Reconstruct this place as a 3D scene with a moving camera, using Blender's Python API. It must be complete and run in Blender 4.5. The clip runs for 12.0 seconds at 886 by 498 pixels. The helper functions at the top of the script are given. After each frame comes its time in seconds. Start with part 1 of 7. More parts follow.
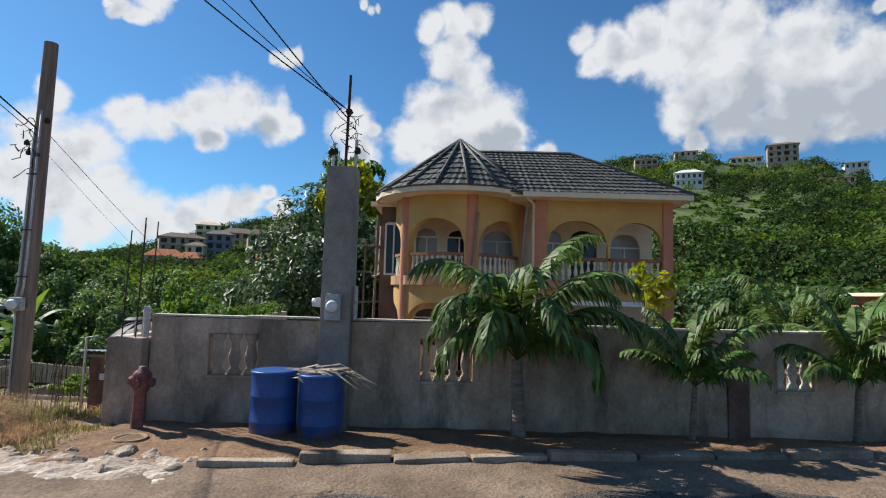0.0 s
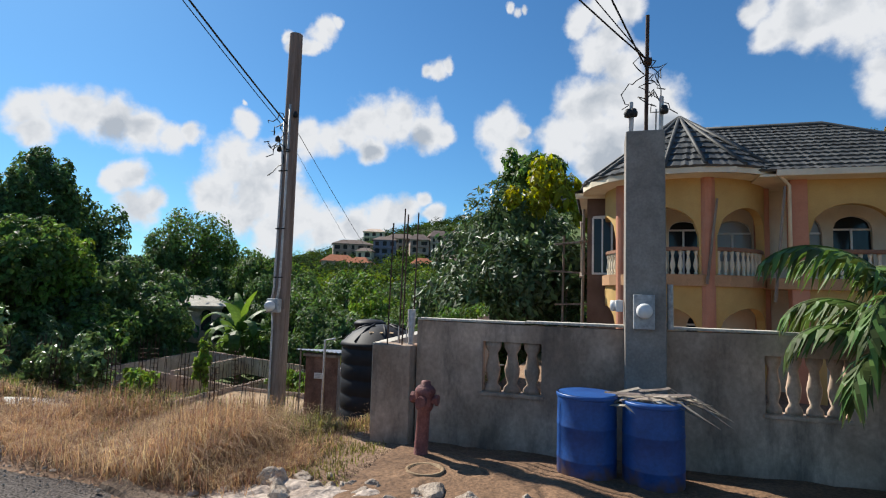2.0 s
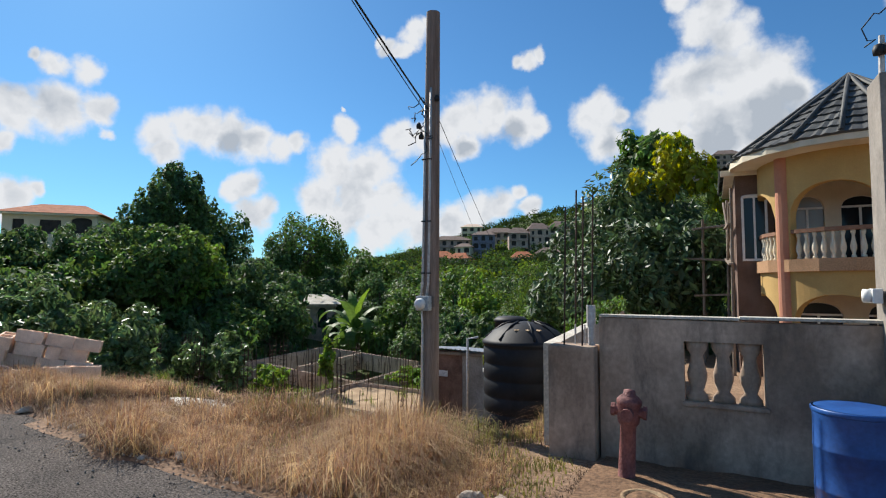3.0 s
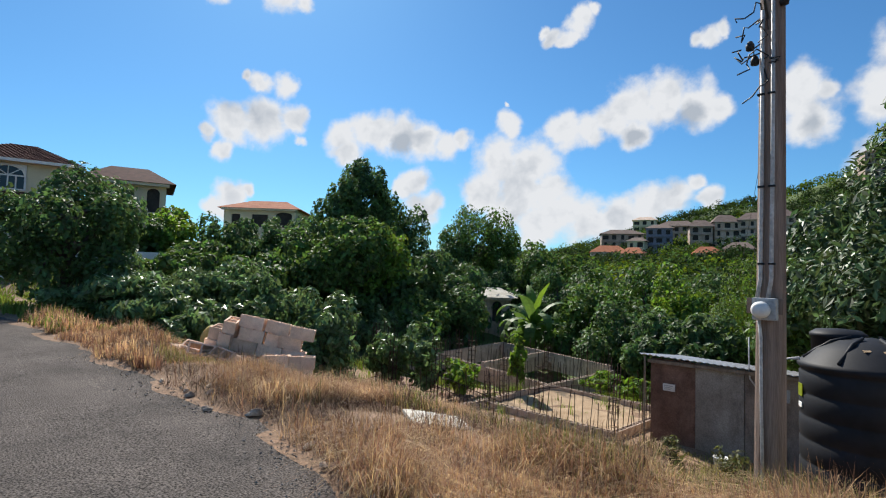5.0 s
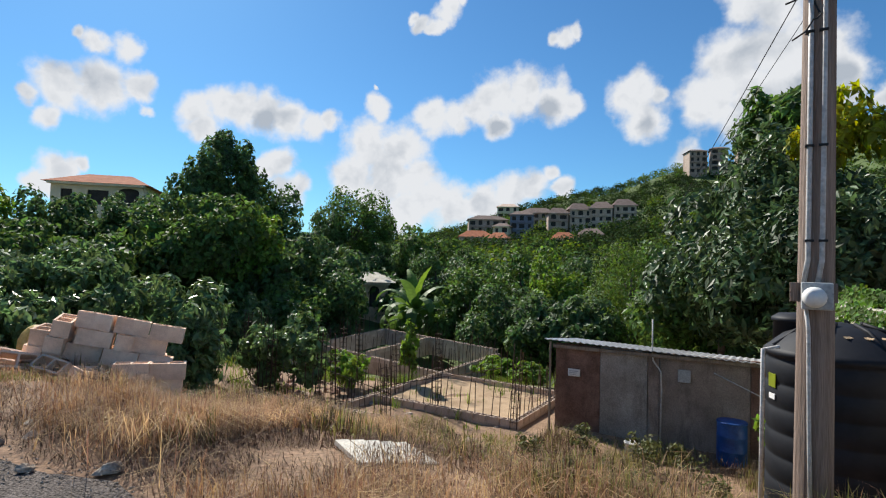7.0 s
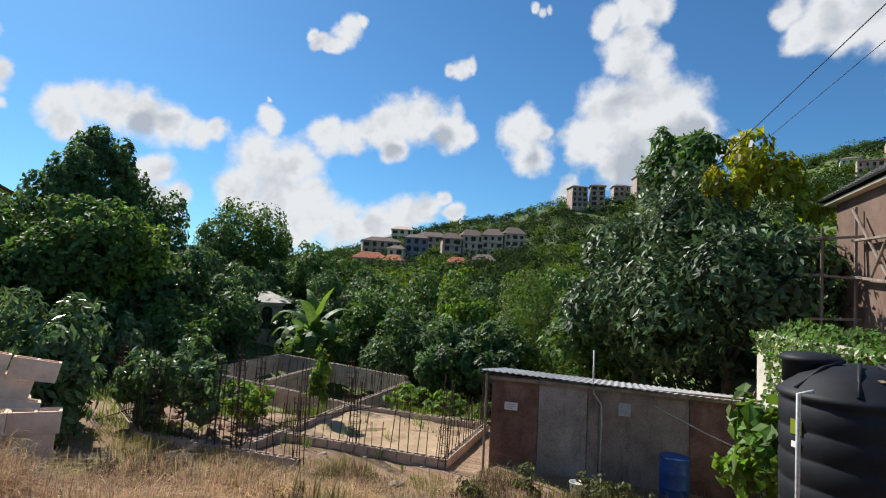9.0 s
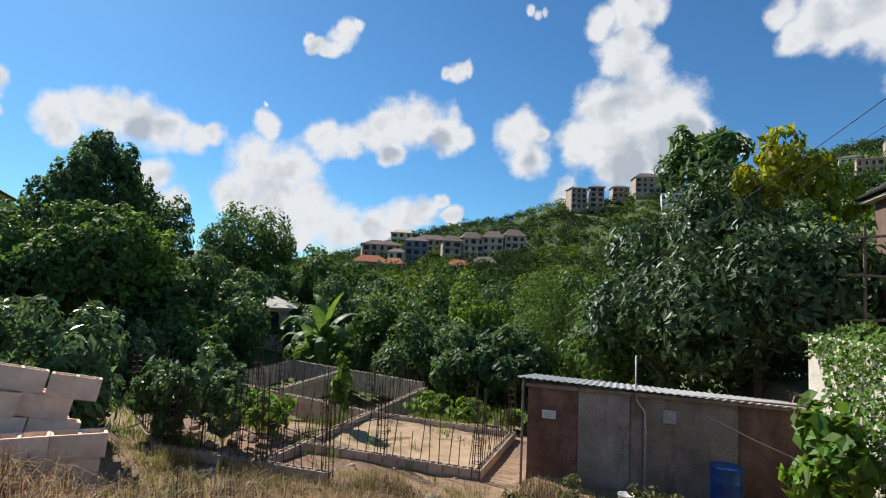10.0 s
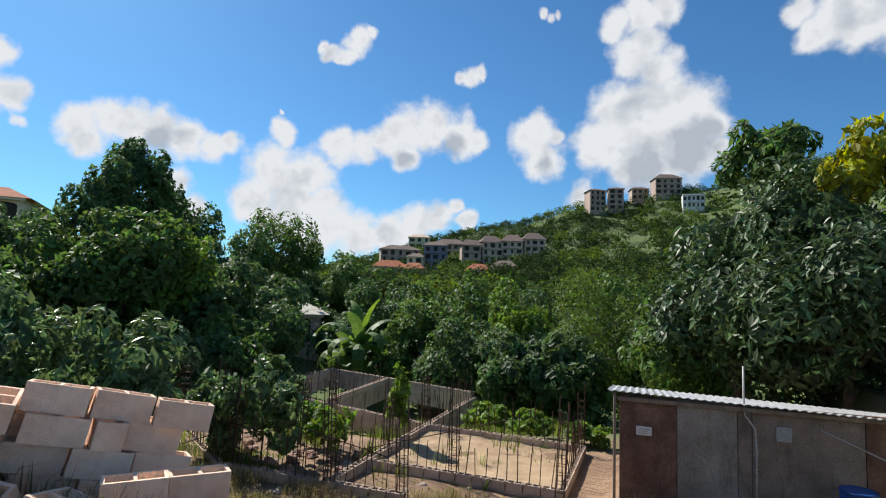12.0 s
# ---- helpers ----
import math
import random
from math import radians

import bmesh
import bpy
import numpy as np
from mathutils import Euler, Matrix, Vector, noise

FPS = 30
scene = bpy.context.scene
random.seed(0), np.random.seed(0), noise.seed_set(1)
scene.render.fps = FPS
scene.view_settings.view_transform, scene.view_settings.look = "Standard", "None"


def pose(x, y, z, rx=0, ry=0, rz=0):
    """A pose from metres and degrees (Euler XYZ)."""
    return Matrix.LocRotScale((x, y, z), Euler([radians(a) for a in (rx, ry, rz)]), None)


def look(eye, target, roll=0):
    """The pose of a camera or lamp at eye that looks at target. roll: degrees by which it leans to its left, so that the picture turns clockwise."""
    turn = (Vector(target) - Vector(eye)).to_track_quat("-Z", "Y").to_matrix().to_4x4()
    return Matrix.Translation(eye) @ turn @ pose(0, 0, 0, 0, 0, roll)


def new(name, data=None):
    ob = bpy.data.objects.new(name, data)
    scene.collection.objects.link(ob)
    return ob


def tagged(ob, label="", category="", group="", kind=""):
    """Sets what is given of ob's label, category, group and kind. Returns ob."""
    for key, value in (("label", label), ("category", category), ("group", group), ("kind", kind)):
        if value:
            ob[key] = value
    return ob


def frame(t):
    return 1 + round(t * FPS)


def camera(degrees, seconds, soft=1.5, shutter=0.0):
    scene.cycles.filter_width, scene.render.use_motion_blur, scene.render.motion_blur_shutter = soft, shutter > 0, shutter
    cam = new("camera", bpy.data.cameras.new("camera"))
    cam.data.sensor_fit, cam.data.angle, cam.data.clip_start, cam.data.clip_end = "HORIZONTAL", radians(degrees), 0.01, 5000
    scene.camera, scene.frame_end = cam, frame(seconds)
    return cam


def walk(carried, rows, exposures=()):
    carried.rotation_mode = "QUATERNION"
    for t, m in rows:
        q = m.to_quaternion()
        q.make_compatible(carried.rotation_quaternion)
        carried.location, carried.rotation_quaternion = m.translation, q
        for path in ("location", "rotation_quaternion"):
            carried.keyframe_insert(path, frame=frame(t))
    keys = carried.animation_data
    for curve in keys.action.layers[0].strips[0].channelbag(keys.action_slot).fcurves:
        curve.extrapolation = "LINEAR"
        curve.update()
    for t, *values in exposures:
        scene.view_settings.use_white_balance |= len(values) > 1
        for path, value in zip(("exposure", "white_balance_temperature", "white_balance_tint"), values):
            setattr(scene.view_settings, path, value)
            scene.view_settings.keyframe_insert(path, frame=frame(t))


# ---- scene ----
cam = camera(78.8, 12.0, soft=1.15)
PATH = [
    (0, (0.041, -0.055, 1.665), (0.037, 1.937, 1.834), 1.6),
    (0.5, (-0.392, 0.321, 1.652), (-0.408, 2.314, 1.820), 1.3),
    (1, (-0.822, 0.691, 1.637), (-0.898, 2.682, 1.809), 1.8),
    (1.5, (-1.281, 0.904, 1.632), (-1.534, 2.882, 1.787), 1.0),
    (2, (-1.785, 1.187, 1.606), (-2.342, 3.101, 1.767), 1.6),
    (2.5, (-2.293, 1.364, 1.600), (-3.002, 3.228, 1.753), 0.7),
    (2.7, (-2.479, 1.441, 1.598), (-3.265, 3.275, 1.743), 0.3),
    (4.3, (-4.254, 2.131, 1.567), (-5.391, 3.773, 1.679), 2.3),
    (4.5, (-4.494, 2.179, 1.570), (-5.661, 3.800, 1.680), 2.3),
    (5, (-4.979, 2.467, 1.555), (-6.358, 3.913, 1.659), 1.7),
    (5.5, (-5.527, 2.578, 1.557), (-7.016, 3.909, 1.653), -1.0),
    (6, (-5.956, 2.732, 1.542), (-7.458, 4.050, 1.625), -1.0),
    (6.5, (-6.345, 2.949, 1.543), (-7.685, 4.432, 1.607), -0.3),
    (7, (-6.628, 3.206, 1.516), (-7.618, 4.943, 1.575), 1.4),
    (7.5, (-6.945, 3.517, 1.497), (-7.779, 5.332, 1.593), 3.9),
    (7.7, (-7.078, 3.600, 1.476), (-7.864, 5.436, 1.585), 3.9),
    (9.3, (-8.464, 3.952, 1.505), (-9.079, 5.848, 1.664), 2.9),
    (9.5, (-8.657, 4.016, 1.506), (-9.271, 5.912, 1.665), 2.7),
    (10, (-9.133, 4.073, 1.503), (-9.751, 5.968, 1.670), 2.5),
    (10.5, (-9.590, 4.148, 1.510), (-10.216, 6.040, 1.678), 2.0),
    (11, (-9.994, 4.262, 1.500), (-10.634, 6.149, 1.674), 2.0),
    (11.5, (-10.418, 4.315, 1.506), (-11.064, 6.199, 1.683), 2.3),
    (12, (-10.826, 4.474, 1.504), (-11.498, 6.349, 1.685), 2.0),
]
walk(cam, [(t, look(eye, target, roll)) for t, eye, target, roll in PATH])


# ---- world, sun, exposure ----
SUN_AZ, SUN_EL = -62.0, 42.0


def direction(az, el):
    a, e = radians(az), radians(el)
    return Vector((math.sin(a) * math.cos(e), math.cos(a) * math.cos(e), math.sin(e)))


def make_world():
    world = bpy.data.worlds.new("sky")
    scene.world = world
    world.use_nodes = True
    nt = world.node_tree
    nt.nodes.clear()
    add, link = nt.nodes.new, nt.links.new
    out, bg = add("ShaderNodeOutputWorld"), add("ShaderNodeBackground")
    sky = add("ShaderNodeTexSky")
    sky.sky_type, sky.sun_disc = "NISHITA", False
    sky.sun_elevation, sky.sun_rotation = radians(SUN_EL), radians(SUN_AZ % 360)
    sky.air_density, sky.dust_density, sky.ozone_density = 1.0, 0.3, 2.5
    coord = add("ShaderNodeTexCoord")
    wobble = add("ShaderNodeTexNoise")
    wobble.inputs["Scale"].default_value, wobble.inputs["Detail"].default_value, wobble.inputs["Roughness"].default_value = 16.0, 5.0, 0.55
    link(coord.outputs["Generated"], wobble.inputs["Vector"])
    shift = add("ShaderNodeVectorMath")
    shift.operation = "MULTIPLY_ADD"
    shift.inputs[1].default_value, shift.inputs[2].default_value = (0.045,) * 3, (-0.0225,) * 3
    link(wobble.outputs["Color"], shift.inputs[0])
    warped = add("ShaderNodeVectorMath")
    link(coord.outputs["Generated"], warped.inputs[0])
    link(shift.outputs[0], warped.inputs[1])
    bulk, belly = [None], [None]

    def cloud(blobs, field=bulk):
        for az, el, r in blobs:
            far = add("ShaderNodeVectorMath")
            far.operation = "DISTANCE"
            far.inputs[1].default_value = direction(az, el)
            link(warped.outputs[0], far.inputs[0])
            near = add("ShaderNodeMath")
            near.operation = "MULTIPLY_ADD"
            near.inputs[1].default_value, near.inputs[2].default_value = -1 / radians(r * 1.22), 1.0
            link(far.outputs["Value"], near.inputs[0])
            if field[0] is None:
                field[0] = near
            else:
                top = add("ShaderNodeMath")
                top.operation = "SMOOTH_MAX"
                top.inputs[2].default_value = 0.25
                link(field[0].outputs[0], top.inputs[0])
                link(near.outputs[0], top.inputs[1])
                field[0] = top

    cloud([(-54.8, 13.9, 1.8), (-52.6, 15, 1.8), (-50.4, 14.8, 2.2), (-48.2, 14.7, 2.2), (-46, 14.2, 1.9), (-43.5, 14, 1.5), (-42, 14.8, 1.2), (-54.1, 12.7, 1.4)])
    cloud([(-37.1, 16, 1.3), (-37.8, 12.2, 2.6), (-34.8, 12.2, 2.9), (-39.3, 9.5, 2.5), (-35.5, 9.3, 3.2), (-32.7, 9.3, 2.2), (-40.2, 8.3, 1.5), (-37, 7.2, 2.5)])
    cloud([(-31.4, 6.7, 3), (-28.4, 6.3, 2.4), (-33.5, 5.4, 2.5), (-25.5, 6.5, 2.5), (-22.6, 7.6, 2.1), (-20.3, 8.6, 1.7), (-18.8, 9.9, 1), (-17.3, 8.3, 1.1)])
    cloud([(-31.2, 15.5, 1.9), (-28.4, 15.4, 1.8), (-24.3, 17.5, 2.4), (-21.3, 17.9, 2.4), (-18.2, 17.1, 2.3), (-16.5, 16.8, 1.3), (-24.2, 14.8, 1.7), (-26.4, 16, 1.9)])
    cloud([(-10.4, 17.3, 2.3), (-11.3, 16.5, 1.8), (-9.3, 14.5, 2.1), (-8.3, 17, 1)])
    cloud([(-1.5, 19.3, 2.9), (2.3, 19.1, 3.3), (5.5, 18.6, 2.9), (7.2, 17.4, 2), (-3.2, 16, 3), (1.3, 15.2, 3.9), (5.1, 14.7, 2.9), (-4.8, 15.1, 1.5), (7.7, 15.5, 1.3), (-0.3, 13.6, 2.5), (3.7, 16.8, 3.1)])
    cloud([(0, 24.2, 2.1), (2, 23.1, 2.1), (1.1, 25.6, 1.7), (-2, 27.3, 1.3), (0.5, 27.8, 1.7), (3, 27.9, 1.6), (-8, 28.5, 0.5)])
    cloud([(-33.5, 25, 0.7), (-29.7, 25.8, 1.1), (-30.7, 24.1, 0.9), (-28.6, 26.5, 0.6), (-17.4, 22.7, 1), (-16.3, 23.1, 0.7), (-37.2, 17.9, 0.3), (-46.6, 9.9, 1.6), (-44.7, 7.6, 1.2), (9.8, 14.2, 0.9), (-5.3, 11.2, 1.5)])
    cloud([(15.3, 23.6, 1.5), (17, 24.3, 2.1), (19.3, 23.3, 2.1), (21, 23.2, 2.2)])
    cloud([(-65.9, 14.5, 2.1), (-62.5, 14.9, 2.4), (-59.7, 15.4, 1.5), (-68, 13.3, 0.9), (-66.4, 11.8, 1.2), (-59, 13.3, 0.6), (-63.1, 18.7, 1.1), (-60.5, 18.7, 1.2), (-64.3, 19.2, 0.5)])
    cloud([(-61.3, 26.5, 1.8), (-58.9, 26.3, 1.1), (-67.2, 26.4, 1.4), (-65.3, 7, 1.8), (-66.9, 6.5, 1.1), (-63.7, 7.6, 0.7), (-47.7, 9.4, 1.4), (-45.5, 7.1, 1.8)])
    cloud([(14.3, 25.5, 1.2), (17.7, 24.7, 1.9), (21, 25.8, 2), (21.6, 23.7, 2.6), (25.3, 25.7, 3.1), (25.7, 22.4, 3.7), (29.2, 24.8, 3.2), (30.1, 20.8, 4.2), (34.1, 22.2, 4), (34.4, 18.1, 3.6), (37.7, 19.4, 3.4), (39.1, 20.6, 2)])
    cloud([(25.2, 19, 2.7), (28.6, 17.3, 3), (23.9, 17.3, 1.9), (33.1, 15.8, 2.3), (37.2, 16.3, 2.3), (39.5, 16.7, 2.5), (25.2, 15.2, 1.1), (39.9, 24.1, 0.7), (10.5, 14.9, 1.1), (41.8, 18.9, 3.4), (44.3, 16.6, 3.9), (46.1, 20.2, 3)])
    cloud([(-32.5, 24.3, 0.9), (-30.4, 25, 1.1), (-31.3, 23.7, 0.7), (-18.3, 22.7, 0.8), (-8.9, 28.2, 0.5), (-9.8, 28.6, 0.5)])
    cloud([(30, 17.4, 3.7), (34.4, 16, 3.9), (38.8, 16.9, 3.2), (26.7, 17, 2.9), (42.7, 15.7, 3.3), (4.5, 14.8, 2.7), (0.8, 13.6, 2.4), (6.3, 16.4, 1.7), (-9.2, 13.9, 1.2), (-24.2, 14.5, 1.3), (-18.8, 16.1, 1.3), (-48.1, 13.6, 1.2)], belly)
    sky_random = random.Random(4)
    for group in range(9):
        az, el = 75 + group * 23, sky_random.uniform(10, 50)
        cloud([(az + sky_random.uniform(-6, 6), el + sky_random.uniform(-2, 3), sky_random.uniform(2.5, 5)) for k in range(3)])

    fine = add("ShaderNodeTexNoise")
    fine.inputs["Scale"].default_value, fine.inputs["Detail"].default_value, fine.inputs["Roughness"].default_value = 26.0, 7.0, 0.56
    link(coord.outputs["Generated"], fine.inputs["Vector"])
    rough = add("ShaderNodeMath")
    rough.operation = "MULTIPLY_ADD"
    rough.inputs[1].default_value = 1.0
    rough.inputs[2].default_value = -0.53
    link(fine.outputs["Fac"], rough.inputs[0])
    body = add("ShaderNodeMath")
    link(bulk[0].outputs[0], body.inputs[0])
    link(rough.outputs[0], body.inputs[1])
    cover = add("ShaderNodeMapRange")
    cover.interpolation_type = "SMOOTHSTEP"
    cover.inputs["From Min"].default_value, cover.inputs["From Max"].default_value = -0.06, 0.5
    link(body.outputs[0], cover.inputs["Value"])
    thick = add("ShaderNodeMapRange")
    thick.interpolation_type = "SMOOTHSTEP"
    thick.inputs["From Min"].default_value, thick.inputs["From Max"].default_value = 0.3, 0.95
    link(body.outputs[0], thick.inputs["Value"])
    lit = []
    for way in (Vector((0, 0, 0)), direction(SUN_AZ, SUN_EL) * 0.03):
        moved, puff = add("ShaderNodeVectorMath"), add("ShaderNodeTexNoise")
        moved.inputs[1].default_value = way
        puff.inputs["Scale"].default_value, puff.inputs["Detail"].default_value, puff.inputs["Roughness"].default_value = 14.0, 4.0, 0.5
        link(warped.outputs[0], moved.inputs[0])
        link(moved.outputs[0], puff.inputs["Vector"])
        lit.append(puff)
    relief = add("ShaderNodeMath")
    relief.operation = "SUBTRACT"
    link(lit[1].outputs["Fac"], relief.inputs[0])
    link(lit[0].outputs["Fac"], relief.inputs[1])
    shade = add("ShaderNodeMath")
    shade.operation = "MULTIPLY_ADD"
    shade.use_clamp = True
    shade.inputs[1].default_value = 2.6
    link(relief.outputs[0], shade.inputs[0])
    under = add("ShaderNodeMapRange")
    under.interpolation_type = "SMOOTHSTEP"
    under.inputs["From Min"].default_value, under.inputs["From Max"].default_value = -0.1, 0.75
    link(belly[0].outputs[0], under.inputs["Value"])
    half = add("ShaderNodeMath")
    half.operation = "MULTIPLY_ADD"
    half.inputs[1].default_value = 0.28
    link(thick.outputs[0], half.inputs[0])
    link(under.outputs[0], half.inputs[2])
    link(half.outputs[0], shade.inputs[2])
    white = add("ShaderNodeMixRGB")
    white.inputs["Color1"].default_value, white.inputs["Color2"].default_value = (8.0, 8.2, 8.5, 1), (4.5, 5.0, 5.7, 1)
    link(shade.outputs[0], white.inputs["Fac"])
    tint = add("ShaderNodeMixRGB")
    tint.blend_type, tint.inputs["Fac"].default_value = "MULTIPLY", 1.0
    tint.inputs["Color2"].default_value = SKY_TINT
    link(sky.outputs["Color"], tint.inputs["Color1"])
    both = add("ShaderNodeMixRGB")
    link(cover.outputs[0], both.inputs["Fac"])
    link(tint.outputs["Color"], both.inputs["Color1"])
    link(white.outputs["Color"], both.inputs["Color2"])
    link(both.outputs["Color"], bg.inputs["Color"])
    bg.inputs["Strength"].default_value = SKY_STRENGTH
    link(bg.outputs[0], out.inputs["Surface"])


SKY_TINT, SKY_STRENGTH = (0.5, 0.92, 1.2, 1), 0.068
scene.view_settings.exposure = 0.55
make_world()
sun = new("sun", bpy.data.lights.new("sun", "SUN"))
sun.data.energy, sun.data.angle, sun.data.color = 5.0, radians(0.53), (1.0, 0.95, 0.86)
sun.matrix_world = look(direction(SUN_AZ, SUN_EL) * 60, (0, 0, 0))


# ---- materials ----
def material(name, dark, light, rough=0.8, scale=3.0, fine=40.0, bump=0.3, metal=0.0, vary=0.0, island=0.0, spec=0.4, contrast=(0.35, 0.7), grit=0.25, translucent=0.0, stretch=None):
    """A procedural surface: two colours mixed by a coarse noise, a finer grain, and a bump; vary / island change it piece by piece."""
    m = bpy.data.materials.new(name)
    m.use_nodes = True
    nt = m.node_tree
    nt.nodes.clear()
    add, link = nt.nodes.new, nt.links.new
    out, bsdf = add("ShaderNodeOutputMaterial"), add("ShaderNodeBsdfPrincipled")
    coord = add("ShaderNodeTexCoord")
    where = coord.outputs["Object"]
    if stretch:
        mapping = add("ShaderNodeMapping")
        mapping.inputs["Scale"].default_value = stretch
        link(where, mapping.inputs["Vector"])
        where = mapping.outputs[0]
    big, small = add("ShaderNodeTexNoise"), add("ShaderNodeTexNoise")
    big.inputs["Scale"].default_value, big.inputs["Detail"].default_value, big.inputs["Roughness"].default_value = scale, 6.0, 0.62
    small.inputs["Scale"].default_value, small.inputs["Detail"].default_value = fine, 4.0
    link(where, big.inputs["Vector"])
    link(where, small.inputs["Vector"])
    span = add("ShaderNodeMapRange")
    span.inputs["From Min"].default_value, span.inputs["From Max"].default_value = contrast
    link(big.outputs["Fac"], span.inputs["Value"])
    mix = add("ShaderNodeMixRGB")
    mix.inputs["Color1"].default_value, mix.inputs["Color2"].default_value = (*dark, 1), (*light, 1)
    link(span.outputs[0], mix.inputs["Fac"])
    grain = add("ShaderNodeMapRange")
    grain.inputs["From Min"].default_value, grain.inputs["From Max"].default_value = 0.3, 0.7
    grain.inputs["To Min"].default_value, grain.inputs["To Max"].default_value = 1 - grit, 1 + grit
    link(small.outputs["Fac"], grain.inputs["Value"])
    hue = add("ShaderNodeHueSaturation")
    link(mix.outputs[0], hue.inputs["Color"])
    value = grain.outputs[0]
    for amount, node, socket in ((vary, "ShaderNodeObjectInfo", "Random"), (island, "ShaderNodeNewGeometry", "Random Per Island")):
        if amount:
            pick, times, spread = add(node), add("ShaderNodeMath"), add("ShaderNodeMapRange")
            spread.inputs["To Min"].default_value, spread.inputs["To Max"].default_value = 1 - amount, 1 + amount
            link(pick.outputs[socket], spread.inputs["Value"])
            times.operation = "MULTIPLY"
            link(value, times.inputs[0])
            link(spread.outputs[0], times.inputs[1])
            value = times.outputs[0]
            if island:
                turn = add("ShaderNodeMapRange")
                turn.inputs["To Min"].default_value, turn.inputs["To Max"].default_value = 0.47, 0.52
                link(pick.outputs[socket], turn.inputs["Value"])
                link(turn.outputs[0], hue.inputs["Hue"])
    link(value, hue.inputs["Value"])
    link(hue.outputs[0], bsdf.inputs["Base Color"])
    bsdf.inputs["Roughness"].default_value, bsdf.inputs["Metallic"].default_value = rough, metal
    bsdf.inputs["Specular IOR Level"].default_value = spec
    if bump:
        relief = add("ShaderNodeBump")
        relief.inputs["Strength"].default_value, relief.inputs["Distance"].default_value = bump, 0.02
        link(small.outputs["Fac"], relief.inputs["Height"])
        link(relief.outputs[0], bsdf.inputs["Normal"])
    surface = bsdf.outputs[0]
    if translucent:
        glow, blend = add("ShaderNodeBsdfTranslucent"), add("ShaderNodeMixShader")
        bright = add("ShaderNodeHueSaturation")
        bright.inputs["Hue"].default_value, bright.inputs["Value"].default_value, bright.inputs["Saturation"].default_value = 0.48, 1.8, 1.1
        link(hue.outputs[0], bright.inputs["Color"])
        link(bright.outputs[0], glow.inputs["Color"])
        blend.inputs["Fac"].default_value = translucent
        link(surface, blend.inputs[1])
        link(glow.outputs[0], blend.inputs[2])
        surface = blend.outputs[0]
    link(surface, out.inputs["Surface"])
    return m


def glass_material(name, tint):
    m = bpy.data.materials.new(name)
    m.use_nodes = True
    b = m.node_tree.nodes["Principled BSDF"]
    b.inputs["Base Color"].default_value = (*tint, 1)
    b.inputs["Roughness"].default_value, b.inputs["Specular IOR Level"].default_value = 0.12, 0.35
    return m


def leaf_material(name, dark, light, translucent=0.3, rough=0.55, spec=0.28):
    return material(name, dark, light, rough, 0.5, 6.0, 0.0, island=0.5, spec=spec, translucent=translucent, grit=0.2)


asphalt = material("worn_asphalt", (0.068, 0.06, 0.055), (0.15, 0.128, 0.114), 0.95, 0.8, 60, 1.0, grit=1.0, spec=0.08, contrast=(0.3, 0.75))
soil = material("dry_red_soil", (0.115, 0.063, 0.034), (0.265, 0.155, 0.085), 0.95, 0.7, 30, 0.8, grit=0.4)
concrete_wall = material("weathered_render", (0.24, 0.168, 0.118), (0.55, 0.41, 0.305), 0.92, 0.9, 30, 0.1, stretch=(1, 1, 0.8), contrast=(0.36, 0.62), grit=0.14)


def streaked(m, amount, colour):
    """Adds dark run-off streaks, long in z, to a rendered wall."""
    nt = m.node_tree
    add, link = nt.nodes.new, nt.links.new
    bsdf = [n for n in nt.nodes if n.type == "BSDF_PRINCIPLED"][0]
    old = bsdf.inputs["Base Color"].links[0].from_socket
    coord, mapping, run, span, mix = (add(k) for k in ("ShaderNodeTexCoord", "ShaderNodeMapping", "ShaderNodeTexNoise", "ShaderNodeMapRange", "ShaderNodeMixRGB"))
    mapping.inputs["Scale"].default_value = (3.2, 3.2, 0.9)
    link(coord.outputs["Object"], mapping.inputs["Vector"])
    run.inputs["Scale"].default_value, run.inputs["Detail"].default_value, run.inputs["Roughness"].default_value = 1.0, 8.0, 0.7
    link(mapping.outputs[0], run.inputs["Vector"])
    span.inputs["From Min"].default_value, span.inputs["From Max"].default_value, span.inputs["To Max"].default_value = 0.5, 0.72, amount
    link(run.outputs["Fac"], span.inputs["Value"])
    mix.inputs["Color2"].default_value = (*colour, 1)
    link(span.outputs[0], mix.inputs["Fac"])
    link(old, mix.inputs["Color1"])
    link(mix.outputs[0], bsdf.inputs["Base Color"])
    return m


concrete_wall = streaked(concrete_wall, 0.8, (0.075, 0.062, 0.052))
concrete_grey = material("grey_concrete", (0.2, 0.175, 0.15), (0.33, 0.295, 0.255), 0.9, 2.5, 45, 0.12, grit=0.12)
pale_concrete = material("sunlit_plaster", (0.42, 0.38, 0.31), (0.62, 0.58, 0.5), 0.92, 2.0, 40, 0.3)
block_mat = material("sandy_concrete_block", (0.68, 0.47, 0.34), (0.9, 0.68, 0.52), 0.95, 5.0, 120, 0.5, vary=0.2)
footing_mat = material("foundation_block", (0.38, 0.285, 0.22), (0.58, 0.46, 0.37), 0.95, 2.0, 80, 0.5, vary=0.12)
kerb_mat = material("kerb_concrete", (0.16, 0.11, 0.075), (0.4, 0.32, 0.245), 0.92, 2.5, 60, 0.6, vary=0.2)
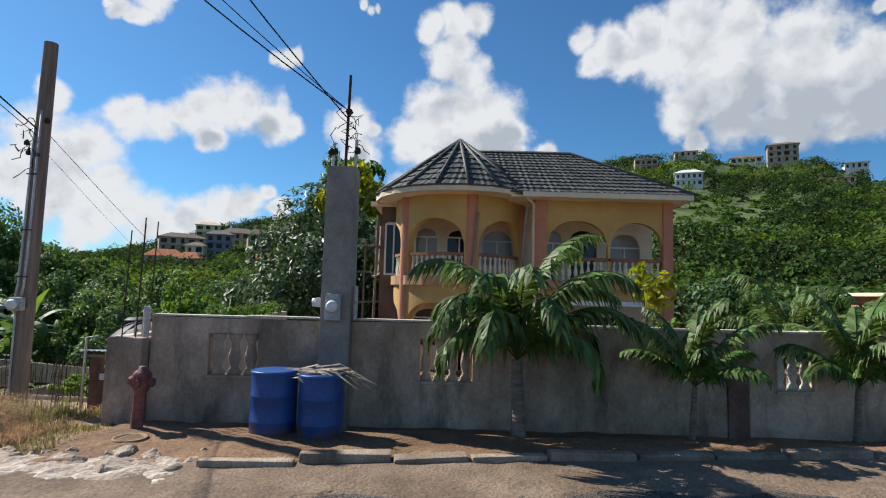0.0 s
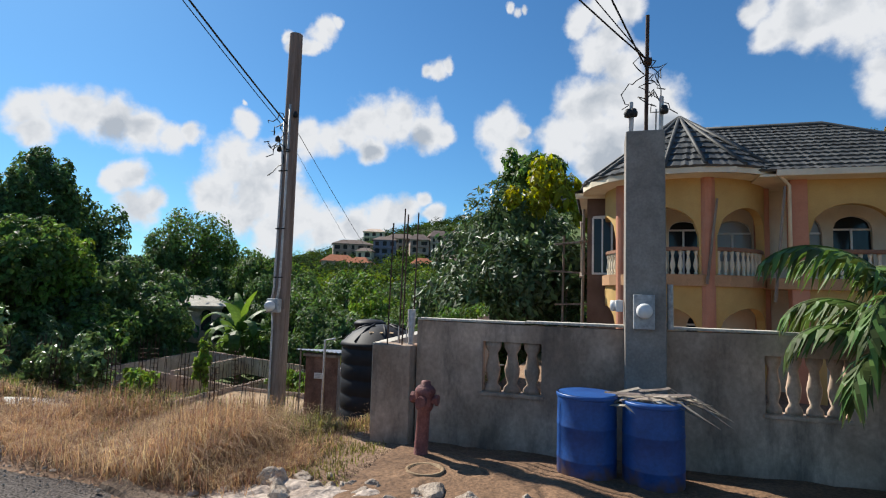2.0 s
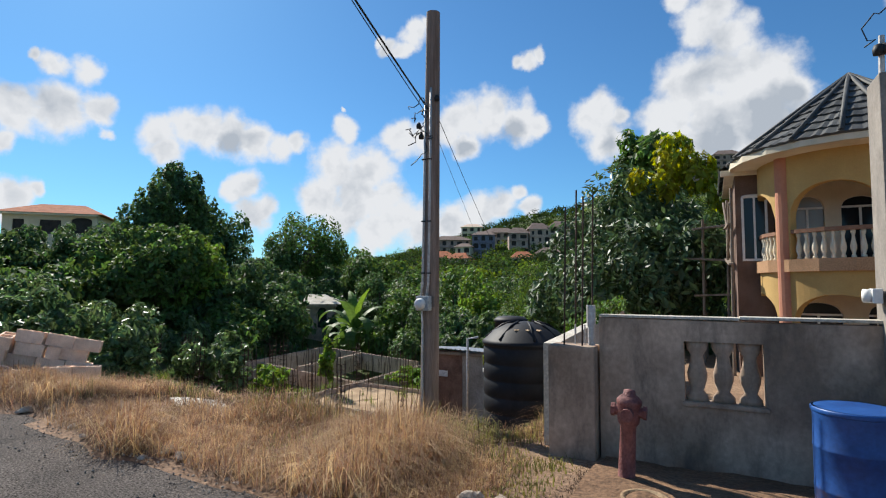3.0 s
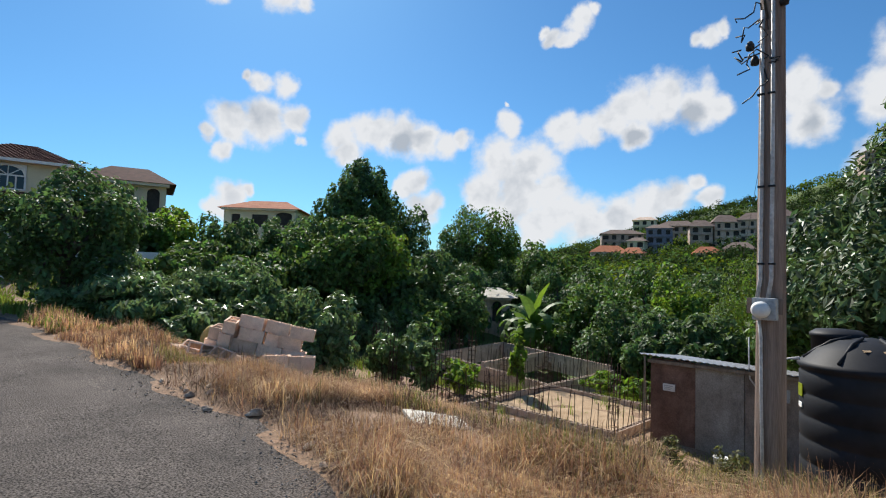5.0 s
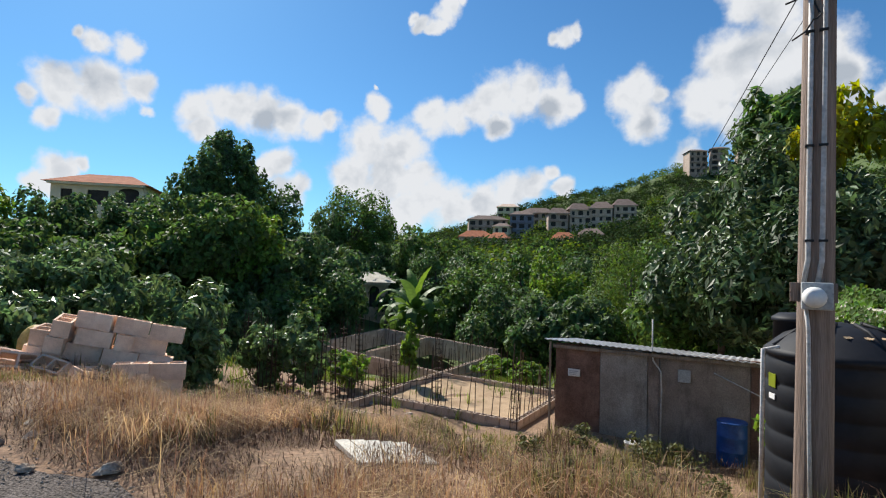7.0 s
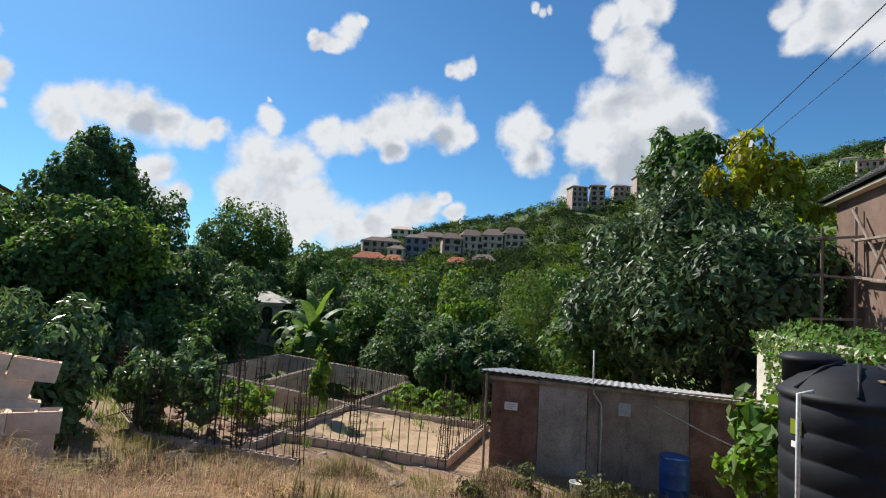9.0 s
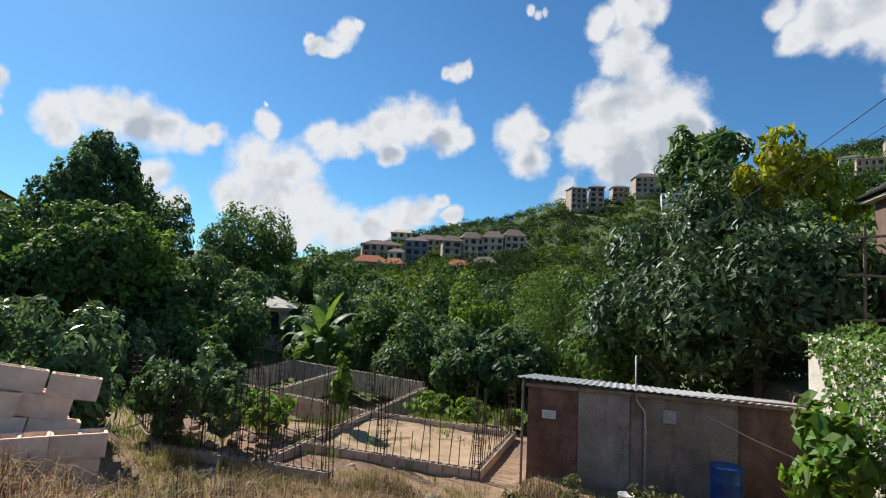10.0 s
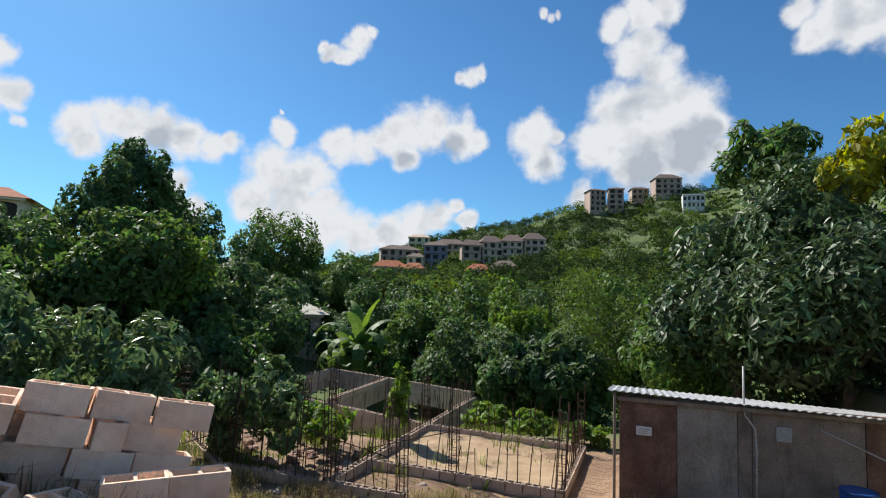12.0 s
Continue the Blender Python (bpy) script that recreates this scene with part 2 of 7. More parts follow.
rubble_mat = material("chalky_rubble", (0.27, 0.205, 0.15), (0.48, 0.4, 0.32), 0.95, 6.0, 50, 0.7, vary=0.2)
sand_mat = material("sand_fill", (0.32, 0.215, 0.125), (0.48, 0.345, 0.215), 0.97, 1.5, 60, 0.6)
rust = material("rusty_steel", (0.035, 0.02, 0.014), (0.09, 0.05, 0.032), 0.8, 8.0, 60, 0.3)
timber = material("weathered_timber", (0.16, 0.12, 0.09), (0.34, 0.28, 0.22), 0.85, 4.0, 60, 0.35, stretch=(1, 1, 0.12))
pole_wood = material("grey_pole_timber", (0.16, 0.11, 0.085), (0.31, 0.235, 0.19), 0.88, 5.0, 50, 0.5, stretch=(4, 4, 0.15))
blue_plastic = material("blue_plastic", (0.01, 0.05, 0.2), (0.025, 0.11, 0.36), 0.42, 2.5, 30, 0.05, grit=0.12)
black_plastic = material("black_plastic", (0.007, 0.008, 0.011), (0.018, 0.019, 0.024), 0.6, 2.0, 20, 0.03, grit=0.1, spec=0.22)
hydrant_red = material("faded_red_paint", (0.14, 0.045, 0.04), (0.27, 0.11, 0.095), 0.7, 6.0, 50, 0.4)
yellow_paint = material("ochre_yellow_paint", (0.42, 0.26, 0.085), (0.55, 0.365, 0.13), 0.8, 0.8, 40, 0.1, grit=0.06)
orange_paint = material("salmon_orange_paint", (0.42, 0.17, 0.1), (0.53, 0.245, 0.15), 0.8, 1.2, 40, 0.1, grit=0.06)
cream_paint = material("cream_paint", (0.6, 0.52, 0.38), (0.74, 0.66, 0.5), 0.75, 1.5, 40, 0.1, grit=0.05)
white_paint = material("white_paint", (0.66, 0.65, 0.62), (0.82, 0.81, 0.78), 0.6, 2.0, 40, 0.05, grit=0.05)
brown_wall = material("raw_brown_render", (0.12, 0.075, 0.055), (0.2, 0.13, 0.1), 0.9, 1.5, 40, 0.2)
roof_tile = material("charcoal_roof_tile", (0.04, 0.042, 0.04), (0.1, 0.1, 0.095), 0.62, 2.0, 40, 0.3, vary=0.18)
red_tile = material("maroon_roof_tile", (0.06, 0.025, 0.024), (0.11, 0.046, 0.042), 0.85, 2.0, 30, 0.3, vary=0.15, spec=0.05)
terracotta = material("terracotta_roof", (0.3, 0.105, 0.055), (0.44, 0.18, 0.1), 0.9, 1.0, 20, 0.3, spec=0.08)
mansion_paint = material("pale_yellow_paint", (0.6, 0.52, 0.36), (0.72, 0.64, 0.46), 0.8, 0.6, 20, 0.1, grit=0.05)
# near-black colour stands in for the shade inside rooms
room_shade = material("painted_room_shade", (0.03, 0.027, 0.025), (0.06, 0.053, 0.048), 0.9, 1.0, 10, 0.0)
window_glass = glass_material("dark_window_glass", (0.02, 0.025, 0.03))
pale_glass = glass_material("curtained_window_glass", (0.3, 0.29, 0.27))
zinc = material("zinc_roof_sheet", (0.4, 0.4, 0.41), (0.62, 0.62, 0.62), 0.45, 2.0, 30, 0.05, metal=0.5)
shed_rust = material("rust_stained_board", (0.13, 0.07, 0.05), (0.26, 0.155, 0.115), 0.9, 2.0, 40, 0.3)
shed_grey = material("grey_cement_board", (0.25, 0.22, 0.19), (0.4, 0.36, 0.32), 0.9, 1.5, 40, 0.25)
shed_brown = material("brown_grey_board", (0.21, 0.165, 0.135), (0.37, 0.3, 0.25), 0.9, 1.5, 40, 0.25)
for stained in (shed_rust, shed_grey, shed_brown):
    streaked(stained, 0.6, (0.05, 0.035, 0.028))
streaked(concrete_grey, 0.5, (0.08, 0.075, 0.07))
meter_metal = material("grey_meter_box", (0.3, 0.31, 0.31), (0.42, 0.43, 0.43), 0.5, 6.0, 30, 0.1)
pvc = material("grey_pvc_pipe", (0.4, 0.38, 0.36), (0.58, 0.56, 0.53), 0.5, 5.0, 30, 0.05)
cable_mat = material("black_cable", (0.01, 0.01, 0.01), (0.02, 0.02, 0.02), 0.6, 5.0, 30, 0.0)
bark = material("grey_brown_bark", (0.06, 0.045, 0.035), (0.15, 0.12, 0.095), 0.9, 6.0, 40, 0.8)
far_grey = material("far_grey_render", (0.34, 0.25, 0.2), (0.5, 0.39, 0.32), 0.9, 0.4, 4, 0.0)
far_cream = material("far_cream_render", (0.5, 0.37, 0.28), (0.68, 0.53, 0.42), 0.9, 0.4, 4, 0.0)
far_blue = material("far_blue_render", (0.17, 0.18, 0.23), (0.24, 0.25, 0.31), 0.9, 0.4, 4, 0.0)
far_white = material("far_white_render", (0.55, 0.55, 0.55), (0.7, 0.7, 0.69), 0.9, 0.4, 4, 0.0)
far_roof = material("far_brown_roof", (0.14, 0.105, 0.09), (0.22, 0.17, 0.145), 0.9, 0.5, 4, 0.0, spec=0.08)
straw = material("dry_grass", (0.2, 0.125, 0.062), (0.52, 0.37, 0.2), 0.8, 0.8, 5, 0.0, island=0.5, translucent=0.3)
green_grass = material("rough_green_grass", (0.12, 0.125, 0.035), (0.25, 0.23, 0.08), 0.8, 0.7, 5, 0.0, island=0.35, translucent=0.35)
dead_leaf = material("dead_palm_leaf", (0.16, 0.13, 0.1), (0.34, 0.29, 0.23), 0.85, 5.0, 30, 0.2, island=0.3)
leaf_dark = leaf_material("dark_tree_leaf", (0.044, 0.088, 0.032), (0.1, 0.175, 0.055), 0.3)
leaf_mid = leaf_material("mid_green_leaf", (0.048, 0.098, 0.025), (0.105, 0.185, 0.045), 0.32)
leaf_light = leaf_material("light_green_leaf", (0.07, 0.14, 0.022), (0.15, 0.25, 0.045), 0.35)
leaf_glossy = leaf_material("glossy_dark_leaf", (0.04, 0.075, 0.032), (0.092, 0.148, 0.056), 0.22, 0.45)
leaf_fern = leaf_material("feathery_leaf", (0.06, 0.115, 0.02), (0.12, 0.19, 0.035), 0.3, 0.6)
weed_leaf = leaf_material("olive_weed_leaf", (0.075, 0.085, 0.03), (0.16, 0.17, 0.06), 0.25, 0.6)
leaf_creeper = leaf_material("creeper_leaf", (0.042, 0.095, 0.016), (0.105, 0.19, 0.03), 0.3, 0.75)
leaf_yellow = leaf_material("yellow_green_leaf", (0.16, 0.2, 0.012), (0.32, 0.33, 0.03), 0.35)
leaf_pale = leaf_material("pale_broad_leaf", (0.07, 0.125, 0.045), (0.15, 0.23, 0.095), 0.3, 0.35)
leaf_palm = leaf_material("palm_leaflet", (0.05, 0.1, 0.022), (0.13, 0.2, 0.05), 0.25, 0.5)
hill_green = leaf_material("hillside_foliage", (0.038, 0.075, 0.016), (0.09, 0.15, 0.03), 0.25, 0.9, 0.1)
hill_dark = leaf_material("hillside_dark_foliage", (0.018, 0.036, 0.012), (0.045, 0.08, 0.022), 0.2, 0.9, 0.1)
hill_bright = leaf_material("hillside_bright_foliage", (0.07, 0.115, 0.016), (0.14, 0.21, 0.03), 0.3, 0.9, 0.1)


def ground_material():
    """One sheet of ground: bare soil, dry verge and green undergrowth mixed by noise."""
    m = material("ground_soil_and_grass", (0.165, 0.095, 0.057), (0.32, 0.21, 0.13), 0.96, 0.5, 22, 0.9, grit=0.4)
    nt = m.node_tree
    add, link = nt.nodes.new, nt.links.new
    bsdf = [n for n in nt.nodes if n.type == "BSDF_PRINCIPLED"][0]
    old = bsdf.inputs["Base Color"].links[0].from_socket
    geo, split = add("ShaderNodeNewGeometry"), add("ShaderNodeSeparateXYZ")
    link(geo.outputs["Position"], split.inputs[0])
    patch = add("ShaderNodeTexNoise")
    patch.inputs["Scale"].default_value, patch.inputs["Detail"].default_value = 0.35, 5.0
    link(geo.outputs["Position"], patch.inputs["Vector"])
    away = add("ShaderNodeMath")
    away.operation = "MULTIPLY_ADD"
    away.inputs[1].default_value = 9.0
    link(patch.outputs["Fac"], away.inputs[0])
    link(split.outputs["Y"], away.inputs[2])
    far = add("ShaderNodeMapRange")
    far.inputs["From Min"].default_value, far.inputs["From Max"].default_value = 26, 32
    link(away.outputs[0], far.inputs["Value"])
    green = add("ShaderNodeMixRGB")
    green.inputs["Color1"].default_value, green.inputs["Color2"].default_value = (0.04, 0.065, 0.018, 1), (0.13, 0.18, 0.05, 1)
    link(patch.outputs["Fac"], green.inputs["Fac"])
    mix = add("ShaderNodeMixRGB")
    link(far.outputs[0], mix.inputs["Fac"])
    link(old, mix.inputs["Color1"])
    link(green.outputs[0], mix.inputs["Color2"])
    link(mix.outputs[0], bsdf.inputs["Base Color"])
    return m


ground_mat = ground_material()


# ---- builders ----
ORIGIN = {}


def thing(name, at, label, category, group="", kind=""):
    ob = new(name)
    ob.location = at
    ob.empty_display_size = 0.1
    ORIGIN[ob] = Vector(at)
    return tagged(ob, label, category, group, kind)


def part(name, bm, mat, parent=None, label=""):
    """Links a bmesh, modelled in world metres, as one mesh under its thing."""
    base = ORIGIN.get(parent, Vector())
    if parent is not None:
        bmesh.ops.translate(bm, verts=bm.verts[:], vec=-base)
    data = bpy.data.meshes.new(name)
    bm.to_mesh(data)
    bm.free()
    data.materials.append(mat)
    ob = new(name, data)
    if parent is not None:
        ob.parent = parent
        ORIGIN[ob] = base
    if label:
        ob["label"] = label
    return ob


def raw(name, verts, faces, mat, parent=None, label=""):
    base = np.array(ORIGIN.get(parent, Vector()))
    data = bpy.data.meshes.new(name)
    data.from_pydata([tuple(v) for v in np.asarray(verts, float) - base], [], faces)
    data.materials.append(mat)
    ob = new(name, data)
    if parent is not None:
        ob.parent = parent
        ORIGIN[ob] = Vector(base)
    if label:
        ob["label"] = label
    return ob


def box(bm, a, b, bevel=0.0, m=None):
    r = bmesh.ops.create_cube(bm, size=1)["verts"]
    a, b = Vector(a), Vector(b)
    bmesh.ops.scale(bm, vec=b - a, verts=r)
    bmesh.ops.translate(bm, vec=(a + b) / 2, verts=r)
    if bevel:
        edges = list({e for v in r for e in v.link_edges})
        made = bmesh.ops.bevel(bm, geom=edges, offset=bevel, segments=2, affect="EDGES", profile=0.6)
        r = list({v for v in r if v.is_valid} | {v for v in made["verts"] if v.is_valid})
    if m is not None:
        bmesh.ops.transform(bm, matrix=m, verts=r)
    return r


def rod(bm, p, q, r0, r1=None, n=8, cap=True):
    p, q = Vector(p), Vector(q)
    length = (q - p).length
    m = Matrix.Translation((p + q) / 2) @ (q - p).to_track_quat("Z", "Y").to_matrix().to_4x4()
    bmesh.ops.create_cone(bm, cap_ends=cap, segments=n, radius1=r0, radius2=r0 if r1 is None else r1, depth=length, matrix=m)


def lathe(bm, profile, at, n=24, squash=1.0, turn=None):
    """A turned shape from (radius, height) pairs."""
    rings = []
    for r, z in profile:
        ring = []
        for k in range(n):
            a = 2 * math.pi * k / n
            v = Vector((r * math.cos(a), r * squash * math.sin(a), z))
            ring.append(bm.verts.new((turn @ v if turn else v) + Vector(at)))
        rings.append(ring)
    for lo, hi in zip(rings, rings[1:]):
        for k in range(n):
            f = bm.faces.new((lo[k], lo[(k + 1) % n], hi[(k + 1) % n], hi[k]))
            f.smooth = True
    if profile[0][0] > 1e-4:
        bm.faces.new(rings[0][::-1])
    if profile[-1][0] > 1e-4:
        bm.faces.new(rings[-1])


def tube(bm, points, r, n=6):
    """One closed tube along the points."""
    points = [Vector(p) for p in points]
    rings = []
    for i, p in enumerate(points):
        way = (points[min(i + 1, len(points) - 1)] - points[max(i - 1, 0)]).normalized()
        side_a = way.orthogonal().normalized() if not rings else (last - way * last.dot(way)).normalized()
        last = side_a
        side_b = way.cross(side_a)
        rings.append([bm.verts.new(p + r * (side_a * math.cos(2 * math.pi * k / n) + side_b * math.sin(2 * math.pi * k / n))) for k in range(n)])
    for lo, hi in zip(rings, rings[1:]):
        for k in range(n):
            bm.faces.new((lo[k], lo[(k + 1) % n], hi[(k + 1) % n], hi[k])).smooth = True
    bm.faces.new(rings[0][::-1])
    bm.faces.new(rings[-1])


def sag(p, q, drop, n=14):
    p, q = Vector(p), Vector(q)
    return [p.lerp(q, k / n) - Vector((0, 0, drop * 4 * (k / n) * (1 - k / n))) for k in range(n + 1)]


def pierced(bm, u0, u1, z0, z1, holes, place, thick, step=0.12):
    """A wall along u with openings (ua, ub, bottom, spring, crown); crown above spring makes an arch. place(u, d, z) sets it in space."""
    cuts = {u0, u1}
    n = max(1, int((u1 - u0) / 0.6))
    cuts |= {u0 + (u1 - u0) * k / n for k in range(n + 1)}
    for ua, ub, zb, zs, zc in holes:
        k = 14 if zc > zs else 1
        cuts |= {ua + (ub - ua) * i / k for i in range(k + 1)}
    us = sorted(cuts)
    us = [u for i, u in enumerate(us) if i == 0 or u - us[i - 1] > 1e-5]

    def top(h, u):
        ua, ub, zb, zs, zc = h
        s = max(-1, min(1, (2 * u - ua - ub) / (ub - ua)))
        return zs + (zc - zs) * math.sqrt(max(0, 1 - s * s))

    def slab(a, b, za0, za1, zb0, zb1):
        q = [place(a, 0, za0), place(b, 0, zb0), place(b, 0, zb1), place(a, 0, za1), place(a, thick, za0), place(b, thick, zb0), place(b, thick, zb1), place(a, thick, za1)]
        v = [bm.verts.new(p) for p in q]
        for f in ((0, 1, 2, 3), (5, 4, 7, 6), (4, 0, 3, 7), (1, 5, 6, 2), (3, 2, 6, 7), (4, 5, 1, 0)):
            bm.faces.new([v[i] for i in f])

    for a, b in zip(us, us[1:]):
        mid = (a + b) / 2
        hit = [h for h in holes if h[0] < mid < h[1]]
        if not hit:
            slab(a, b, z0, z1, z0, z1)
            continue
        low_a = low_b = z0
        for h in sorted(hit, key=lambda k: k[2]):
            if h[2] > max(low_a, low_b) + 1e-4:
                slab(a, b, low_a, h[2], low_b, h[2])
            low_a, low_b = top(h, a), top(h, b)
        if max(low_a, low_b) < z1 - 1e-4:
            slab(a, b, low_a, z1, low_b, z1)
    bmesh.ops.remove_doubles(bm, verts=bm.verts[:], dist=0.0005)
    seen = {}
    for f in bm.faces:
        seen.setdefault(frozenset(f.verts), []).append(f)
    bmesh.ops.delete(bm, geom=[f for fs in seen.values() if len(fs) > 1 for f in fs], context="FACES_ONLY")


# ---- lie of the land ----
def smooth(a, b, v):
    s = max(0.0, min(1.0, (v - a) / (b - a)))
    return s * s * (3 - 2 * s)


RIDGE = [(-180, 1.0), (-110, 1.5), (-90, 2.0), (-60, 2.0), (-45, 2.0), (-33, 2.7), (-28, 3.8), (-23.5, 5.3), (-19, 6.8), (-15.8, 7.5), (-12.8, 7.9), (-7, 9.8), (-4, 10.2), (2, 11.0), (6, 11.4), (15.5, 13.3), (19, 14.2), (22.6, 14.3), (27, 14.1), (30.4, 12.9), (36, 12.8), (39.6, 10.9), (55, 9.0), (80, 5.0), (120, 2.0), (180, 1.0)]


def ridge(az):
    for (a, e), (b, g) in zip(RIDGE, RIDGE[1:]):
        if a <= az <= b:
            s = (az - a) / (b - a)
            return e + (g - e) * s
    return 1.0


def ground(x, y):
    """Height of the ground: level road, bank down to the building plot, valley behind and the hill beyond."""
    west = 1 - smooth(-14, -11, x)
    bank = smooth(6.0 - 0.2 * west, 15.0 - west, y) * smooth(-30, -20, x) * (1 - smooth(-5.2, -4.6, x))
    left = smooth(8.0, 24.0, y) * (1 - smooth(-30, -20, x))
    z = -3.15 * bank - 2.2 * left
    z += 0.45 * smooth(-11.8, -10.8, x) * (1 - smooth(-5.6, -4.9, x)) * smooth(10, 14, y) * (1 - smooth(20.5, 24, y))
    yard = smooth(6.2, 7.2, y) * smooth(-5.0, -4.4, x)
    z -= 0.12 * yard + 0.7 * yard * smooth(7.4, 12, y)
    z += 2.2 * (1 - smooth(-42, -30, x)) * smooth(5.5, 9, y)
    r = math.hypot(x, y)
    if y > 6 or r > 60:
        az = math.degrees(math.atan2(x + 5.5, y - 2.4))
        dip = -3.0 * smooth(25, 45, r) * smooth(5, 25, y)
        top = 330.0 * math.tan(radians(ridge(az)))
        rise = max(0.0, min(1.0, (r - 60) / 270)) ** (2.0 - 0.75 * smooth(0, 20, az))
        far = smooth(340, 900, r)
        z = z + dip * (1 - smooth(60, 110, r)) + rise * top * (1 - 0.75 * far)
    return z


def edge_y(x):
    """Where the carriageway ends and the verge begins."""
    if x < -4.2:
        return 4.66 + 0.58 * (1 - smooth(-11.0, -5.5, x)) + 0.09 * math.sin(x * 1.7) + 0.07 * math.sin(x * 4.1)
    return 4.66 + 0.16 * (min(x, 0) + 4.2) + 0.12 * max(x, 0) + (0.06 * math.sin(x * 5.3) if x < 0 else 0)


def spread(reach, n, core):
    """Grid lines, close together near the middle and wide far out."""
    k = math.asinh(reach / core)
    return [core * math.sinh(k * (2 * i / (n - 1) - 1)) for i in range(n)]


def build_ground():
    xs = [v - 8 for v in spread(1600, 210, 12)]
    ys = [v + 9 for v in spread(1600, 210, 12)]
    verts, faces = [], []
    for y in ys:
        for x in xs:
            z = ground(x, y)
            near = y > edge_y(x) + 0.15 and y < 60
            if near:
                z += 0.06 * noise.noise((x * 1.3, y * 1.3, 0)) + 0.1 * noise.noise((x * 0.4, y * 0.4, 5)) * smooth(7, 10, y)
            if y <= edge_y(x) + 0.15:
                z -= 0.05
            verts.append((x, y, z))
    n = len(xs)
    for j in range(len(ys) - 1):
        for i in range(n - 1):
            a = j * n + i
            faces.append((a, a + 1, a + n + 1, a + n))
    ob = raw("ground", verts, faces, ground_mat)
    for p in ob.data.polygons:
        p.use_smooth = True
    tagged(ob, "red-brown soil falling from the roadside to a green valley and hill", "ground", kind="structure")


build_ground()


def build_road():
    verts, faces = [], []
    xs = [-70 + 0.4 * i for i in range(320)]
    ws = [-4.5, -2.5, 0, 1.5, 3, 4, 4.6, 1000]
    for x in xs:
        for w in ws:
            y = edge_y(x) + 0.1 * noise.noise((x * 2.3, 1, 0)) if w == 1000 else w - (0.2 if w == 4.6 else 0)
            verts.append((x, y, 0.012 * noise.noise((x * 0.5, y * 0.5, 2)) - (0.035 if w == 1000 else 0) + 0.004))
    m = len(ws)
    for i in range(len(xs) - 1):
        for j in range(m - 1):
            a = i * m + j
            faces.append((a, a + m, a + m + 1, a + 1))
    ob = raw("road", verts, faces, asphalt)
    for p in ob.data.polygons:
        p.use_smooth = True
    tagged(ob, "worn grey asphalt road with crumbling uneven edge", "road", kind="structure")


build_road()


def build_spill():
    """Dust and soil washed over the edge of the carriageway."""
    verts, faces = [], []
    xs = [-5.6 + 0.16 * i for i in range(110)]
    for x in xs:
        wide = 0.1 + 0.95 * smooth(-5.6, -4.0, x) + 0.35 * noise.noise((x * 0.9, 0, 0)) + 0.16 * noise.noise((x * 3.1, 0, 2))
        for k in range(7):
            y = edge_y(x) + 0.14 - max(0.15, wide) * (1 - k / 6)
            verts.append((x + 0.06 * noise.noise((x * 5, y * 5, 0)), y, 0.006 + 0.03 * (k / 6) + (0.014 * noise.noise((x * 4, y * 4, 1)) if k else -0.03)))
    for i in range(len(xs) - 1):
        for k in range(6):
            a = i * 7 + k
            faces.append((a, a + 7, a + 8, a + 1))
    ob = raw("soil_spill", verts, faces, spill_mat)
    tagged(ob, "dusty brown soil washed over the road edge", "soil", kind="structure")


spill_mat = material("dusty_soil", (0.125, 0.085, 0.056), (0.25, 0.18, 0.125), 0.96, 1.2, 35, 0.8, grit=0.35)
build_spill()


